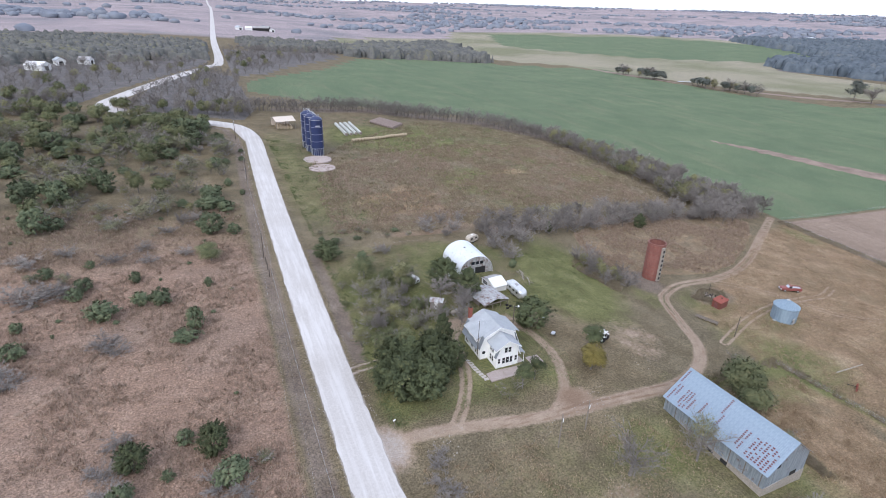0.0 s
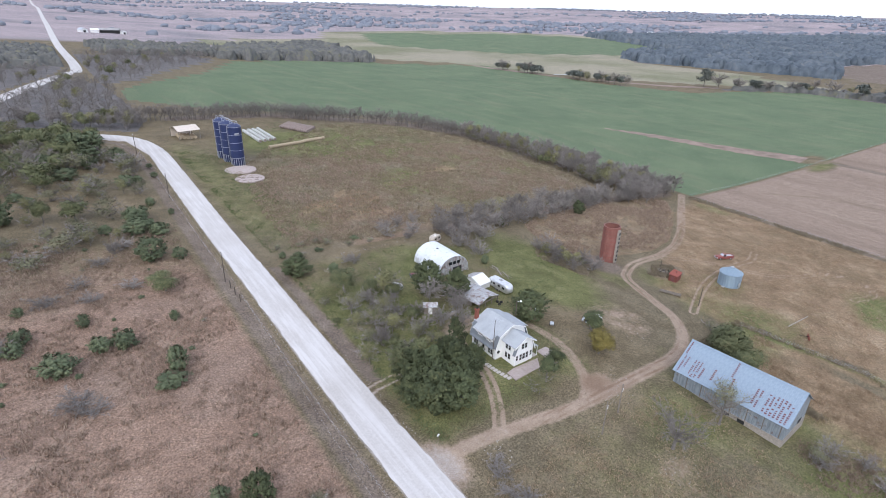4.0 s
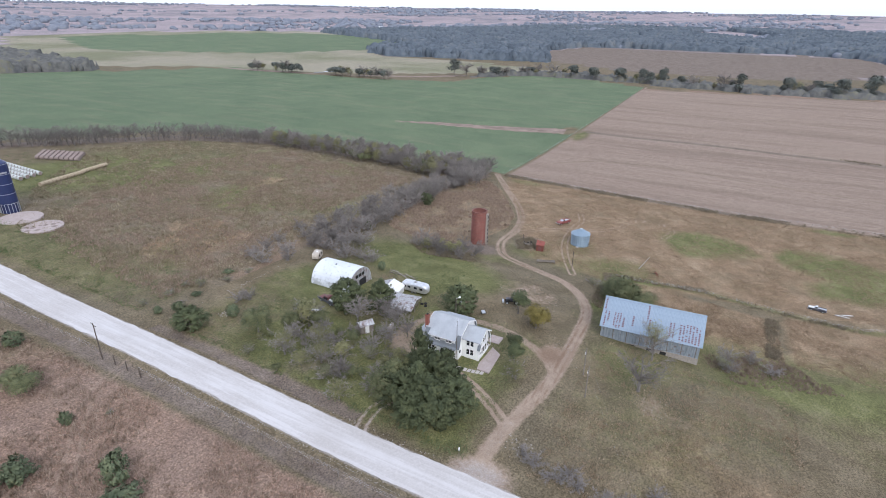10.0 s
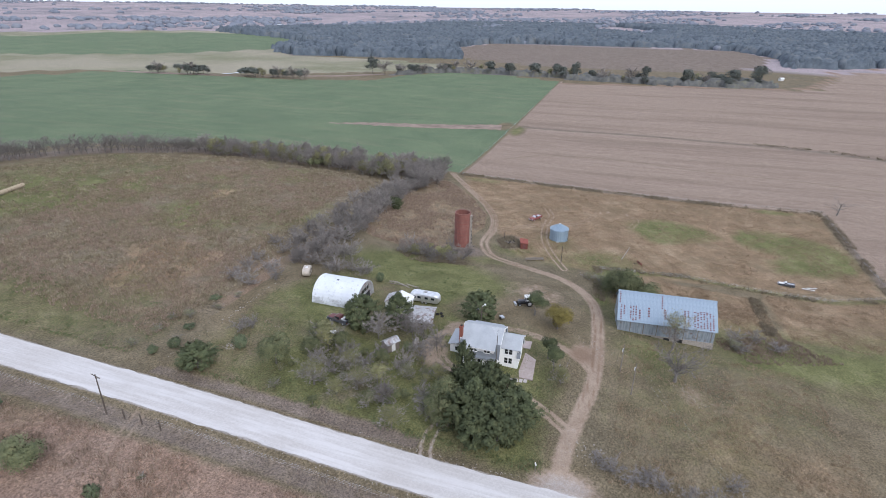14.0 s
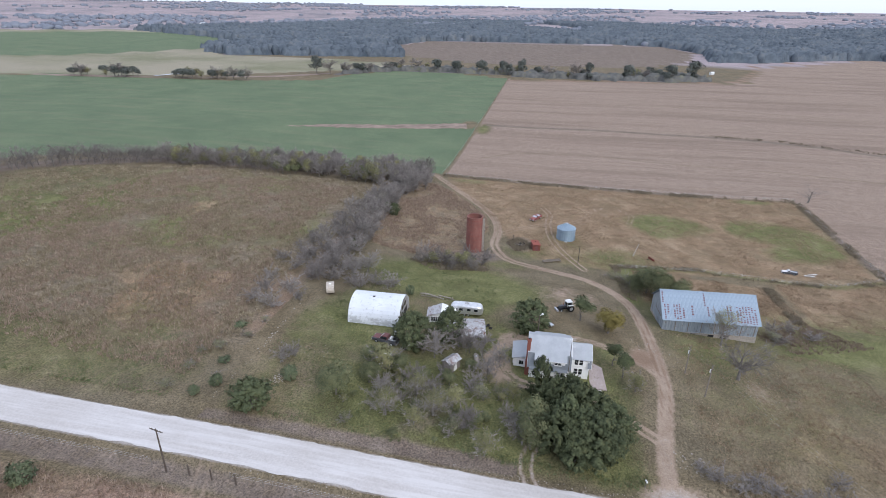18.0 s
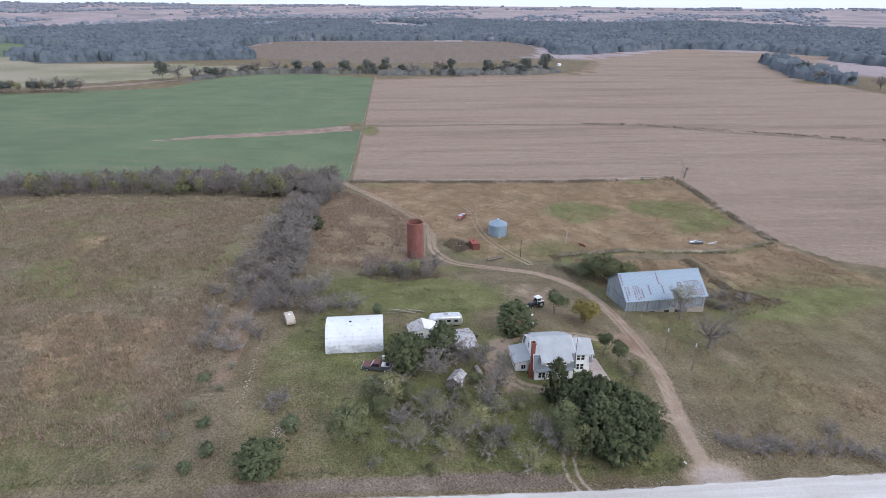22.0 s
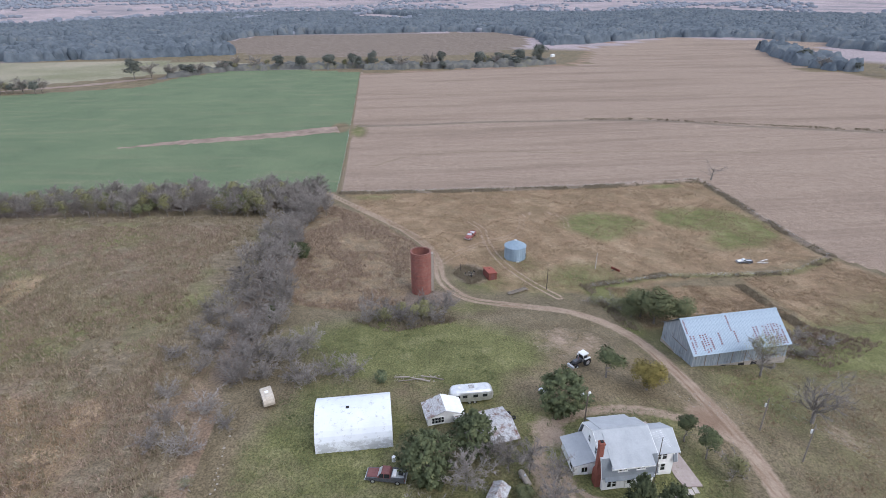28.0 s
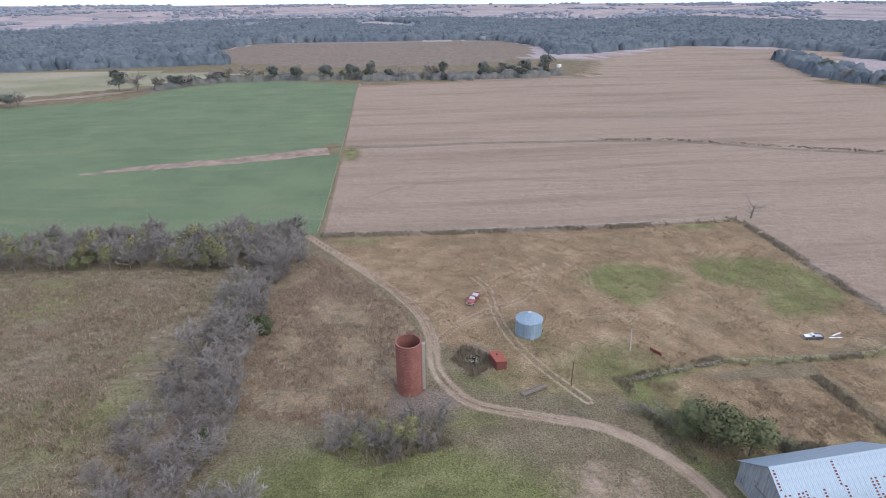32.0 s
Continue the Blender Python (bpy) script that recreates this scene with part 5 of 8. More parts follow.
def hay_shelter():
    s = thing("hay_shelter", on_ground(35.5, 287.5, 8), "open hay shelter with a tan steel roof", "shelter")
    for sy in (-1, 1):
        r = bmesh.new()
        slab(r, [(-5.0, 0, 5.6), (5.0, 0, 5.6), (5.0, sy * 5.6, 4.0), (-5.0, sy * 5.6, 4.0)], 0.08)
        part("roof", r, M_TAN_ROOF, s, "tan steel roof")
    for x in (-4.7, 0, 4.7):
        for y in (-5.2, 5.2):
            part("post", rod(bmesh.new(), (x, y, -0.6), (x, y, 4.1), 0.14), M_OLDWOOD, s)
    part("back_wall", block((-4.7, 5.1, -0.5), (4.7, 5.2, 4.0)), M_TAN_ROOF, s)


hay_shelter()


def red_shed():
    s = thing("red_metal_shed", on_ground(121.4, 88.4, 12), "small rusty red metal shed with a low roof", "shed")
    part("wall", block((-1.9, -1.15, -0.3), (1.9, 1.15, 2.0)), M_SHEDRED, s)
    r = bmesh.new()
    slab(r, [(-2.05, -1.3, 2.0), (2.05, -1.3, 2.0), (2.05, 1.3, 2.35), (-2.05, 1.3, 2.35)], 0.06)
    part("roof", r, M_RUST, s, "faded red roof")
    part("vent", rod(bmesh.new(), (0.6, 0, 2.1), (0.6, 0, 2.5), 0.12), M_DARK, s)
    part("door", block((-1.93, -0.5, 0), (-1.9, 0.5, 1.8)), M_MAROON, s)


red_shed()

# ---------------------------------------------------------------- vehicles, stores and small things
def wheel(parent, x, y, r, w, name="wheel"):
    e = part(name, rod(bmesh.new(), (x, y - w / 2, r), (x, y + w / 2, r), r, n=18), M_DARK, parent, "black tyre")
    for s in (-1, 1):
        part("rim", rod(bmesh.new(), (x, y + s * (w / 2 - 0.02), r), (x, y + s * (w / 2 + 0.015), r), r * 0.55, n=14), M_STEEL, e, "dull steel rim")
    return e


def pickup(m, label, paint, cab_paint, crew=True, name="pickup_truck"):
    """A pickup; +x is its front."""
    t = thing(name, m, label, "truck")
    hw = 0.95
    body = bmesh.new()
    prof = [(-2.75, 0.45), (2.75, 0.45), (2.8, 0.75), (2.7, 1.0), (1.15, 1.12), (-2.75, 1.12)]
    loft(body, [[(x, s * hw * k, z) for x, z in prof] for s, k in ((-1, 1.0), (-1, 0.98), (1, 0.98), (1, 1.0))])
    part("body", body, paint, t)
    hood = bmesh.new()
    loft(hood, [[(1.1, -0.86, 1.1), (1.1, 0.86, 1.1), (1.1, 0.78, 1.2), (1.1, -0.78, 1.2)], [(2.65, -0.82, 0.98), (2.65, 0.82, 0.98), (2.6, 0.7, 1.07), (2.6, -0.7, 1.07)]])
    part("hood", hood, cab_paint, t)
    back = -0.75 if crew else -0.1
    cab = bmesh.new()
    loft(cab, [[(back, -hw * 0.97, 1.1), (1.15, -hw * 0.97, 1.1), (1.15, hw * 0.97, 1.1), (back, hw * 0.97, 1.1)], [(back + 0.12, -0.72, 1.78), (0.5, -0.72, 1.78), (0.5, 0.72, 1.78), (back + 0.12, 0.72, 1.78)], [(back + 0.25, -0.6, 1.84), (0.35, -0.6, 1.84), (0.35, 0.6, 1.84), (back + 0.25, 0.6, 1.84)]])
    c = part("cab", cab, cab_paint, t)
    ws = bmesh.new()
    slab(ws, [(1.06, -0.8, 1.2), (1.06, 0.8, 1.2), (0.58, 0.66, 1.72), (0.58, -0.66, 1.72)], 0.05)
    # pale steel instead of dark glass, to paint the sky's reflection
    part("windscreen", ws, M_STEEL, c, "windscreen with its pale reflection put into the colour")
    for s in (-1, 1):
        for a, b in (((0.2, 0.85), (-0.65, 0.1)) if crew else ((0.0, 0.85),)):
            g = bmesh.new()
            slab(g, [(a, s * 0.93, 1.2), (b, s * 0.93, 1.2), (b - 0.12 if b > 0.5 else b, s * 0.745, 1.7), (a, s * 0.745, 1.7)], 0.04)
            part("side_window", g, M_GLASS, c)
    bed = bmesh.new()
    for s in (-1, 1):
        box(bed, (-2.72, s * 0.9 - 0.05, 1.1), (back - 0.08, s * 0.9 + 0.05, 1.35))
    box(bed, (-2.75, -0.85, 1.1), (-2.65, 0.85, 1.35))
    part("bed_rail", bed, paint, t)
    part("bed_floor", block((-2.65, -0.85, 1.1), (back - 0.1, 0.85, 1.14)), M_STEEL, t, "grey load bed")
    part("front_bumper", block((2.72, -0.95, 0.45), (2.9, 0.95, 0.65)), M_STEEL, t)
    part("rear_bumper", block((-2.9, -0.9, 0.45), (-2.74, 0.9, 0.62)), M_STEEL, t)
    for s in (-1, 1):
        part("headlight", block((2.74, s * 0.7 - 0.15, 0.72), (2.82, s * 0.7 + 0.15, 0.92)), M_WHITE, t)
        part("tail_light", block((-2.8, s * 0.85 - 0.07, 0.75), (-2.74, s * 0.85 + 0.07, 1.05)), M_CARRED, t)
        for x in (-1.75, 1.75):
            wheel(t, x, s * 0.84, 0.38, 0.26)
    return t


p = pickup(on_ground(50.4, 118.4, 76), "dark crew-cab pickup with faded maroon roof", M_CARDARK, M_MAROON)
part("toolbox", block((-1.5, -0.6, 1.14), (-1.0, 0.6, 1.42)), M_WHITE, p, "white box in the bed")
part("cargo", block((-2.4, -0.3, 1.14), (-1.8, 0.2, 1.5)), M_DARK, p)
pickup(on_ground(150.0, 88.6, 150), "faded red old pickup parked on the pasture", M_CARRED, M_CARRED, False)
w = pickup(on_ground(127.2, 9.6, 80) @ Matrix.Scale(0.78, 4), "derelict dark pickup with a white hood, sunk in the grass", M_CARDARK, M_WHITE, False)
for k in range(4):
    solo("board", block((-1.6, -0.15, 0), (1.6, 0.15, 0.06), pose(0, 0, 0.05 * k)), M_WHITE if k % 2 else M_OLDWOOD, on_ground(126.4 + 0.6 * k, 4.2 - 0.6 * k, 70 + 13 * k), "loose pale board lying in the grass", "board", "boards by the derelict pickup")


def tractor():
    t = thing("tractor", on_ground(75.0, 80.6, 115), "old dark tractor with a white cab", "tractor")
    part("hood", block((0.3, -0.35, 0.85), (2.1, 0.35, 1.45)), M_CARDARK, t)
    part("frame", block((-0.9, -0.25, 0.5), (2.2, 0.25, 0.85)), M_DARK, t)
    cab = bmesh.new()
    for x in (-0.9, 0.35):
        for y in (-0.65, 0.65):
            rod(cab, (x, y, 1.1), (x * 0.9, y * 0.95, 2.35), 0.05, n=4)
    part("cab_frame", cab, M_WHITE, t, "white cab posts")
    rf = bmesh.new()
    loft(rf, [[(x, y, z) for x, y in ((-1.0, -0.75), (0.5, -0.75), (0.5, 0.75), (-1.0, 0.75))] for z in (2.33, 2.45)] + [[(x, y, 2.5) for x, y in ((-0.9, -0.65), (0.4, -0.65), (0.4, 0.65), (-0.9, 0.65))]])
    part("cab_roof", rf, M_WHITE, t, "white cab roof")
    part("cab_glass", block((-0.8, -0.6, 1.2), (0.3, 0.6, 2.3)), M_GLASS, t)
    part("seat", block((-0.6, -0.25, 1.0), (-0.1, 0.25, 1.2)), M_DARK, t)
    for s in (-1, 1):
        wheel(t, -0.5, s * 0.95, 0.8, 0.42, "rear_wheel")
        wheel(t, 1.85, s * 0.7, 0.42, 0.25, "front_wheel")
        part("fender", block((-1.2, s * 0.95 - 0.2, 1.62), (0.25, s * 0.95 + 0.2, 1.68)), M_WHITE, t)
    part("exhaust", rod(bmesh.new(), (1.2, 0.2, 1.4), (1.2, 0.2, 2.2), 0.05), M_RUST, t)
    arm = bmesh.new()
    for s in (-1, 1):
        rod(arm, (0.3, s * 0.5, 1.3), (2.6, s * 0.5, 0.7), 0.07, n=4)
    part("loader_arm", arm, M_DARK, t)
    part("bucket", block((2.6, -0.8, 0.3), (3.0, 0.8, 0.8)), M_STEEL, t)


tractor()


def rounded_section(x, hw, z0, z1, r, k=5):
    pts = []
    for cx, cz, a0 in ((hw - r, z0 + r * 0.4, -90), (hw - r, z1 - r, 0), (-hw + r, z1 - r, 90), (-hw + r, z0 + r * 0.4, 180)):
        for i in range(k):
            a = radians(a0 + 90 * i / (k - 1))
            pts.append((x, cx + math.cos(a) * r, cz + math.sin(a) * (r if cz > z0 + r * 0.5 else r * 0.4)))
    return pts


def travel_trailer():
    t = thing("travel_trailer", on_ground(66.0, 103.6, 90), "long rounded silver aluminium travel trailer", "trailer")
    bm = bmesh.new()
    sec = [(-3.75, 0.55, 0.95, 1.6), (-3.55, 0.95, 0.65, 2.2), (-3.1, 1.15, 0.5, 2.6), (-2.5, 1.2, 0.48, 2.72), (2.5, 1.2, 0.48, 2.72), (3.1, 1.15, 0.5, 2.6), (3.55, 0.95, 0.65, 2.2), (3.75, 0.55, 0.95, 1.6)]
    loft(bm, [rounded_section(x, hw, a, b, min(0.5, hw * 0.55)) for x, hw, a, b in sec])
    part("shell", bm, M_ALU, t, "riveted aluminium shell", True)
    for x in (-2.2, -0.6, 1.2, 2.4):
        for s in (-1, 1):
            part("window", block((x - 0.4, s * 1.19 - 0.03, 1.45), (x + 0.4, s * 1.19 + 0.03, 2.0)), M_GLASS, t)
    part("door", block((-0.05, -1.24, 0.6), (0.6, -1.2, 2.2)), M_STEEL, t)
    part("roof_vent", block((-0.5, -0.35, 2.7), (0.4, 0.35, 2.85)), M_OLD_TIN, t, "grey roof vent")
    part("roof_vent", block((1.8, -0.25, 2.7), (2.2, 0.25, 2.8)), M_WHITE, t)
    for x in (-0.5, 0.4):
        for s in (-1, 1):
            wheel(t, x, s * 1.0, 0.36, 0.22)
    part("hitch", rod(bmesh.new(), (3.5, 0, 0.55), (4.6, 0, 0.5), 0.06), M_DARK, t)


travel_trailer()


def camper(m, label, paint, s=1.0, name="camper_trailer"):
    t = thing(name, m @ Matrix.Scale(s, 4), label, "trailer")
    bm = bmesh.new()
    prof = [(-1.9, 0.75), (-1.5, 0.45), (1.6, 0.45), (2.0, 0.9), (2.05, 1.5), (1.75, 2.15), (1.2, 2.35), (-1.3, 2.35), (-1.85, 2.0), (-2.05, 1.4)]
    loft(bm, [[(x * k, y, 1.4 + (z - 1.4) * k) for x, z in prof] for y, k in ((-0.98, 0.96), (-0.94, 1.0), (0.94, 1.0), (0.98, 0.96))])
    part("shell", bm, paint, t)
    for sd in (-1, 1):
        for x in (-1.0, 0.9):
            part("window", block((x - 0.4, sd * 0.99 - 0.02, 1.3), (x + 0.4, sd * 0.99 + 0.02, 1.8)), M_GLASS, t)
        wheel(t, -0.1, sd * 0.85, 0.33, 0.2)
    part("stripe", block((-1.9, -1.0, 0.95), (1.9, -0.985, 1.1)), M_OLDHAY, t, "brown side stripe")
    part("end_window", block((2.0, -0.6, 1.3), (2.08, 0.6, 1.75)), M_GLASS, t)
    part("roof_hatch", block((-0.3, -0.3, 2.34), (0.3, 0.3, 2.45)), M_WHITE, t)
    part("hitch", rod(bmesh.new(), (1.7, 0, 0.5), (2.9, 0, 0.45), 0.05), M_DARK, t)


camper(on_ground(70.1, 137.7, 20), "small cream camper trailer at the hedge", M_CREAM, 0.95)
camper(on_ground(43.2, 116.6, -65), "small white camper half hidden by shrubs", M_WHITE, 0.78)


def propane_tank():
    t = thing("propane_tank", on_ground(47.4, 99.3, 12), "dull grey-brown horizontal fuel tank on short legs", "tank")
    bm = bmesh.new()
    stack(bm, [(-1.45, 0.12), (-1.35, 0.32), (-1.15, 0.46), (1.15, 0.46), (1.35, 0.32), (1.45, 0.12)], 18)
    bmesh.ops.transform(bm, matrix=pose(0, 0, 0.75, 0, 90, 0), verts=bm.verts)
    part("shell", bm, M_STONE, t, "", True)
    for x in (-0.8, 0.8):
        part("leg", block((x - 0.08, -0.35, -0.2), (x + 0.08, 0.35, 0.4)), M_STEEL, t)
    part("dome", rod(bmesh.new(), (0, 0, 1.15), (0, 0, 1.38), 0.18), M_STEEL, t)


propane_tank()


# bales
def bale(m, hay, label, group, wrap=False):
    b = thing("round_bale", m, label, "hay bale", group)
    bm = bmesh.new()
    r, l = 0.78, 0.76
    stack(bm, [(-l, r - 0.12), (-l + 0.05, r), (0, r + 0.02), (l - 0.05, r), (l, r - 0.12)], 14)
    bmesh.ops.transform(bm, matrix=pose(0, 0, r * 0.97, 90, 0, 0), verts=bm.verts)
    part("roll", bm, hay, b)
    if wrap:
        for s in (-1, 1):
            part("bale_end", rod(bmesh.new(), (0, s * (l - 0.02), r * 0.97), (0, s * (l + 0.03), r * 0.97), r - 0.1, n=14), M_OLDHAY, b, "dark hay end")
    return b


def bale_rows(first, places):
    for k, m in enumerate(places):
        if k:
            copy_thing(first, m)
        else:
            first.matrix_basis = m


rows = [on_ground(63.2 + 2.6 * r, 268.6 + 0.7 * r + 2.0 * k, random.uniform(-3, 3)) for r in range(4) for k in range(12)]
bale_rows(bale(Matrix(), M_WRAP, "round hay bale in white net wrap", "white-wrapped bales", True), rows)
rows = []
for r in range(6):
    for k in range(9):
        x, y = 84.2 + 0.95 * k + 1.5 * r, 295.6 - 1.75 * k + 1.65 * r
        rows.append(on_ground(x, y, 28 + random.uniform(-4, 4)))
bale_rows(bale(Matrix(), M_OLDHAY, "weathered grey-brown round hay bale", "weathered bales", True), rows)
rows = [on_ground(63.6 + 1.58 * k, 255.9 + 0.48 * k + (0.9 if k > 11 else 0), -73 + random.uniform(-4, 4)) for k in range(20)]
bale_rows(bale(Matrix(), M_HAY, "golden round hay bale lying in a row", "golden bale row"), rows)
rows = [on_ground(32.5 + 1.6 * i, 284.5 + 1.6 * j, 0) for i in range(5) for j in range(4)]
bale_rows(bale(Matrix(), M_HAY, "round hay bale under the shelter", "stored bales"), rows)


# poles
def utility_pole(x, y, h, label, arms=1, turn=0.0, lamp=False, wood=None):
    p = thing("utility_pole", on_ground(x, y, turn), label, "pole")
    part("shaft", rod(bmesh.new(), (0, 0, -0.6), (0, 0, h), 0.14, 0.09, 8), wood or M_DARKWOOD, p)
    for k in range(arms):
        z = h - 0.35 - 0.8 * k
        a = part("crossarm", block((-1.15, -0.06, z), (1.15, 0.06, z + 0.14)), M_DARKWOOD, p)
        for s in (-1.0, -0.5, 0.5, 1.0):
            part("insulator", rod(bmesh.new(), (s, 0, z + 0.14), (s, 0, z + 0.34), 0.05, 0.03, 6), M_WHITE, a)
        br = bmesh.new()
        for s in (-1, 1):
            rod(br, (0, 0.07, z - 0.7), (s * 0.75, 0.07, z), 0.025, n=4)
        part("brace", br, M_STEEL, p)
    if lamp:
        part("transformer", rod(bmesh.new(), (0.22, 0, h - 1.75), (0.22, 0, h - 1.1), 0.15, n=12), M_WHITE, p, "pale transformer can")
    return p


utility_pole(9.0, 139.2, 7.6, "old dark wooden roadside utility pole with crossarm", 1, 78)
utility_pole(47.2, 56.4, 7.2, "weathered utility pole with a pale transformer", 0, 20, True, M_OLDWOOD)
utility_pole(54.2, 58.4, 6.4, "weathered wooden utility pole by the drive", 0, 20, True, M_OLDWOOD)
utility_pole(5.0, 36.0, 8.0, "wooden roadside utility pole", 1, 60)
utility_pole(11.0, 262.0, 8.0, "far wooden roadside utility pole", 1, 80)
utility_pole(10.5, 203.0, 8.0, "wooden roadside utility pole near the bend", 1, 80)
for x, y, h, lab in ((112.2, 75.5, 5.8, "bare wooden pole in the pasture"), (125.5, 95.7, 2.6, "dark wooden corner post"), (122.6, 92.2, 1.8, "short dark post in the weeds")):
    q = solo("post", rod(bmesh.new(), (0, 0, -0.4), (0.05, 0, h), 0.12, 0.08, 7), M_DARKWOOD, on_ground(x, y), lab, "post")


def wire(a, b, sag, name="power_line"):
    a, b = Vector(a), Vector(b)
    bm = tube([a.lerp(b, k / 12) - Vector((0, 0, sag * 4 * k / 12 * (1 - k / 12))) for k in range(13)], 0.005)
    solo(name, bm, M_STEEL, Matrix(), "thin sagging overhead power line", "wire", "power lines")


zp = ground_z(47.2, 56.4) + 7.0
zq = ground_z(54.2, 58.4) + 6.2
zs = ground_z(5, 36) + 7.9
for d in (-0.5, 0.5):
    wire((5, 36 + d, zs), (47.2, 56.4 + d, zp), 1.0)
    wire((47.2, 56.4 + d, zp), (54.2, 58.4 + d, zq), 0.2)
for (xa, ya), (xb, yb) in (((5, 36), (9, 139.2)), ((9, 139.2), (10.5, 203)), ((10.5, 203), (11, 262))):
    for d in (-0.9, 0.9):
        wire((xa + d, ya, ground_z(xa, ya) + 7.5), (xb + d, yb, ground_z(xb, yb) + 7.4), 1.2)

yl = thing("yard_light", on_ground(55.8, 87.6), "tall yard lamp on a wooden pole", "lamp")
part("shaft", rod(bmesh.new(), (0, 0, -0.5), (0, 0, 7.2), 0.14, 0.09, 8), M_DARKWOOD, yl)
part("arm", rod(bmesh.new(), (0, 0, 7.0), (0.6, -0.5, 7.25), 0.04), M_STEEL, yl)
part("lamp_head", stack(bmesh.new(), [(0.0, 0.22), (0.2, 0.2), (0.32, 0.08)], 12), M_WHITE, yl, "white lamp head").matrix_basis = pose(0.65, -0.55, 7.1)
mast = thing("antenna_mast", pose(44.3, 81.9, -6.0), "tall thin television antenna mast at the house", "antenna")
part("mast", rod(bmesh.new(), (0, 0, -0.4), (0.1, 0, 9.4), 0.075, 0.05, 6), M_DARKWOOD, mast)
boom = part("boom", rod(bmesh.new(), (-1.4, -0.3, 9.1), (1.5, 0.3, 9.1), 0.035, n=5), M_STEEL, mast)
for k in range(9):
    x = -1.3 + k * 0.34
    w = 0.35 + 0.09 * k
    part("element", rod(bmesh.new(), (x + 0.2 * w, 0.2 * x - w, 9.1), (x - 0.2 * w, 0.2 * x + w, 9.1), 0.018, n=4), M_STEEL, boom)


# fences: posts and wires
def fence(name, line, gap, h, label):
    f = thing(name, pose(0, 0, 0), label, "fence")
    bm = rod(bmesh.new(), (0, 0, -0.4), (0.03, 0, h), 0.07, 0.06, 6)
    mesh = link_mesh("post", bm, M_OLDWOOD)
    tops = []
    for (ax, ay), (bx, by) in zip(line, line[1:]):
        n = max(1, int(math.hypot(bx - ax, by - ay) / gap))
        for k in range(n + (1 if (bx, by) == line[-1] else 0)):
            x, y = ax + (bx - ax) * k / n, ay + (by - ay) * k / n
            share("post", mesh, f, on_ground(x, y, random.uniform(0, 360)) @ pose(0, 0, 0, random.uniform(-5, 5), random.uniform(-5, 5), 0))
            tops.append(Vector((x, y, ground_z(x, y))))
    for z in (0.5, 0.85, 1.15):
        part("fence_wire", tube([p + Vector((0, 0, z)) for p in tops], 0.008), M_STEEL, f)


fence("wire_fence", [(203, 131), (204.2, 60), (204.2, -21)], 5, 1.3, "old wire fence between pasture and stubble")
fence("wire_fence", [(204.2, -21), (172, -20), (128, -19)], 5, 1.3, "old wire fence along the pasture edge")
fence("wire_fence", [(128, -19), (119, 0), (118, 38), (112, 64)], 5, 1.2, "wire fence overgrown with weeds")
fence("wire_fence", [(9.6, 40), (9.8, 130)], 5, 1.2, "roadside wire fence west of the road")
fence("wire_fence", [(9.8, 142), (10.4, 200), (12.0, 262)], 5, 1.2, "roadside wire fence toward the silos")
fence("wire_fence", [(204, 133), (330, 131), (596, 126)], 12, 1.3, "fence line between wheat and stubble")
for y in (128.8, 132.4, 135.8):
    solo("gate_post", rod(bmesh.new(), (0, 0, -0.5), (0, 0, 1.7), 0.13, 0.11, 7), M_DARKWOOD, on_ground(9.2, y), "stout dark gate post by the road", "post", "gate posts")

# log stack, stones, junk
lrng = random.Random(31)
for k in range(5):
    ln = lrng.uniform(2.2, 5.0)
    bm = bmesh.new()
    rod(bm, (-ln / 2, 0, 0.16), (ln / 2, lrng.uniform(-0.3, 0.3), 0.18), lrng.uniform(0.12, 0.2), lrng.uniform(0.07, 0.12), 7)
    solo("log", bm, M_STONE if k % 3 else M_OLDWOOD, on_ground(73.4 + lrng.uniform(-0.8, 0.8), 108.4 + k * 1.6, 80 + lrng.uniform(-14, 14), 0.12 * (k % 3)), "pale peeled log on a long pile", "log", "log pile")
def stone_mesh(seed, s):
    g = random.Random(seed)
    bm = bmesh.new()
    bmesh.ops.create_icosphere(bm, subdivisions=1, radius=s)
    for v in bm.verts:
        v.co = Vector((v.co.x * g.uniform(0.8, 1.3), v.co.y * g.uniform(0.8, 1.2), v.co.z * g.uniform(0.5, 0.8)))
    return link_mesh("stone", bm, M_STONE)


stones = [stone_mesh(s, 0.32) for s in range(5)]
wall_line = thing("tumbled_stone_wall", pose(0, 0, 0), "low tumbled limestone wall along the yard edge", "wall")
for k in range(70):
    t = k / 69
    x, y = 26 + 36 * t + lrng.uniform(-0.5, 0.5), 142.4 - 0.6 * math.sin(t * 3) + lrng.uniform(-0.5, 0.5)
    share("stone", lrng.choice(stones), wall_line, on_ground(x, y, lrng.uniform(0, 360), -0.04) @ Matrix.Scale(lrng.uniform(0.2, 0.8) if t > 0.4 else lrng.uniform(0.12, 0.4), 4))
rubble = thing("rubble_patch", pose(0, 0, 0), "pale limestone rubble strewn on bare ground", "rubble")
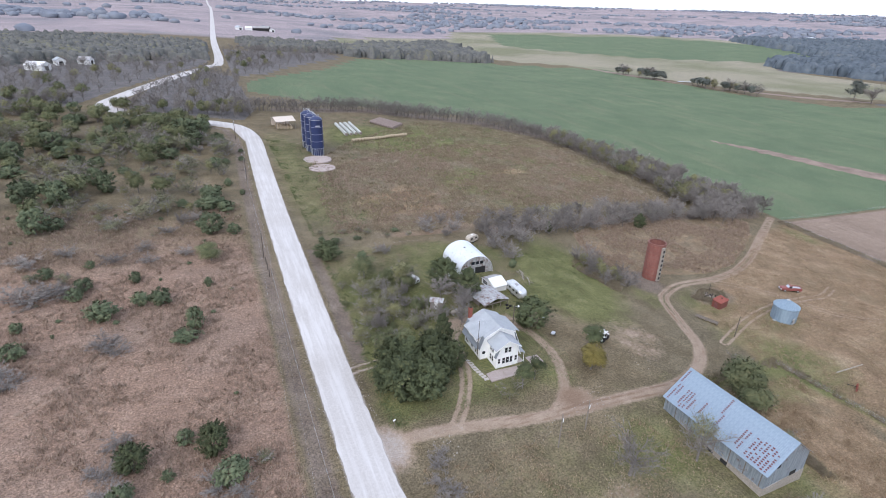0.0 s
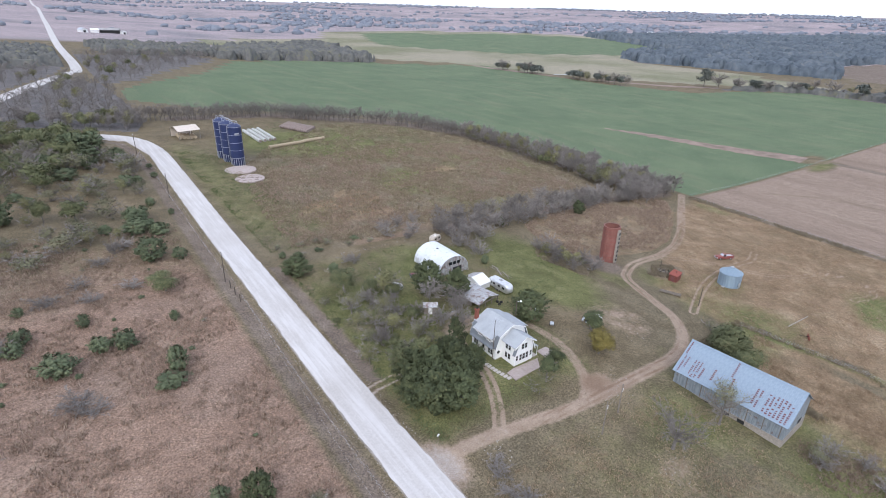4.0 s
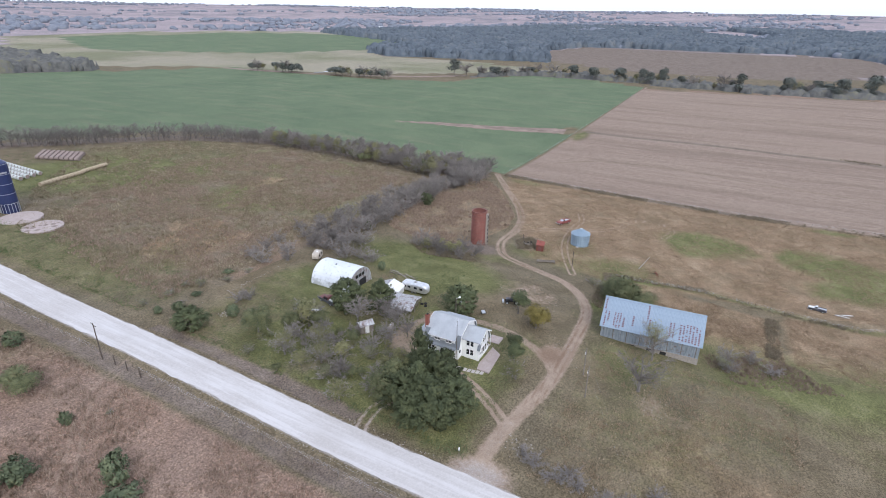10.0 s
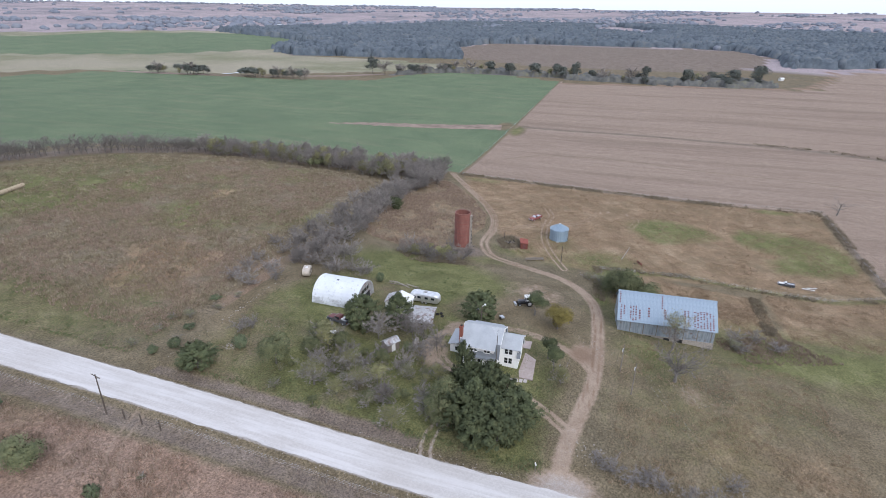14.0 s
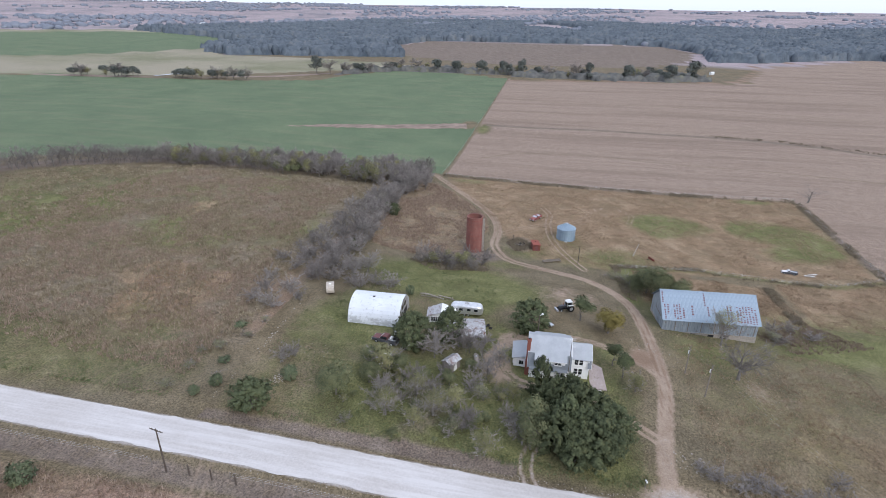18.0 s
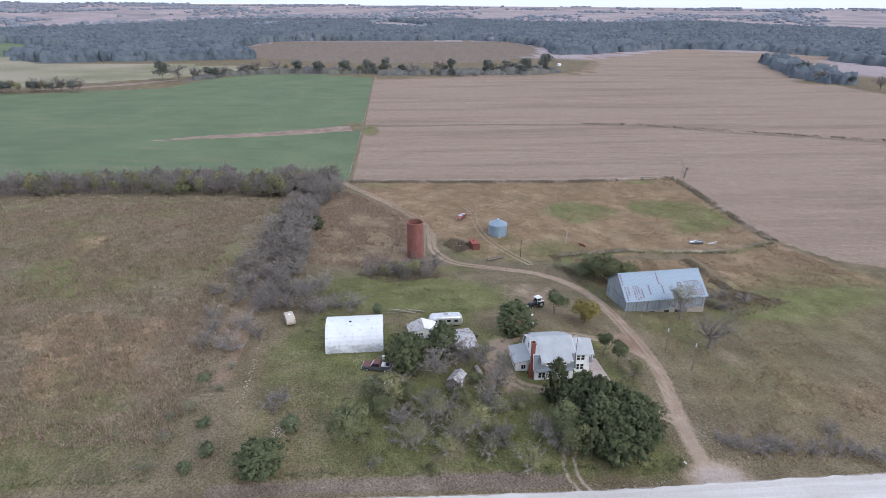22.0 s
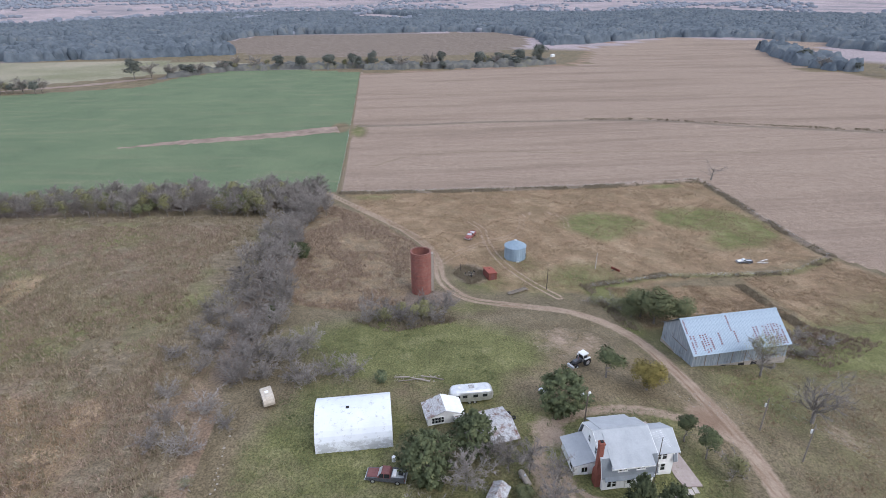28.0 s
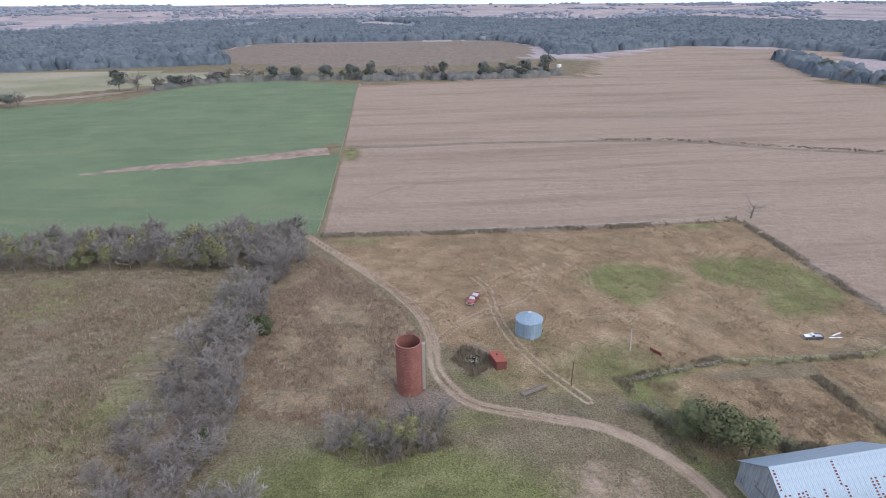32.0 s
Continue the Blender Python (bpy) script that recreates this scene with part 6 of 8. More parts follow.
for cx, cy, r, n in ((33.6, 134.0, 1.5, 44), (44.0, 131.0, 3.0, 22), (58.8, 61.2, 3.2, 36), (63.0, 66.0, 2.5, 24), (84.0, 82.0, 6.0, 60), (52.4, 45.0, 4.0, 30), (29.0, 63.2, 3.0, 26), (80.0, 72.6, 4.0, 24), (74.4, 115.2, 1.4, 30), (73.9, 112.2, 1.4, 34), (73.5, 109.2, 1.3, 26), (53.0, 44.0, 4.5, 40), (62.0, 64.4, 2.2, 26)):
    for k in range(n):
        a, d = lrng.uniform(0, 6.28), r * math.sqrt(lrng.random())
        x, y = cx + math.cos(a) * d, cy + math.sin(a) * d
        share("stone", lrng.choice(stones), rubble, on_ground(x, y, lrng.uniform(0, 360), 0.02) @ Matrix.Scale(lrng.uniform(0.12, 0.34) * (1.5 if cx < 40 else 1.0), 4))
edge_row = thing("roadside_stones", pose(0, 0, 0), "loose white stones along the road edge", "stones")
for k in range(130):
    s = lrng.choice((-1, 1))
    y = lrng.uniform(62, 100) if s > 0 else lrng.uniform(62, 130)
    share("stone", lrng.choice(stones), edge_row, on_ground(16 + s * lrng.uniform(3.7, 4.8), y, lrng.uniform(0, 360), 0.05) @ Matrix.Scale(lrng.uniform(0.12, 0.4), 4))

junk = thing("junk_pile", on_ground(123.4, 93.4), "heap of dark scrap and branches in the weeds", "junk")
for k in range(26):
    a, d = lrng.uniform(0, 6.28), lrng.uniform(0, 1.5)
    ln = lrng.uniform(0.5, 1.4)
    p = part("scrap", rod(bmesh.new(), (-ln / 2, 0, 0), (ln / 2, 0, lrng.uniform(0, 0.4)), lrng.uniform(0.05, 0.14), n=5), lrng.choice((M_OLDWOOD, M_DARK, M_STONE)), junk)
    p.matrix_basis = pose(math.cos(a) * d, math.sin(a) * d, 0.15 + 0.35 * lrng.random(), lrng.uniform(-20, 20), lrng.uniform(-30, 30), lrng.uniform(0, 360))
rack = thing("hay_feeder", on_ground(111.2, 83.4, -68), "long low weathered wooden feed bunk", "feeder")
for s in (-1, 1):
    part("side_rail", block((-2.8, s * 0.45 - 0.05, 0.35), (2.8, s * 0.45 + 0.05, 0.7)), M_OLDWOOD, rack)
part("trough_floor", block((-2.8, -0.4, 0.3), (2.8, 0.4, 0.36)), M_OLDWOOD, rack)
for k in range(5):
    for s in (-1, 1):
        part("leg", block((-2.7 + k * 1.35 - 0.06, s * 0.42 - 0.06, -0.2), (-2.7 + k * 1.35 + 0.06, s * 0.42 + 0.06, 0.4)), M_OLDWOOD, rack)
solo("leaning_trunk", rod(bmesh.new(), (0, 0, 0), (4.6, -2.2, 2.6), 0.16, 0.1, 7), M_STONE, on_ground(124.0, 57.6), "pale bare trunk leaning over the pasture", "log")
dk = thing("farm_implement", on_ground(122.7, 52.2, 30), "rusted disc harrow lying in the grass", "implement")
part("frame", rod(bmesh.new(), (-1.3, 0, 0.6), (1.3, 0, 0.6), 0.08), M_DARK, dk)
for k in range(7):
    part("disc", rod(bmesh.new(), (-1.2 + k * 0.4, -0.03, 0.4), (-1.2 + k * 0.4 + 0.03, 0.03, 0.4), 0.4, n=12), M_RUST, dk)
part("drawbar", rod(bmesh.new(), (0, 0, 0.6), (0, 1.8, 0.4), 0.06), M_DARK, dk)
mb = thing("mailbox", on_ground(22.9, 71.0, 20), "white mailbox on a short post", "mailbox")
part("post", rod(bmesh.new(), (0, 0, -0.3), (0, 0, 1.0), 0.06), M_OLDWOOD, mb)
bx = bmesh.new()
loft(bx, [[(x, 0.12 * math.cos(radians(a)), 1.12 + 0.14 * math.sin(radians(a))) for a in range(0, 360, 30)] for x in (-0.25, 0.25)])
part("box", bx, M_WHITE, mb)
for x, y in ((64.6, 84.6), (66.2, 91.0)):
    c = thing("cart", on_ground(x, y, 40), "small old wheeled cart by the drive", "cart")
    part("tray", block((-0.6, -0.4, 0.45), (0.6, 0.4, 0.7)), M_STEEL, c)
    for s in (-1, 1):
        wheel(c, 0.0, s * 0.48, 0.3, 0.1)
    part("handle", rod(bmesh.new(), (0.6, 0, 0.6), (1.4, 0, 0.75), 0.03), M_DARK, c)
heap = thing("tyre_pile", on_ground(60.8, 98.0), "worn black tyres thrown down by the shed", "tyres")
for x, y in ((-0.5, -0.4), (0.6, 0.2), (0.0, 0.9)):
    tyre = part("tyre", stack(bmesh.new(), [(0, 0.2), (0, 0.38), (0.24, 0.38), (0.24, 0.2)], 16, (False, False)), M_DARK, heap)
    tyre.matrix_basis = pose(x, y, 0.02)
sb = solo("white_barrel", rod(bmesh.new(), (0, 0, 0), (0, 0, 0.85), 0.3, n=14), M_WHITE, on_ground(53.6, 117.2), "pale plastic barrel in the grass", "barrel")

# distant farmsteads
def far_building(x, y, w, l, h, wall, roof, turn, label):
    b = thing("distant_farm_building", on_ground(x, y, turn), label, "building", "distant farm buildings")
    bm = bmesh.new()
    profile_y(bm, [(-w / 2, -1), (w / 2, -1), (w / 2, h), (0, h + w * 0.28), (-w / 2, h)], -l / 2, l / 2)
    part("wall", bm, wall, b)
    for s in (-1, 1):
        r = bmesh.new()
        slab(r, [(0, -l / 2 - 0.4, h + w * 0.3), (0, l / 2 + 0.4, h + w * 0.3), (s * (w / 2 + 0.5), l / 2 + 0.4, h - 0.1), (s * (w / 2 + 0.5), -l / 2 - 0.4, h - 0.1)], 0.2)
        part("roof", r, roof, b)
    part("door", block((-w * 0.2, -l / 2 - 0.1, 0), (w * 0.2, -l / 2 - 0.02, h * 0.8)), M_DARK, b)


for a in ((80, 1168, 10, 14, 4, M_WHITE, M_STEEL, 20), (98, 1172, 9, 12, 4, M_WHITE, M_WHITE, 80), (122, 1178, 12, 30, 5, M_DARK, M_OLD_TIN, 75), (140, 1165, 8, 10, 4, M_WHITE, M_OLD_TIN, 10), (-103, 476, 8, 14, 3.5, M_WHITE, M_WHITE, 60),
          (-96, 512, 7, 10, 3.5, M_WHITE, M_STEEL, 20), (-80, 520, 7, 9, 3.5, M_WHITE, M_OLD_TIN, 70), (1560, 1080, 12, 20, 5, M_WHITE, M_WHITE, 30), (1600, 1110, 12, 16, 5, M_WHITE, M_STEEL, 80), (735, -126, 3.5, 5, 2.4, M_WHITE, M_WHITE, 30)):
    far_building(*a, "pale farm building far across the valley")

# ---------------------------------------------------------------- trees and shrubs
def soup(name, verts, faces, material, soft=None):
    """A mesh from arrays of points (n, 3) and faces (m, k); soft holds rounded normals for leaf masses."""
    me = bpy.data.meshes.new(name)
    verts, faces = np.asarray(verts, float), np.asarray(faces, np.int32)
    me.vertices.add(len(verts))
    me.vertices.foreach_set("co", verts.ravel())
    k = faces.shape[1]
    me.loops.add(faces.size)
    me.loops.foreach_set("vertex_index", faces.ravel())
    me.polygons.add(len(faces))
    me.polygons.foreach_set("loop_start", np.arange(0, faces.size, k, dtype=np.int32))
    me.update(calc_edges=True)
    if soft is not None:
        me.polygons.foreach_set("use_smooth", np.ones(len(faces), bool))
        me.normals_split_custom_set_from_vertices(np.repeat(soft, k, 0))
    me.materials.append(material)
    return me


def unit(v):
    return v / (np.linalg.norm(v, axis=-1, keepdims=True) + 1e-9)


def sprays(g, centre, out, size, long=1.0):
    """Leaf sprays as bent four-cornered pieces: centre (n, 3), outward way (n, 3)."""
    n = len(centre)
    t = unit(np.cross(out, g.normal(size=(n, 3))))
    b = unit(np.cross(out, t)) * 0.75 + out * 0.2
    s = (size * g.uniform(0.6, 1.4, n))[:, None]
    fold = out * s * g.uniform(-0.25, 0.35, (n, 1))
    quad = np.stack([centre - t * s * 0.5, centre - b * s * 0.5 * long + fold, centre + t * s * 0.5, centre + b * s * 0.62 * long + fold], 1)
    face = np.cross(quad[:, 2] - quad[:, 0], quad[:, 3] - quad[:, 1])
    away = (face * out).sum(1) < 0
    quad[away] = quad[away][:, ::-1]
    return quad.reshape(-1, 3), np.arange(4 * n).reshape(n, 4)


def cedar_mesh(seed, height, radius, count, material, size=0.42, belly=0.32, point=1.0, boughs=70):
    """A dense crown of upswept boughs with an uneven outline: widest low down, pointed or rounded above."""
    g = np.random.default_rng(seed)
    u = g.uniform(0, 1, boughs) ** 0.8
    a = g.uniform(0, math.tau, boughs)
    prof = np.where(u < belly, 0.6 + 0.4 * np.sin(u / belly * math.pi / 2), np.cos((u - belly) / (1 - belly) * math.pi / 2) ** (0.75 * point))
    ph = g.uniform(0, 6.28, 2)
    lump = 1 + 0.14 * np.sin(3 * a + ph[0] + 3 * u) + 0.10 * np.sin(5 * a + ph[1] - 6 * u)
    rad = radius * np.maximum(prof, 0.08) * lump * g.uniform(0.8, 1.14, boughs)
    tip = np.stack([np.cos(a) * rad, np.sin(a) * rad, height * (0.08 + 0.92 * u) + g.normal(0, 0.03, boughs) * height], -1)
    root = tip * [0.3, 0.3, 0.82]
    girth = radius * g.uniform(1.5, 2.4, boughs) / math.sqrt(boughs)
    i = g.integers(0, boughs, count)
    f = g.uniform(0.25, 1.0, count) ** 0.7
    d = unit(g.normal(size=(count, 3)))
    c = root[i] + (tip - root)[i] * f[:, None] + d * (girth[i] * (1.25 - f) * g.uniform(0.5, 1.1, count))[:, None] * 1.5
    c[:, 2] = np.maximum(c[:, 2], 0.04 * height)
    out = unit(d * 0.8 + unit((tip - root)[i]) + [0, 0, 0.5] + g.normal(0, 0.3, (count, 3)))
    v, f = sprays(g, c, out, size, 1.5)
    soft = unit(unit(c - [0, 0, 0.3 * height]) * 0.6 + d * 0.45 + [0, 0, 0.15])
    return soup("crown", v, f, material, soft)


def broad_mesh(seed, height, radius, count, material, size=0.42, lobes=9, low=0.25, thin=1.0):
    """A rounded crown of lobes, with gaps."""
    g = np.random.default_rng(seed)
    lc = unit(g.normal(size=(lobes, 3))) * g.uniform(0.25, 0.7, (lobes, 1)) * [radius, radius, height * (1 - low) * 0.5]
    lc[:, 2] += height * (low + (1 - low) * 0.52)
    lr = radius * g.uniform(0.32, 0.55, lobes)
    i = g.integers(0, lobes, count)
    d = unit(g.normal(size=(count, 3)))
    d[:, 2] = np.where(d[:, 2] < -0.5, -d[:, 2], d[:, 2])
    c = lc[i] + d * (lr[i] * g.uniform(0.55, 1.08, count))[:, None] * [1, 1, 0.85]
    c[:, 2] = np.maximum(c[:, 2], height * 0.06)
    v, f = sprays(g, c, unit(d + g.normal(0, 0.5, (count, 3)) + [0, 0, 0.3]), size)
    soft = unit(unit(c - [0, 0, height * (low + (1 - low) * 0.4)]) * 0.5 + d * 0.5 + [0, 0, 0.15])
    return soup("crown", v, f, material, soft)


def limb_mesh(seed, height, spread, limbs, twigs, base, start=0.2):
    """Trunk and limbs as one mesh, and the fine twigs as another: a bare crown."""
    g = np.random.default_rng(seed)
    bm = bmesh.new()
    tips = []
    lean = g.normal(0, 0.05, 2) * height
    p0, knees = Vector((0, 0, -0.4)), []
    for k in range(1, 5):
        p1 = Vector((lean[0] * k / 4 + g.normal(0, 0.06), lean[1] * k / 4 + g.normal(0, 0.06), height * 0.62 * k / 4))
        rod(bm, p0, p1, base * (1.05 - 0.2 * k + 0.2), base * (1.05 - 0.2 * k), 6, k == 1)
        knees.append((p0, p1, k))
        p0 = p1
    for j in range(limbs):
        a0, a1, k = knees[int(g.integers(0 if start < 0.15 else 1, 4))]
        s = a0.lerp(a1, g.uniform(0, 1))
        s.z = max(s.z, height * start * g.uniform(0.6, 1.2))
        az = g.uniform(0, 6.28)
        rise = g.uniform(0.35, 1.1)
        way = Vector((math.cos(az), math.sin(az), rise)).normalized()
        ln = spread * g.uniform(0.5, 1.0)
        q, r = s, base * 0.3
        for m in range(3):
            e = q + (way + Vector(g.normal(0, 0.22, 3))).normalized() * ln * 0.4
            rod(bm, q, e, r, r * 0.6, 4, False)
            tips.append((q, e))
            if m:
                b = e + (way + Vector(g.normal(0, 0.6, 3))).normalized() * ln * 0.34
                rod(bm, q.lerp(e, 0.6), b, r * 0.5, r * 0.2, 3, False)
                tips.append((q.lerp(e, 0.6), b))
            q, r = e, r * 0.6
    v, f = [], []
    tp = len(tips)
    for i in range(twigs):
        a, b = tips[int(g.integers(0, tp))]
        s = a.lerp(b, g.uniform(0.2, 1.0))
        way = ((b - a).normalized() + Vector(g.normal(0, 0.65, 3)) + Vector((0, 0, 0.25))).normalized()
        e = s + way * g.uniform(0.35, 1.0) * spread * 0.34
        side = way.cross(Vector(g.normal(0, 1, 3))).normalized() * g.uniform(0.006, 0.013) * (0.6 + spread * 0.12)
        n = len(v)
        mid = s.lerp(e, 0.5) + Vector(g.normal(0, 0.05, 3))
        v += [s - side, s + side, mid + side * 0.7, e]
        f.append((n, n + 1, n + 2, n + 3))
    return bm, soup("crown", [tuple(p) for p in v], f, M_TWIG)


def trunk_mesh(seed, height, base):
    g = np.random.default_rng(seed)
    bm = bmesh.new()
    p0 = Vector((0, 0, -0.5))
    for k in range(1, 4):
        p1 = Vector((g.normal(0, 0.08), g.normal(0, 0.08), height * k / 3))
        rod(bm, p0, p1, base * (1.3 - 0.3 * k), base * (1.0 - 0.3 * k + 0.05), 7, k == 1)
        p0 = p1
    for k in range(5):
        a = g.uniform(0, 6.28)
        s = Vector((0, 0, height * g.uniform(0.3, 0.9)))
        rod(bm, s, s + Vector((math.cos(a), math.sin(a), 0.8)) * height * 0.35, base * 0.4, base * 0.12, 5, False)
    return link_mesh("trunk", bm, M_BARK)


def mould(name, label, category, trunk, crown, crown_name="crown"):
    """The first of a kind, kept far below the ground's edge until copied."""
    e = thing(name, pose(0, 0, 0), label, category)
    share("trunk", trunk, e, Matrix())
    share(crown_name, crown, e, Matrix())
    return e


KINDS = {}


def kind_of_tree(key, made):
    KINDS[key] = made


def bare(seed, h, sp, limbs, tw, base, start, name, label):
    bm, twigs = limb_mesh(seed, h, sp, limbs, tw, base, start)
    return mould(name, label, "tree", link_mesh("trunk", bm, M_BARK), twigs)


def leafy(seed, h, sp, limbs, tw, base, start, crown, name, label, category):
    """A half-bare tree or shrub: limbs, twigs and a thin crown of leaves."""
    bm, twigs = limb_mesh(seed, h, sp, limbs, tw, base, start)
    e = mould(name, label, category, link_mesh("trunk", bm, M_BARK), crown)
    share("twig_crown", twigs, e, Matrix())
    return e


kind_of_tree("cedar", [mould("cedar_tree", "dense dark green eastern red cedar", "tree", trunk_mesh(s, 2.4, 0.16), cedar_mesh(s, 6.0, 2.2, 6000, M_CEDAR, 0.19, 0.3, 0.9, 150)) for s in (11, 12, 13)])
kind_of_tree("round", [mould("cedar_tree", "broad rounded dark cedar tree", "tree", trunk_mesh(s, 2.4, 0.2), cedar_mesh(s, 6.0, 3.1, 8200, M_CEDAR, 0.2, 0.42, 0.55, 210)) for s in (21, 22, 23)])
kind_of_tree("bush", [mould("cedar_bush", "low rounded green cedar bush on dry grass", "bush", trunk_mesh(s, 0.8, 0.08), cedar_mesh(s, 2.2, 1.5, 2200, M_BUSH, 0.15, 0.42, 0.55, 120)) for s in (31, 32, 33)])
kind_of_tree("olive", [mould("leafy_tree", "olive-green leafy tree with dense rounded crown", "tree", trunk_mesh(s, 3.0, 0.2), broad_mesh(s, 6.5, 3.2, 6000, M_OAK, 0.22, 22, 0.1)) for s in (41, 42, 43)])
kind_of_tree("shrub", [leafy(s, 2.8, 2.0, 11, 320, 0.05, 0.04, broad_mesh(s, 2.8, 1.9, 800, M_SHRUB, 0.15, 12, 0.05), "shrub", "dull olive half-bare shrub in dry grass", "shrub") for s in (51, 52, 53)])
kind_of_tree("gold", [mould("turning_tree", "small rounded tree with yellow-brown autumn leaves", "tree", trunk_mesh(s, 2.0, 0.14), broad_mesh(s, 4.6, 1.9, 5600, M_GOLD, 0.16, 20, 0.06)) for s in (61,)])
kind_of_tree("bare", [bare(s, 8.0, 3.4, 24, 1900, 0.15, 0.2, "bare_tree", "leafless grey tree with fine twigs") for s in (71, 72, 73, 74)])
kind_of_tree("brush", [bare(s, 3.2, 2.4, 20, 1100, 0.05, 0.04, "bare_shrub", "leafless grey-brown thicket shrub") for s in (81, 82, 83)])
kind_of_tree("snag", [bare(s, 6.4, 4.6, 20, 800, 0.32, 0.3, "old_bare_tree", "old leafless tree with stout dark limbs") for s in (76,)])
kind_of_tree("hedge", [leafy(s, 6.5, 3.0, 16, 420, 0.14, 0.2, broad_mesh(s, 6.5, 2.6, 1500, M_YELLOW, 0.22, 18, 0.12), "hedgerow_tree", "hedgerow tree with thin yellow-green leaves", "tree") for s in (91, 92)])
kind_of_tree("small", [mould("yard_tree", "small dark green tree with a bare lower trunk", "tree", trunk_mesh(s, 2.6, 0.12), broad_mesh(s, 4.4, 1.7, 2600, M_CEDAR, 0.17, 10, 0.38)) for s in (95, 96)])
kind_of_tree("half", [leafy(s, 7.6, 4.0, 26, 900, 0.22, 0.24, broad_mesh(s, 8.0, 3.6, 1300, M_YELLOW, 0.17, 16, 0.35), "half_leafed_tree", "spreading tree with sparse olive leaves", "tree") for s in (98,)])
kind_of_tree("olive_far", [mould("leafy_tree", "olive-green leafy tree with rounded crown in a thicket", "tree", trunk_mesh(s, 3.0, 0.2), broad_mesh(s, 6.5, 3.2, 2000, M_OAK, 0.36, 18, 0.08)) for s in (44, 45, 46)])
kind_of_tree("round_far", [mould("cedar_tree", "broad rounded cedar on rough pasture", "tree", trunk_mesh(s, 2.4, 0.2), cedar_mesh(s, 6.0, 3.1, 2600, M_BUSH, 0.34, 0.42, 0.55, 130)) for s in (24, 25)])
kind_of_tree("creek", [mould("creek_tree", "tall dark grey-green tree by the creek", "tree", trunk_mesh(s, 3.4, 0.16), broad_mesh(s, 6.5, 3.0, 1500, M_CREEK, 0.36, 18, 0.14)) for s in (47, 48)])
used = set()
tree_rng = random.Random(77)


def plant(key, x, y, h=1.0, wide=None, group="", dz=0.0):
    """Sets one tree of that kind; h and wide scale it."""
    if key in ("olive", "round") and (y > 150 or x < -20):
        key += "_far"
    made = KINDS[key]
    src = tree_rng.choice(made)
    w = h if wide is None else wide
    m = on_ground(x, y, tree_rng.uniform(0, 360), dz)
    if src not in used:
        used.add(src)
        ob = src
        ob.matrix_basis = m @ Matrix.Diagonal((w, w, h, 1))
    else:
        ob = copy_thing(src, m)
        ob.matrix_basis = m @ Matrix.Diagonal((w, w, h, 1))
    return tagged(ob, group=group)


# farmyard: the cedar grove by the road
GROVE = [("round", 28.6, 80.6, 1.3, 1.3), ("round", 33.4, 78.4, 1.25, 1.25), ("round", 25.0, 81.4, 0.95, 1.0), ("round", 27.0, 78.0, 1.35, 1.5), ("cedar", 30.2, 82.6, 1.45, 1.5), ("round", 31.2, 75.8, 1.2, 1.35), ("round", 27.2, 84.2, 1.3, 1.15), ("olive", 26.8, 88.2, 1.15, 1.05),
         ("cedar", 34.2, 81.2, 1.5, 1.45), ("round", 35.4, 84.4, 1.3, 1.05), ("cedar", 38.6, 87.0, 1.6, 1.0), ("round", 39.0, 81.8, 1.0, 0.85), ("olive", 31.0, 87.6, 1.1, 1.0)]
for key, x, y, h, w in GROVE:
    plant(key, x, y, h, w, "cedar grove by the farmhouse")
YARD = [("round", 25.0, 134.6, 0.85, 1.2), ("olive", 31.8, 122.4, 1.0, 1.15), ("bush", 34.0, 131.9, 1.3, 1.0), ("round", 61.6, 88.9, 1.2, 1.38), ("small", 69.8, 77.9, 1.35, 1.9), ("gold", 65.6, 72.2, 1.3, 1.75),
        ("round", 50.0, 112.6, 1.3, 1.3), ("cedar", 53.4, 105.6, 1.35, 1.5), ("bush", 73.6, 118.6, 1.1, 0.8), ("small", 52.4, 72.6, 1.15, 1.2), ("small", 48.8, 71.2, 1.2, 1.3), ("hedge", 45.0, 69.4, 0.65, 0.85)]
for key, x, y, h, w in YARD:
    plant(key, x, y, h, w, "yard trees")
MIXED = [("half", 28.9, 112.6, 0.72, 0.85), ("half", 30.6, 104.8, 0.66, 0.9), ("hedge", 39.6, 115.4, 1.0, 1.25), ("olive", 40.4, 113.4, 0.7, 0.75), ("hedge", 33.0, 101.8, 0.72, 0.95), ("hedge", 23.8, 95.4, 0.72, 1.0), ("olive", 41.8, 118.6, 0.75, 0.8), ("olive", 36.6, 117.8, 0.7, 0.8), ("half", 35.2, 108.6, 0.6, 0.8),
         ("olive", 39.2, 103.4, 0.5, 0.55), ("shrub", 27.2, 101.2, 1.2, 1.2), ("hedge", 27.8, 107.6, 0.55, 0.85), ("shrub", 36.8, 97.6, 1.1, 1.2), ("bush", 29.1, 143.4, 0.95, 0.8), ("bush", 25.7, 145.6, 0.8, 0.65), ("olive", 44.6, 100.0, 0.35, 0.5), ("hedge", 38.2, 91.6, 0.6, 0.6)]
for key, x, y, h, w in MIXED:
    plant(key, x, y, h, w, "orchard thicket")
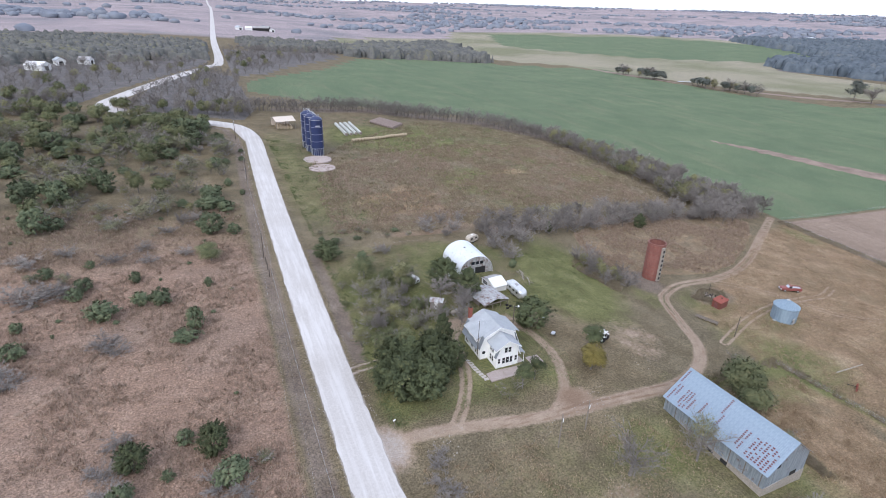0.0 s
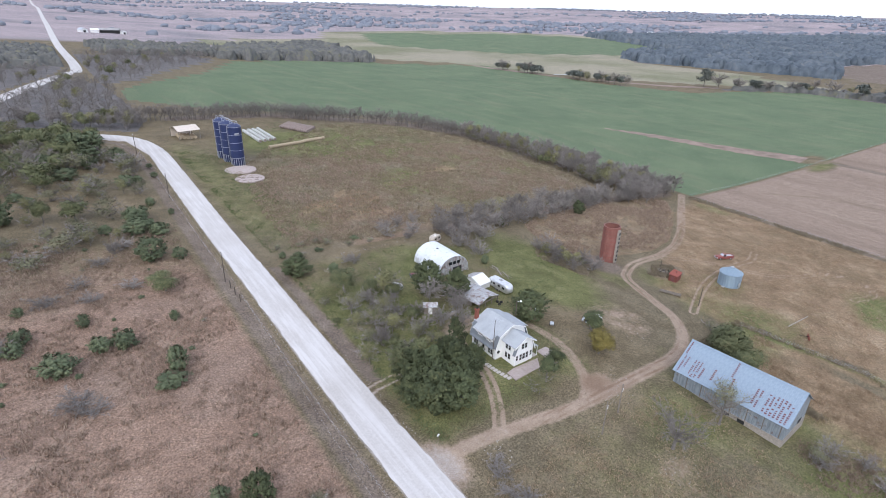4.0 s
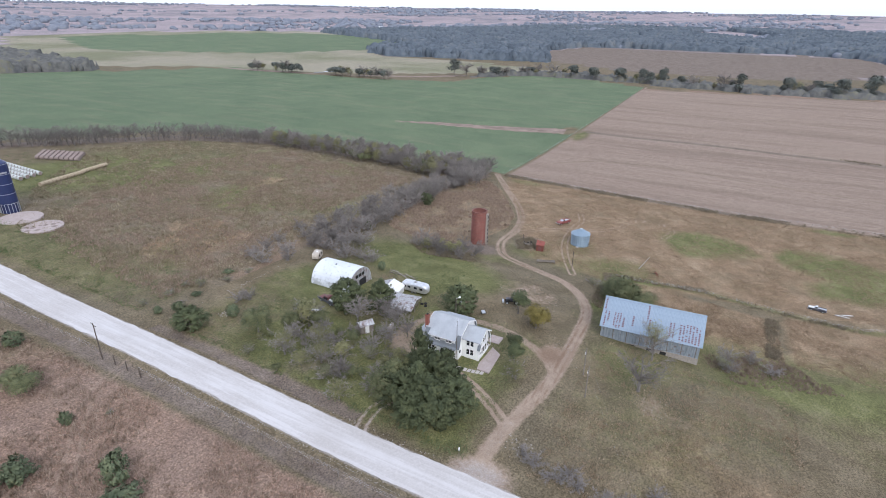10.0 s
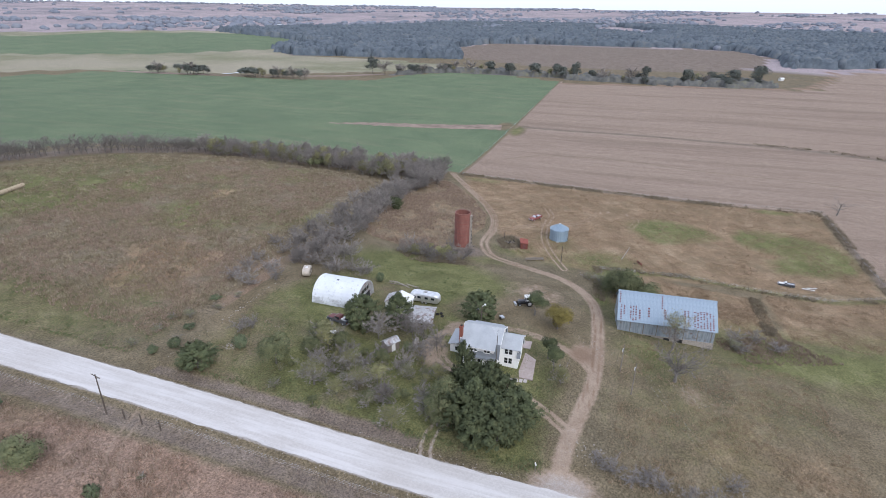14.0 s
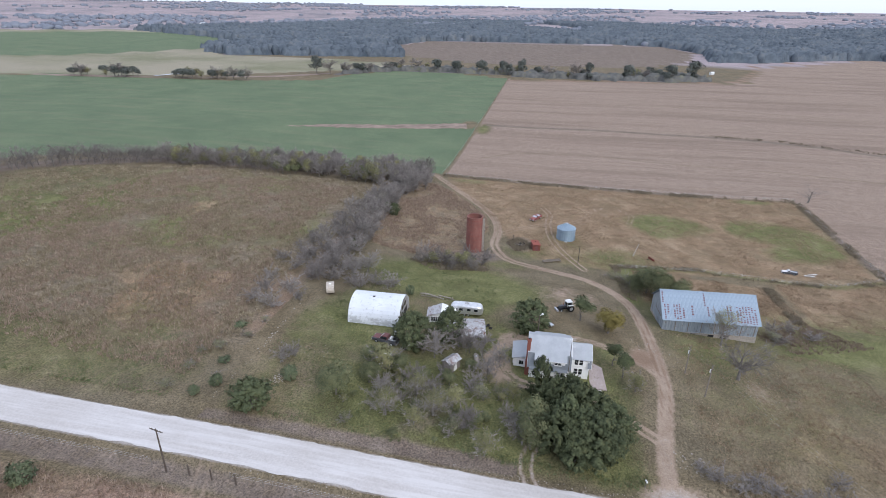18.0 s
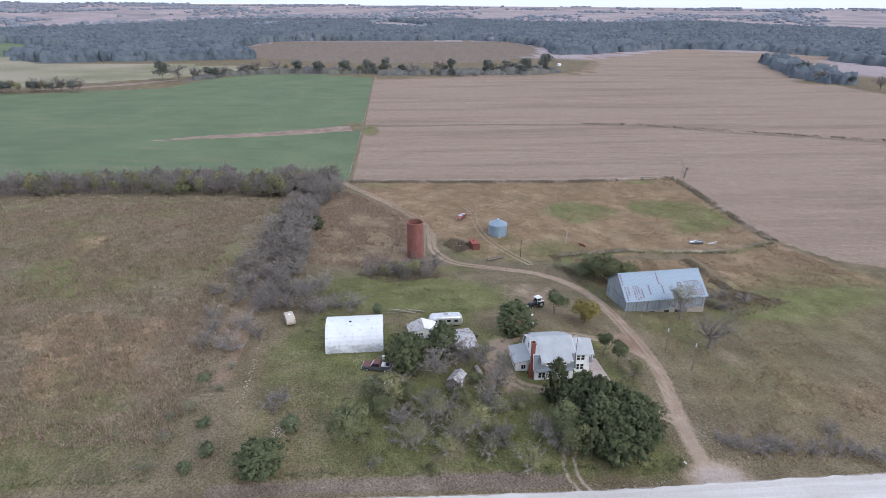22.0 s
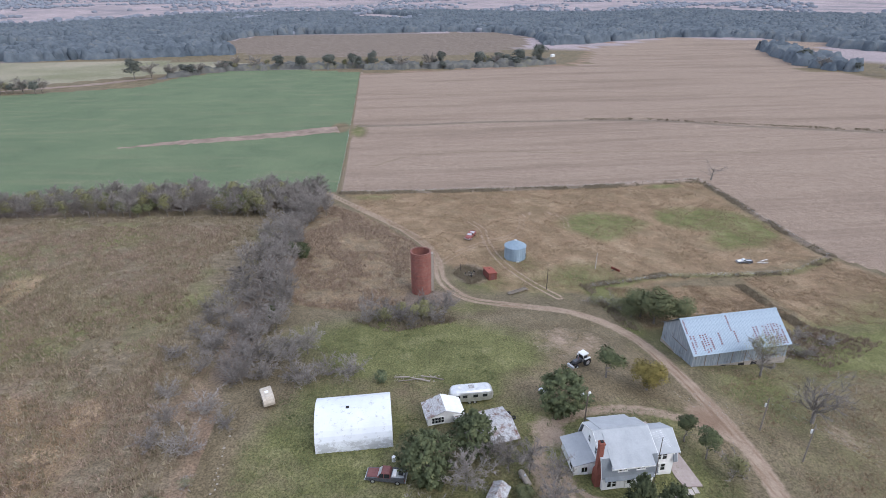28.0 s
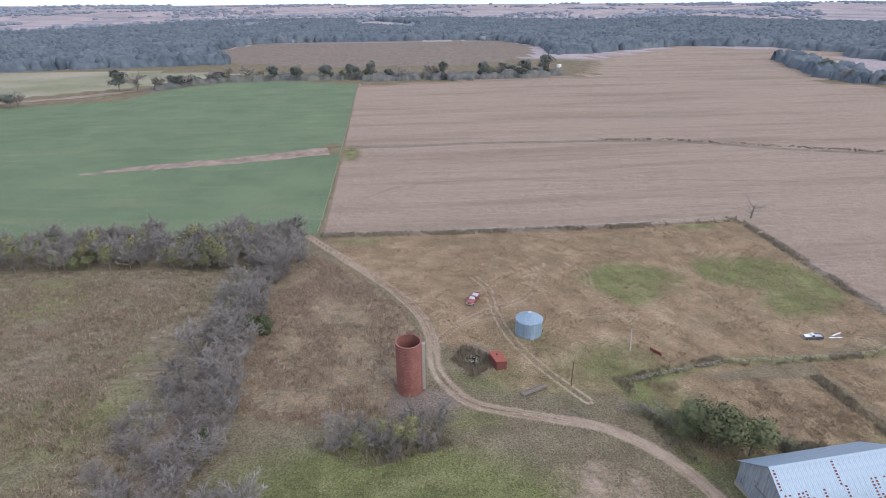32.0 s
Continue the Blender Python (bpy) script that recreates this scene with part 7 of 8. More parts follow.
for x, y, h, w in ((47.0, 107.6, 0.72, 1.0), (48.7, 98.2, 0.8, 0.66), (46.8, 94.6, 0.72, 0.6), (27.4, 89.6, 0.75, 0.8), (42.6, 96.8, 0.8, 0.7), (29.0, 98.6, 0.7, 0.45), (51.6, 103.4, 0.7, 0.75), (37.4, 109.6, 0.65, 0.6), (34.2, 115.0, 0.6, 0.6), (50.0, 101.0, 0.75, 0.7), (31.0, 92.0, 0.55, 0.6)):
    plant("bare", x, y, h, w, "bare yard trees")
for x, y in ((35.0, 113.2), (28.6, 99.0), (40.2, 99.2), (37.4, 106.2), (39.6, 136.2), (41.6, 134.6)):
    plant("brush", x, y, tree_rng.uniform(0.6, 0.9), tree_rng.uniform(0.8, 1.1), "bare yard shrubs")

for k in range(16):
    x, y = tree_rng.uniform(23.5, 42), tree_rng.uniform(93, 122)
    key = tree_rng.choice(("shrub", "shrub", "shrub", "brush"))
    sc = tree_rng.uniform(0.45, 0.9)
    plant(key, x, y, sc, sc, "orchard thicket")

for k in range(22):
    sc = tree_rng.uniform(0.16, 0.34)
    plant("olive" if k % 3 else "hedge", tree_rng.uniform(23.5, 43), tree_rng.uniform(93, 122), sc, sc * 1.15, "green orchard undergrowth")

# round the barn
for key, x, y, h, w in (("olive", 91.6, 57.0, 1.45, 1.55), ("olive", 89.8, 52.6, 1.2, 1.25), ("olive", 95.0, 58.6, 1.2, 1.3), ("shrub", 99.0, 62.6, 1.2, 1.7), ("shrub", 102.4, 67.0, 0.8, 1.0), ("olive", 95.4, 60.6, 0.75, 1.0), ("shrub", 90.6, 45.0, 1.0, 1.1), ("shrub", 95.0, 54.4, 1.1, 1.2),
                        ("half", 69.4, 47.0, 1.2, 1.05), ("snag", 55.4, 47.9, 1.3, 1.1), ("shrub", 77.0, 33.0, 0.8, 1.2)):
    plant(key, x, y, h, w, "barnyard trees")
for x, y in ((76.0, 31.6), (80.4, 32.4), (80.0, 23.6), (83.0, 27.6)):
    plant("brush", x, y, tree_rng.uniform(0.5, 0.9), tree_rng.uniform(0.8, 1.2), "weedy shrubs by the barn")
for x, y in ((26.4, 59.4), (25.6, 56.2), (25.0, 52.4), (24.4, 48.4), (24.4, 44.6), (24.0, 40.6), (27.6, 61.8), (27.4, 54.0), (29.4, 41.4), (22.6, 38.0)):
    plant("brush", x, y, tree_rng.uniform(0.4, 0.65), tree_rng.uniform(0.7, 1.0), "roadside brush")

# thicket round the tile silo
for x, y, h in ((97.4, 120.8, 1.1), (95.0, 111.4, 0.9), (96.4, 106.0, 1.1), (102.2, 103.2, 1.4), (101.4, 120.4, 1.3), (101.0, 117.2, 1.2), (103.2, 107.4, 1.3), (97.6, 114.4, 1.3)):
    plant("brush", x, y, h, h * 0.85, "thicket by the tile silo")
for x, y in ((99.2, 113.0), (101.4, 106.8), (98.2, 118.8)):
    plant("shrub", x, y, 1.0, 0.9, "thicket by the tile silo")
for x, y in ((98.4, 110.6), (97.2, 117.0), (100.6, 108.4), (99.4, 113.6), (96.8, 108.6)):
    plant("hedge", x, y, 0.68, 0.72, "thicket by the tile silo")

# bare hedgerow between the yard and the far field
HEDGE = [(82, 130), (92, 138), (108, 139), (121, 140), (147, 141), (168, 138), (176, 136), (180, 150), (167, 153), (147, 152), (131, 153), (117, 153), (104, 156), (88, 156), (78, 150), (74, 140)]


def scatter(poly, count, least, rng):
    """Places inside a polygon, none nearer than a least distance."""
    xs_, ys_ = [p[0] for p in poly], [p[1] for p in poly]
    out = []
    for _ in range(count * 30):
        x, y = rng.uniform(min(xs_), max(xs_)), rng.uniform(min(ys_), max(ys_))
        if inside(np.array([x]), np.array([y]), poly)[0] and all((x - a) ** 2 + (y - b) ** 2 > least * least for a, b in out):
            out.append((x, y))
            if len(out) == count:
                break
    return out


for x, y in scatter(HEDGE, 46, 4.2, tree_rng):
    h = tree_rng.uniform(0.62, 1.05) * (0.85 if x < 95 else 1.0)
    plant("bare", x, y, h, h * tree_rng.uniform(0.9, 1.15), "bare hedgerow trees")
for x, y in scatter(HEDGE, 38, 4.0, tree_rng):
    plant("brush", x, y, tree_rng.uniform(0.8, 1.3), tree_rng.uniform(0.9, 1.4), "hedgerow undergrowth")
for x, y in ((58.6, 147.6), (64.4, 143.2), (66.0, 152.2), (73.0, 154.4), (77.0, 128.4), (74.6, 131.4), (76.4, 123.6), (78.6, 138.8), (60.8, 153.6), (86.0, 157.0), (76.0, 133.6), (68.0, 146.6)):
    plant("brush", x, y, tree_rng.uniform(0.8, 1.2), tree_rng.uniform(0.9, 1.3), "hedgerow undergrowth")
plant("round", 137.6, 139.0, 0.75, 0.75, "hedgerow cedars")
plant("cedar", 141.0, 142.6, 0.6, 0.7, "hedgerow cedars")
plant("cedar", 100.6, 141.6, 0.6, 0.6, "hedgerow cedars")
for x, y in ((49.3, 149.8), (40.2, 149.2), (37.8, 151.9), (45.7, 146.2), (52.3, 145.7), (30.2, 143.9), (32.8, 151.1), (26.4, 151.3), (36.2, 146.0)):
    plant("shrub" if tree_rng.random() < 0.7 else "bush", x, y, tree_rng.uniform(0.35, 0.7), tree_rng.uniform(0.6, 0.9), "low shrubs on the field edge")

# tree belt along the wheat
FAR_BELT = []
BELT_FRONT = bend([(17, 327), (45, 324), (84, 326), (104, 313), (122, 305), (145, 293), (162, 273), (173, 245), (177, 209), (177, 180), (176, 163), (174, 152)], 2.2)
for i, (x, y) in enumerate(BELT_FRONT):
    ax, ay = BELT_FRONT[max(i - 1, 0)]
    bx_, by_ = BELT_FRONT[min(i + 1, len(BELT_FRONT) - 1)]
    l = math.hypot(bx_ - ax, by_ - ay)
    nx, ny = -(by_ - ay) / l, (bx_ - ax) / l
    deep = 9 if y > 262 else 9 + 15 * smooth(262, 190, y)
    row = 0.0
    while row < deep and y > 262:
        if tree_rng.random() < 0.8:
            o = row + tree_rng.uniform(-1.2, 1.2)
            FAR_BELT.append((x + nx * o, y + ny * o, tree_rng.uniform(0.8, 1.2), tree_rng.uniform(0, 360)))
        row += 3.4
    while row < deep and y <= 262:
        if tree_rng.random() < 0.72:
            k = tree_rng.random()
            near = y < 250
            key = "bare" if k < (0.5 if near else 0.9) else "hedge" if k < (0.88 if near else 0.97) else "olive" if k < 0.93 else "shrub"
            sc = {"bare": 1.0, "hedge": 1.02, "olive": 0.85, "shrub": 1.5}[key] * tree_rng.uniform(0.8, 1.2)
            o = row + tree_rng.uniform(-1.2, 1.2)
            plant(key, x + nx * o + tree_rng.uniform(-1, 1), y + ny * o + tree_rng.uniform(-1, 1), sc, sc * 0.92, "tree belt along the wheat")
        row += 3.6 if y > 250 else 4.6


def tree_row(name, places, seeds, label):
    """A far row of bare trees in one mesh: trunks, limbs and twigs."""
    sets = []
    for sd in seeds:
        bm, twigs = limb_mesh(sd, 8.0, 3.4, 12, 420, 0.18, 0.2)
        bm.verts.index_update()
        limbs = np.array([[q.index for q in p.verts] for p in bm.faces if len(p.verts) == 4])
        tv = np.empty(len(twigs.vertices) * 3)
        twigs.vertices.foreach_get("co", tv)
        tv = tv.reshape(-1, 4, 3)
        mid = tv.mean(1, keepdims=True)
        tv = np.concatenate([mid + (tv[:, :2].mean(1, keepdims=True) - mid) + (tv[:, :2] - tv[:, :2].mean(1, keepdims=True)) * 2.2, tv[:, 2:]], 1)
        sets.append((np.array([p.co[:] for p in bm.verts]), limbs, tv.reshape(-1, 3)))
        bm.free()
    V, F, K, count = [], [], [], 0
    for i, (x, y, sc, turn) in enumerate(places):
        lv, lf, tv = sets[i % len(sets)]
        c, sn = math.cos(radians(turn)), math.sin(radians(turn))
        v = np.concatenate([lv, tv]) * sc
        V.append(np.stack([v[:, 0] * c - v[:, 1] * sn + x, v[:, 0] * sn + v[:, 1] * c + y, v[:, 2] + ground_z(x, y)], -1))
        F += [lf + count, np.arange(len(tv)).reshape(-1, 4) + count + len(lv)]
        K += [np.zeros(len(lf), np.int32), np.ones(len(tv) // 4, np.int32)]
        count += len(v)
    me = soup(name, np.concatenate(V), np.concatenate(F), M_BARK)
    me.materials.append(M_TWIG)
    me.polygons.foreach_set("material_index", np.concatenate(K))
    return tagged(new(name, me), label, "trees", kind="stuff")


tree_row("tree_row", FAR_BELT, (171, 172, 173), "row of bare grey trees at the wheat's far edge")
NEAR_WOODS = []
for poly, count in (([(-190, 320), (-70, 324), (-58, 345), (-46, 392), (-10, 500), (4, 545), (-60, 545), (-150, 470)], 190), (CREEK_WOODS[1], 100), ([(24, 480), (48, 486), (70, 540), (110, 610), (165, 700), (150, 770), (28, 720)], 150)):
    for x, y in scatter(poly, count, 5.2, tree_rng):
        if min(math.hypot(x - a, y - b) for a, b in ROAD) > 7:
            NEAR_WOODS.append((x, y, tree_rng.uniform(0.85, 1.35), tree_rng.uniform(0, 360)))
tree_row("woodland_trees", NEAR_WOODS, (174, 175, 176), "bare grey trees of the creek woods")
for x, y in scatter([(-110, 328), (-60, 330), (-46, 400), (20, 310), (24, 460), (60, 560), (140, 690), (40, 700), (-10, 520), (-120, 420)], 40, 10, tree_rng):
    if min(math.hypot(x - a, y - b) for a, b in ROAD) > 8:
        sc = tree_rng.uniform(0.9, 1.3)
        plant(tree_rng.choice(("hedge", "olive", "hedge")), x, y, sc, sc * 1.15, "leafy trees in the creek woods")
for x, y in scatter([(174, 152), (168, 141), (176, 134), (190, 134), (204, 138), (206, 160), (200, 164), (184, 160)], 30, 3.4, tree_rng):
    sc = tree_rng.uniform(0.85, 1.2)
    plant("bare", x, y, sc, sc, "tree belt along the wheat")
for x, y in ((171.0, 246.0), (176.0, 212.0), (181.0, 183.0), (179.0, 160.0), (186.0, 196.0)):
    plant("hedge", x, y, 1.35, 1.25, "tree belt along the wheat")

# trees standing along the creek beyond the wheat
CREEK_TREES = [("creek", 591.7, 348.7, 3.2, 3.4), ("bare", 594, 333, 2.2, 2.8), ("bare", 605, 317, 1.8, 2.2), ("bare", 631, 298, 1.5, 2.4), ("bare", 643, 277, 1.6, 2.4), ("bare", 668, 266, 1.9, 1.6), ("bare", 660, 243, 2.2, 2.6), ("creek", 656, 217, 2.7, 2.9), ("creek", 652, 191, 2.6, 2.8),
               ("creek", 653, 162, 2.8, 3.0), ("creek", 649, 135, 2.9, 2.3), ("creek", 646, 112, 3.0, 2.4), ("bare", 641, 80, 2.0, 2.6), ("bare", 636, 50, 2.3, 2.6), ("creek", 652, 34, 3.0, 2.3), ("creek", 648, -12, 2.9, 2.8), ("bare", 648, -30, 1.7, 1.6), ("creek", 649, -59, 3.2, 3.2), ("creek", 664, -85, 3.8, 3.8),
               ("bare", 487, -386, 2.4, 2.6), ("bare", 554, -371, 1.8, 2.2), ("creek", 525, -386, 1.7, 1.6), ("creek", 600, -383, 3.0, 3.2), ("bare", 518, 413, 1.9, 2.2), ("bare", 515, 396, 1.7, 1.9), ("bare", 520, 432, 1.8, 2.2), ("bare", 506, 540, 2.0, 2.4), ("bare", 500, 580, 2.0, 2.2)]
for key, x, y, h, w in CREEK_TREES:
    plant(key, x, y, h, w, "creek trees beyond the wheat")
for poly, count in (([(498, 515), (514, 515), (512, 600), (494, 600)], 15), ([(506, 475), (510, 390), (524, 395), (522, 480)], 15), (CREEK_ROW, 34)):
    for x, y in scatter(poly, count, 5.0, tree_rng):
        sc = tree_rng.uniform(1.2, 1.9)
        plant("creek" if tree_rng.random() < 0.75 else "hedge", x, y, sc, sc * tree_rng.uniform(1.0, 1.4), "creek trees beyond the wheat")

# ragged front of the creek woods
for k in range(60):
    x = tree_rng.uniform(-130, 22)
    y = (330 + (-50 - x) * 0.05 if x < -50 else 322 - (x + 36) * 0.25) + tree_rng.uniform(0, 22)
    if abs(x + 46) < 8 or min(math.hypot(x - a, y - b) for a, b in ROAD) < 7:
        continue
    key = tree_rng.choice(("bare", "bare", "hedge", "olive"))
    sc = {"bare": 0.95, "hedge": 1.0, "olive": 1.0}[key] * tree_rng.uniform(0.75, 1.15)
    plant(key, x, y, sc, sc * 1.1, "front of the creek woods")

# cedars and shrubs on the west pasture
WEST = [("round", -52.9, 187.2, 1.35, 1.3), ("round", -44.4, 186.2, 1.3, 1.3), ("round", -46.1, 165.5, 1.25, 1.15), ("bush", -42.4, 168, 1.4, 2.0), ("round", -32.5, 196, 1.2, 0.95), ("round", -36.5, 204, 1.0, 0.8), ("olive", -23.6, 194.5, 1.0, 0.95), ("olive", -21.5, 220, 1.1, 1.05), ("shrub", -32.2, 230.5, 2.0, 2.5),
        ("olive", -62, 262, 1.4, 1.9), ("olive", -52.1, 265, 1.2, 1.6), ("bush", -49, 249, 1.7, 3.2), ("round", -38.1, 264, 1.0, 0.9), ("round", -9.2, 265, 1.5, 1.7), ("round", -3, 270, 1.3, 1.3), ("bush", -15.3, 232.5, 1.9, 2.7), ("shrub", -8.4, 221.6, 1.7, 2.3), ("bush", 0.4, 220, 1.6, 2.1), ("bush", 4.6, 222.4, 1.1, 1.1),
        ("olive", -16.2, 193, 1.0, 1.4), ("shrub", -8.7, 191.4, 2.1, 2.4), ("shrub", -23.5, 179.4, 1.6, 1.3), ("shrub", -32.2, 178.4, 1.1, 1.7), ("shrub", -28.7, 164.8, 1.1, 2.6), ("bush", -3.1, 177.4, 1.8, 2.6), ("bush", 2, 174, 1.5, 1.8), ("round", -3.1, 158.2, 1.0, 1.15), ("bush", 2.9, 156.1, 1.4, 1.25), ("brush", -10.4, 164.4, 1.1, 1.0), ("olive", -3.8, 140.2, 0.75, 1.15), ("shrub", -15.8, 177.4, 1.6, 2.8),
        ("bush", -30.8, 141.8, 0.9, 0.75), ("bush", -20.6, 132.3, 1.2, 0.95), ("bush", -4.9, 126.9, 1.1, 0.7), ("bush", -39.3, 138.4, 1.2, 1.15), ("shrub", -41.6, 136.2, 0.9, 1.0), ("shrub", -34.9, 134.6, 1.0, 1.0), ("bush", -30.6, 130.9, 1.3, 1.4), ("bush", -31.9, 126.7, 1.3, 1.2), ("bush", -25.9, 117.9, 1.7, 2.2), ("bush", -18.9, 122.1, 1.3, 1.4), ("bush", -14.8, 121.5, 1.5, 1.65),
        ("bush", -8, 110, 2.2, 1.3), ("bush", -10, 106.4, 1.0, 1.8), ("bush", -40.2, 116.2, 1.0, 0.85), ("bush", -39.1, 107.4, 1.3, 1.6), ("round", -17.3, 73.4, 0.8, 0.82), ("bush", -18.4, 67.4, 1.3, 1.3), ("round", -5.8, 74, 0.95, 0.8), ("bush", -10.2, 77.4, 1.0, 1.0), ("bush", -3.9, 68, 1.4, 1.9), ("shrub", 1.1, 69.8, 0.7, 1.0), ("bush", -12.5, 70.2, 0.8, 0.65),
        ("round", -65.2, 233, 1.2, 1.4), ("olive", -60.5, 243, 1.2, 1.3), ("bush", -61.8, 216, 1.6, 2.9), ("olive", -62.3, 298, 1.3, 1.6), ("olive", -44.7, 298, 1.2, 1.7), ("hedge", -28.6, 298, 1.1, 1.6), ("olive", -11.6, 287.5, 1.3, 1.6), ("olive", -1.8, 285, 1.0, 1.2), ("bush", 11.4, 239.6, 0.7, 0.8), ("bush", 10.6, 226.8, 0.8, 0.9), ("bush", 4, 197.4, 1.2, 1.05), ("bush", 7.9, 188, 0.8, 0.65)]
for key, x, y, h, w in WEST:
    plant(key, x, y, h, w, "pasture cedars" if key in ("round", "bush") else "pasture shrubs")
n_west = 0
while n_west < 330:
    x, y = tree_rng.uniform(-130, 5), tree_rng.uniform(165, 322)
    dens = (0.05 + 0.45 * smooth(170, 210, y) + 0.6 * smooth(220, 265, y)) * (0.55 + 1.3 * noise.noise((x * 0.035, y * 0.035, 3.0))) * (1.6 if x < -66 else 1.0)
    if tree_rng.random() > dens or (x > -8 and y > 280) or (abs(y - 306) < 10 and x > -55) or any(math.hypot(x - p[1], y - p[2]) < 6 for p in WEST):
        continue
    k = tree_rng.random()
    key = "shrub" if k < 0.28 else "bush" if k < 0.42 else "brush" if k < 0.54 else "olive" if k < 0.78 else "hedge" if k < 0.9 else "round"
    sc = {"shrub": 1.9, "bush": 1.9, "brush": 1.3, "olive": 1.05, "hedge": 0.95, "round": 1.0}[key] * tree_rng.uniform(0.7, 1.2)
    plant(key, x, y, sc, sc * tree_rng.uniform(1.0, 1.35), "pasture shrubs")
    n_west += 1
for x, y in scatter([(-50, 172), (-28, 168), (2, 166), (5, 215), (3, 262), (-40, 268), (-58, 235)], 80, 5.0, random.Random(19)):
    if all(math.hypot(x - p[1], y - p[2]) > 4.5 for p in WEST):
        key = tree_rng.choice(("shrub", "shrub", "bush", "hedge"))
        sc = {"shrub": 1.7, "bush": 1.5, "hedge": 0.7}[key] * tree_rng.uniform(0.6, 1.1)
        plant(key, x, y, sc, sc * tree_rng.uniform(1.0, 1.4), "pasture shrubs")
for k in range(46):
    x = tree_rng.uniform(-46, 2)
    key = tree_rng.choice(("olive", "hedge", "bare", "olive"))
    sc = {"olive": 0.95, "hedge": 0.9, "bare": 0.75}[key] * tree_rng.uniform(0.75, 1.15)
    plant(key, x, 291 - 0.5 * (x + 4) * (x < -4) * 0.55 - tree_rng.uniform(3, 20), sc, sc * 1.1, "thicket at the road bend")
for x, y, w in ((-39.4, 127, 2.0), (-36, 130, 1.8), (-43, 129, 1.8), (-33.4, 129, 1.3), (-23.9, 107, 1.5), (-22, 104, 1.2), (-37.8, 98, 1.5), (-40, 101, 1.3), (-5.6, 67, 1.3), (-2.6, 64.6, 1.1), (-20.2, 79.4, 1.1), (-20.9, 73, 1.3), (-19.8, 69, 1.2), (-44, 146, 1.8), (-37, 150, 1.5), (-26, 144, 1.5), (-18, 142, 1.2), (-10, 145, 1.2), (-14, 160, 1.3), (-8, 168, 1.4), (-20, 150, 1.2)):
    plant("brush", x, y, w * 0.42, w, "low bare pasture brush")
for k in range(34):
    plant("bush" if k % 3 else "shrub", tree_rng.uniform(-60, 4), tree_rng.uniform(60, 200), tree_rng.uniform(0.18, 0.4), tree_rng.uniform(0.25, 0.45), "pasture seedlings")
for made in KINDS.values():
    for src in made:
        if src not in used:
            for o in (*src.children, src):
                bpy.data.objects.remove(o)


# ---------------------------------------------------------------- woods far off and standing grass
def domes(name, x, y, wide, high, seed, material, label):
    """Many distant trees in one mesh, each a rounded crown with an uneven outline."""
    g = np.random.default_rng(seed)
    n, k = len(x), 6
    a = np.arange(k) * math.tau / k
    shape = [(math.cos(t) * r, math.sin(t) * r, h) for r, h in ((0.46, 0.0), (0.5, 0.5), (0.3, 0.86)) for t in a] + [(0, 0, 1.0)]
    shape = np.array(shape)[None] * g.uniform(0.86, 1.16, (n, 3 * k + 1, 1))
    v = shape * np.stack([wide, wide, high], -1)[:, None] + np.stack([x, y, land(x, y)], -1)[:, None]
    f = []
    for r in (0, k):
        for i in range(k):
            j = (i + 1) % k
            f += [(r + i, r + j, r + k + j), (r + i, r + k + j, r + k + i)]
    f += [(2 * k + i, 2 * k + (i + 1) % k, 3 * k) for i in range(k)]
    f = np.array(f)[None] + (np.arange(n) * (3 * k + 1))[:, None, None]
    me = soup(name, v.reshape(-1, 3), f.reshape(-1, 3), material)
    me.polygons.foreach_set("use_smooth", np.ones(len(me.polygons), bool))
    return tagged(new(name, me), label, "woodland", kind="stuff")


JITTER = np.random.default_rng(77).uniform(0, 1, (3, 97, 97))


def crowns(x, y, gap, high):
    """Height of a closed canopy: rounded crowns of differing height on a jittered lattice."""
    top = np.zeros(x.shape)
    ci, cj = np.floor(x / gap).astype(int), np.floor(y / gap).astype(int)
    for di in (-1, 0, 1):
        for dj in (-1, 0, 1):
            i, j = ci + di, cj + dj
            r = JITTER[:, i % 97, j % 97]
            d = np.hypot(x - (i + r[0]) * gap, y - (j + r[1]) * gap) / (gap * 0.95)
            top = np.maximum(top, high * (0.45 + 0.65 * r[2]) * np.sqrt(np.clip(1 - d * d, 0, 1)))
    return top


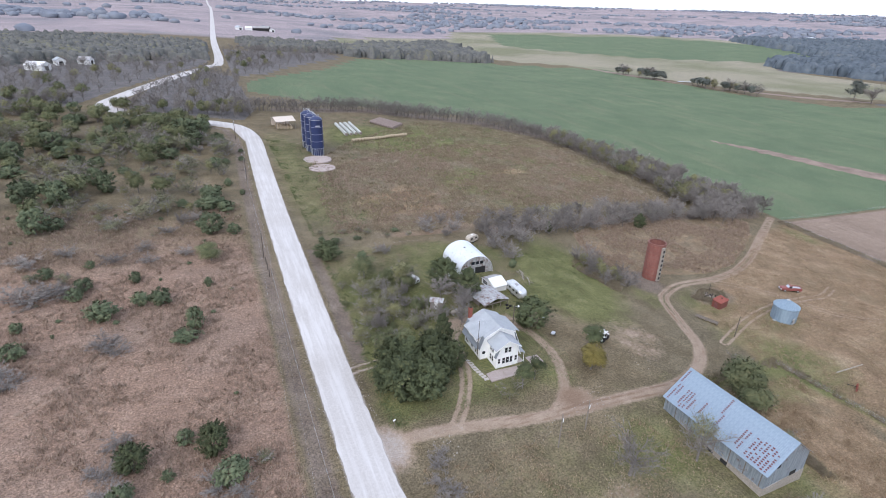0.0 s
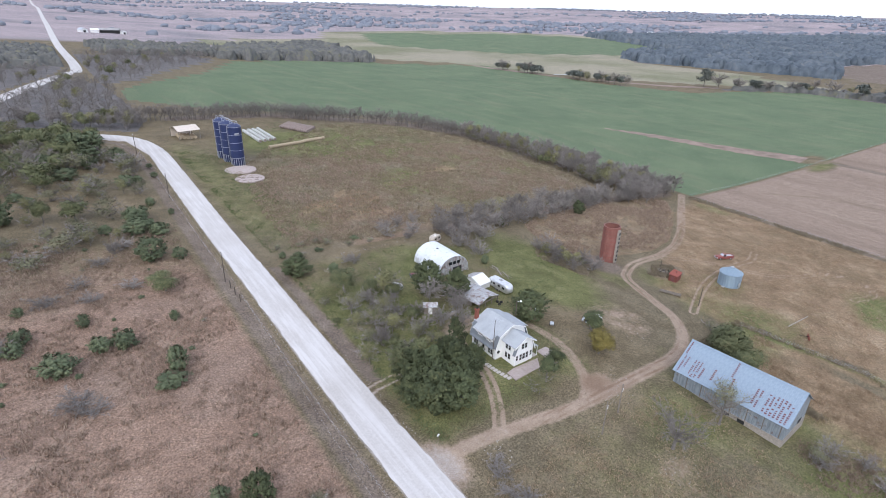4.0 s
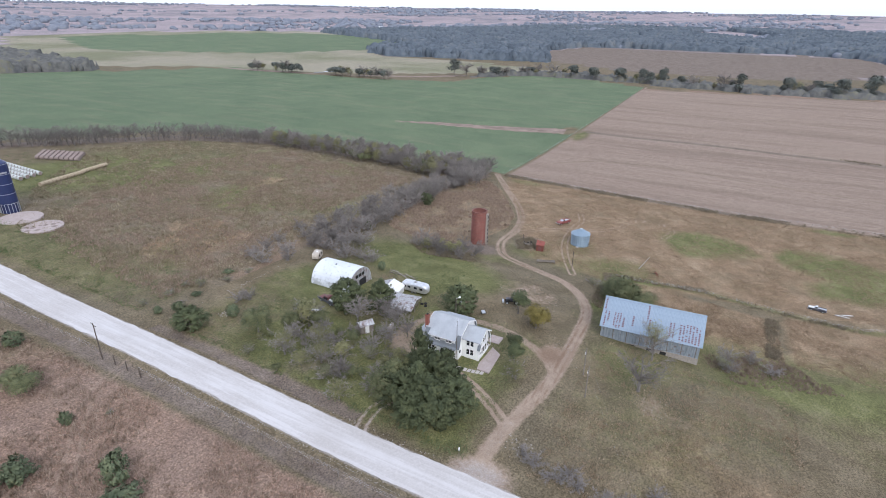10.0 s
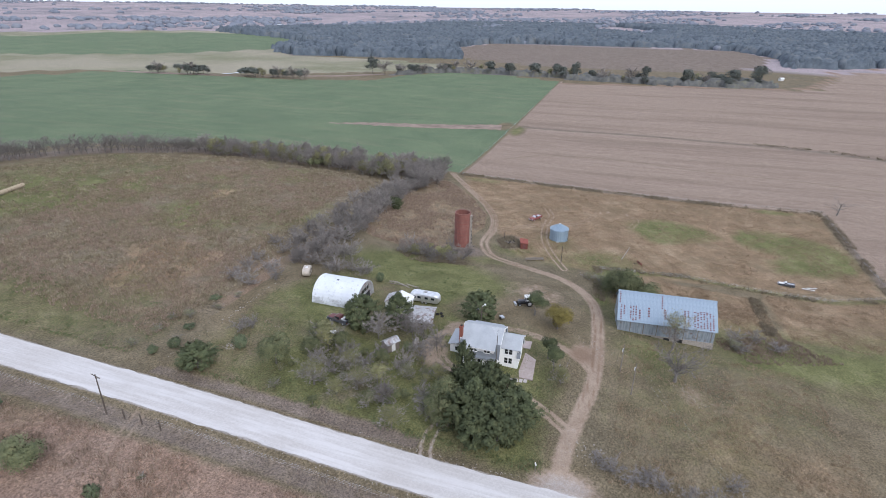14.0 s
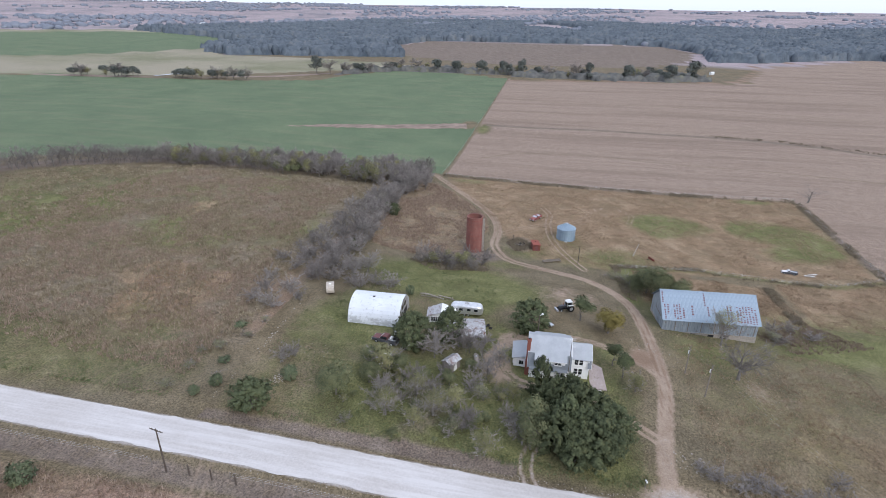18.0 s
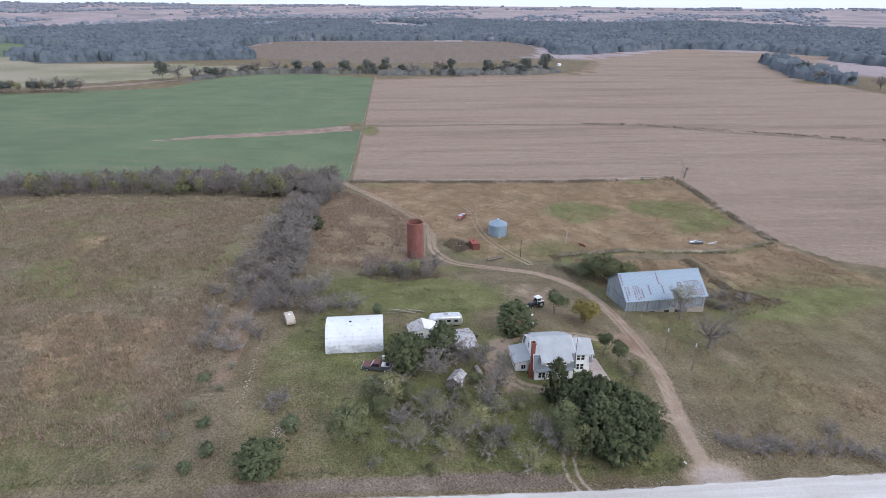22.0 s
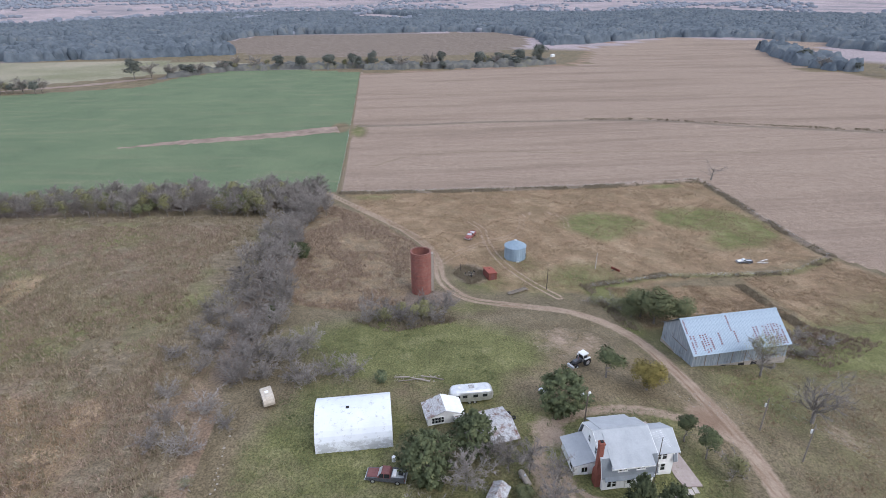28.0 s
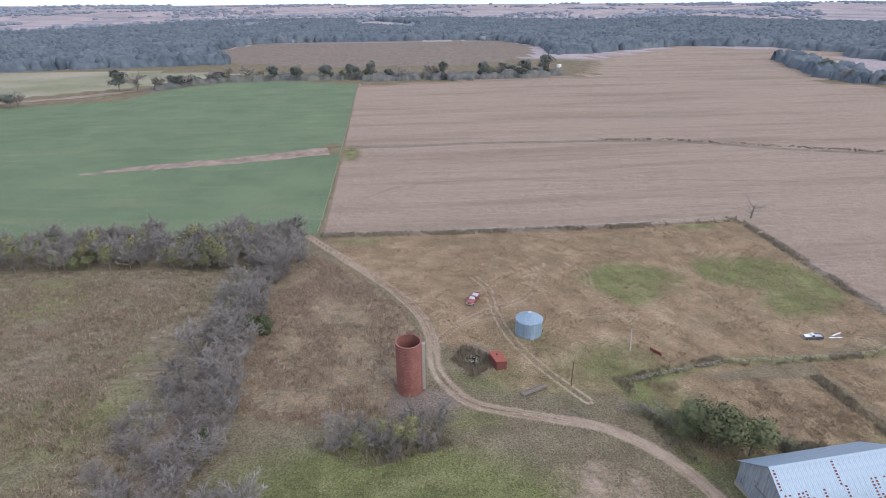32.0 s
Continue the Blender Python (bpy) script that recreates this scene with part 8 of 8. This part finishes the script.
def canopy(name, poly, step, gap, high, material, label, open_to=(), rough=0.12):
    """One far wood as a closed canopy of crowns that falls to the ground at its edge."""
    a = np.array(poly)
    lo, hi = a.min(0) - 12, a.max(0) + 12
    gx, gy = np.meshgrid(np.arange(lo[0], hi[0], step), np.arange(lo[1], hi[1], step))
    g = np.random.default_rng(len(poly))
    gx, gy = gx + g.uniform(-0.3, 0.3, gx.shape) * step, gy + g.uniform(-0.3, 0.3, gy.shape) * step
    wob = (drift(gx / 9, gy / 9) - 0.5) * 22
    ok = inside(gx + wob, gy - wob, poly) & (line_distance(gx, gy, ROAD[::6]) > 9)
    for o in open_to:
        ok &= ~inside(gx, gy, o)
    z = np.where(ok, np.maximum(crowns(gx, gy, gap, high), 0.12 * high) + g.normal(0, rough * high, gx.shape), -3.0)
    quads = ok[:-1, :-1] | ok[1:, :-1] | ok[:-1, 1:] | ok[1:, 1:]
    i = np.arange(gx.size).reshape(gx.shape)
    f = np.stack([i[:-1, :-1], i[:-1, 1:], i[1:, 1:], i[1:, :-1]], -1)[quads]
    keep, f = np.unique(f, return_inverse=True)
    v = np.stack([gx, gy, land(gx, gy) + z], -1).reshape(-1, 3)[keep]
    me = soup(name, v, f.reshape(-1, 4), material)
    me.polygons.foreach_set("use_smooth", np.ones(len(me.polygons), bool))
    return tagged(new(name, me), label, "woodland", kind="stuff")


def spread(poly, gap, seed):
    g = np.random.default_rng(seed)
    a = np.array(poly)
    lo, hi = a.min(0), a.max(0)
    n = int((hi[0] - lo[0]) * (hi[1] - lo[1]) / gap**2)
    px, py = g.uniform(lo[0], hi[0], n), g.uniform(lo[1], hi[1], n)
    ok = inside(px, py, poly)
    return px[ok], py[ok]


def crown_lot(name, polys, gap, wide, high, seed, label, material, open_to=()):
    """Single crowns standing out of a far wood."""
    X, Y = [], []
    for k, poly in enumerate(polys):
        px, py = spread(poly, gap, seed + k)
        ok = line_distance(px, py, ROAD[::6]) > 12
        for o in open_to:
            ok &= ~inside(px, py, o)
        X.append(px[ok])
        Y.append(py[ok])
    X, Y = np.concatenate(X), np.concatenate(Y)
    w = wide * np.random.default_rng(seed + 50).uniform(0.6, 1.25, len(X))
    return domes(name, X, Y, w, high / wide * w ** 0.5 * wide ** 0.5, seed, material, label)


FAR_CREEK = [(-600, 400), (-200, 470), (-60, 550), (8, 600), (10, 760), (-150, 800), (-520, 720)]
for poly in (FAR_CREEK, CREEK_WOODS[2]):
    canopy("creek_woods", poly, 2.6, 8.0, 7.5, M_WOOD_NEAR, "grey leafless creek woods beyond the road", rough=0.09)
canopy("copse", COPSE, 3.2, 13, 14, M_WOOD_NEAR, "dark mixed copse beyond the wheat", rough=0.06)
canopy("creek_trees", CREEK_ROW, 2.4, 7.0, 6.0, M_WOOD_NEAR, "row of creek-side trees along the fields", rough=0.08)
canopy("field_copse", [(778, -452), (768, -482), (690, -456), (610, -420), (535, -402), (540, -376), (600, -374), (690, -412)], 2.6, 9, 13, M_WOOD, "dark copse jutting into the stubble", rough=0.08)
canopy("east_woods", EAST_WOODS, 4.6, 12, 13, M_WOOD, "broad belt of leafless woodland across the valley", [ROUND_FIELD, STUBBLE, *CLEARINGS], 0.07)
crown_lot("woodland_crowns", [FAR_CREEK, CREEK_WOODS[2], COPSE], 9.0, 7.0, 8.6, 101, "grey crowns of the creek woods", M_WOOD_NEAR)
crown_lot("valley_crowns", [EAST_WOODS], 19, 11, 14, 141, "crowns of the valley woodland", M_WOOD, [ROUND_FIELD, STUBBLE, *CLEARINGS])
g_far = np.random.default_rng(9)
fx, fy = g_far.uniform(-1800, 4300, 34000), g_far.uniform(-3300, 4400, 34000)
keep = (np.hypot(fx - 100, fy - 150) > 820) & (np.sin(fx / 330 + 1.7 * np.sin(fy / 410)) * np.sin(fy / 260 + 1.3 * np.sin(fx / 370 + 0.5)) + 0.5 * np.sin(fx / 120 + fy / 90) + 0.25 * g_far.normal(size=34000) > 0.42 - 0.3 * ((np.hypot(fx - 100, fy - 150) > 1350) & (np.hypot(fx - 100, fy - 150) < 2700)))
for o in (WHEAT, FAR_WHEAT, STUBBLE, ROUND_FIELD, FAR_TAN, NORTH_TAN, VALLEY):
    keep &= ~inside(fx, fy, o)
keep &= (line_distance(fx, fy, ROAD[::6]) > 25) & (fx * 0.75 + fy > -2300)
fx, fy = fx[keep], fy[keep]
fw = g_far.uniform(12, 27, len(fx))
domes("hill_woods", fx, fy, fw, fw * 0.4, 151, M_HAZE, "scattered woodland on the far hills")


def oval(cx, cy, rx, ry):
    """The outline of an uneven round patch."""
    return [(cx + rx * (1 + 0.18 * math.sin(3 * a)) * math.cos(a), cy + ry * (1 + 0.15 * math.cos(4 * a + 1)) * math.sin(a)) for a in np.linspace(0, math.tau, 18, endpoint=False)]


def standing_grass(name, polys, count, seed, material, tall, label, broad=1.0):
    """Tufts of dead stalks, a few blades each, as one object."""
    g = np.random.default_rng(seed)
    X, Y = [], []
    for poly, share_of in polys:
        a = np.array(poly)
        lo, hi = a.min(0), a.max(0)
        n = int(count * share_of * 1.6)
        px, py = g.uniform(lo[0], hi[0], n), g.uniform(lo[1], hi[1], n)
        ok = inside(px, py, poly) & (4 * drift(px / 7 + seed, py / 7) + 2.5 * drift(px / 2.3, py / 2.3 + seed) + g.normal(0, 0.6, n) > 3.0)
        X.append(px[ok])
        Y.append(py[ok])
    X, Y = np.concatenate(X), np.concatenate(Y)
    b = 6
    i = np.repeat(np.arange(len(X)), b)
    m = len(i)
    px, py = X[i] + g.normal(0, 0.22, m), Y[i] + g.normal(0, 0.22, m)
    pz = land(px, py) - 0.12
    h = tall * g.uniform(0.5, 1.25, m)
    a = g.uniform(0, 6.28, m)
    w = (0.05 + 0.05 * g.uniform(0, 1, m)) * broad
    lean = g.normal(0, 0.35, (m, 2)) * h[:, None]
    v = np.stack([np.stack([px - np.cos(a) * w, py - np.sin(a) * w, pz], -1), np.stack([px + np.cos(a) * w, py + np.sin(a) * w, pz], -1), np.stack([px + lean[:, 0], py + lean[:, 1], pz + h], -1)], 1)
    return tagged(new(name, soup(name, v.reshape(-1, 3), np.arange(3 * m).reshape(m, 3), material)), label, "grass", kind="stuff")


standing_grass("bluestem_grass", [(TALL_RED, 0.25), ([(-70, 50), (6, 50), (6, 180), (-70, 180)], 0.45), ([(30, 150), (60, 152), (88, 160), (120, 165), (165, 160), (168, 240), (120, 250), (60, 230), (34, 200)], 0.6)], 34000, 7, M_GRASS, 0.8, "standing red-brown bluestem grass")
standing_grass("meadow_weeds", [([(34, 148), (60, 148), (78, 152), (120, 154), (174, 153), (176, 240), (150, 284), (110, 300), (60, 255), (34, 215)], 1.0)], 20000, 67, M_MEADOW, 0.8, "rank brown weeds over the old meadow", 1.7)
standing_grass("fence_row_weeds", [([(201, -22), (206, -22), (206, 132), (201, 132)], 0.3), ([(126, -21), (204, -23), (204, -19), (128, -17)], 0.2), ([(88, 62), (112, 63), (118, 38), (121, 38), (114, 66), (90, 65)], 0.6), ([(119, 38), (120.5, 0), (127, -18), (125, -18), (118, 0), (116.5, 38)], 0.4), ([(112, 20), (112, 23), (88, 24), (88, 21)], 0.1), ([(90, 46), (92, 46), (92, 36), (90, 36)], 0.1), (oval(123.5, 93.2, 5.5, 4.0), 0.12), (oval(98.5, 112.5, 5.0, 10.5), 0.2)], 8000, 17, M_SCRUB, 0.7, "tall grey-brown weeds along the fences", 1.2)
standing_grass("brown_weeds", [([(72, 35), (80, 37), (84, 32), (88, 20), (80, 10), (75, 20), (72, 28)], 1.0)], 1300, 57, M_WEED, 0.7, "tall dead brown weeds below the barn")
standing_grass("terrace_weeds", [([(337, -20), (332, -60), (310, -108), (288, -158), (262, -220), (268, -222), (293, -160), (316, -108), (337, -60), (342, -20)], 1.0)], 5000, 47, M_SCRUB, 1.0, "dark weeds along a terrace bank", 3.0)
standing_grass("pasture_tufts", [([(112, 66), (128, -16), (202, -20), (202, 128), (176, 120), (150, 106), (116, 92)], 1.6), ([(22, 20), (70, 20), (72, 58), (24, 60)], 0.3), ([(86, 20), (112, 21), (112, 60), (90, 60)], 0.5), ([(88, -25), (126, -18), (116, 18), (88, 18)], 0.4)], 15000, 27, M_STRAW, 0.4, "short tufts of tan pasture grass")
standing_grass("green_tufts", [([(22, 70), (60, 70), (64, 98), (98, 98), (96, 128), (60, 140), (24, 140)], 1.0), ([(24, 150), (44, 150), (44, 262), (24, 262)], 0.6), ([(50, 225), (160, 225), (150, 290), (60, 320)], 1.0)], 12000, 37, M_GREENTUFT, 0.3, "short tufts of green grass")

# bare dead tree at the field corner
bmd, crown_d = limb_mesh(301, 8.0, 6.0, 11, 120, 0.36, 0.2)
dt = thing("dead_tree", on_ground(203.6, -26.4), "bleached dead tree at the fence corner", "tree")
share("trunk", link_mesh("trunk", bmd, M_BARK), dt, Matrix())
share("crown", crown_d, dt, Matrix())
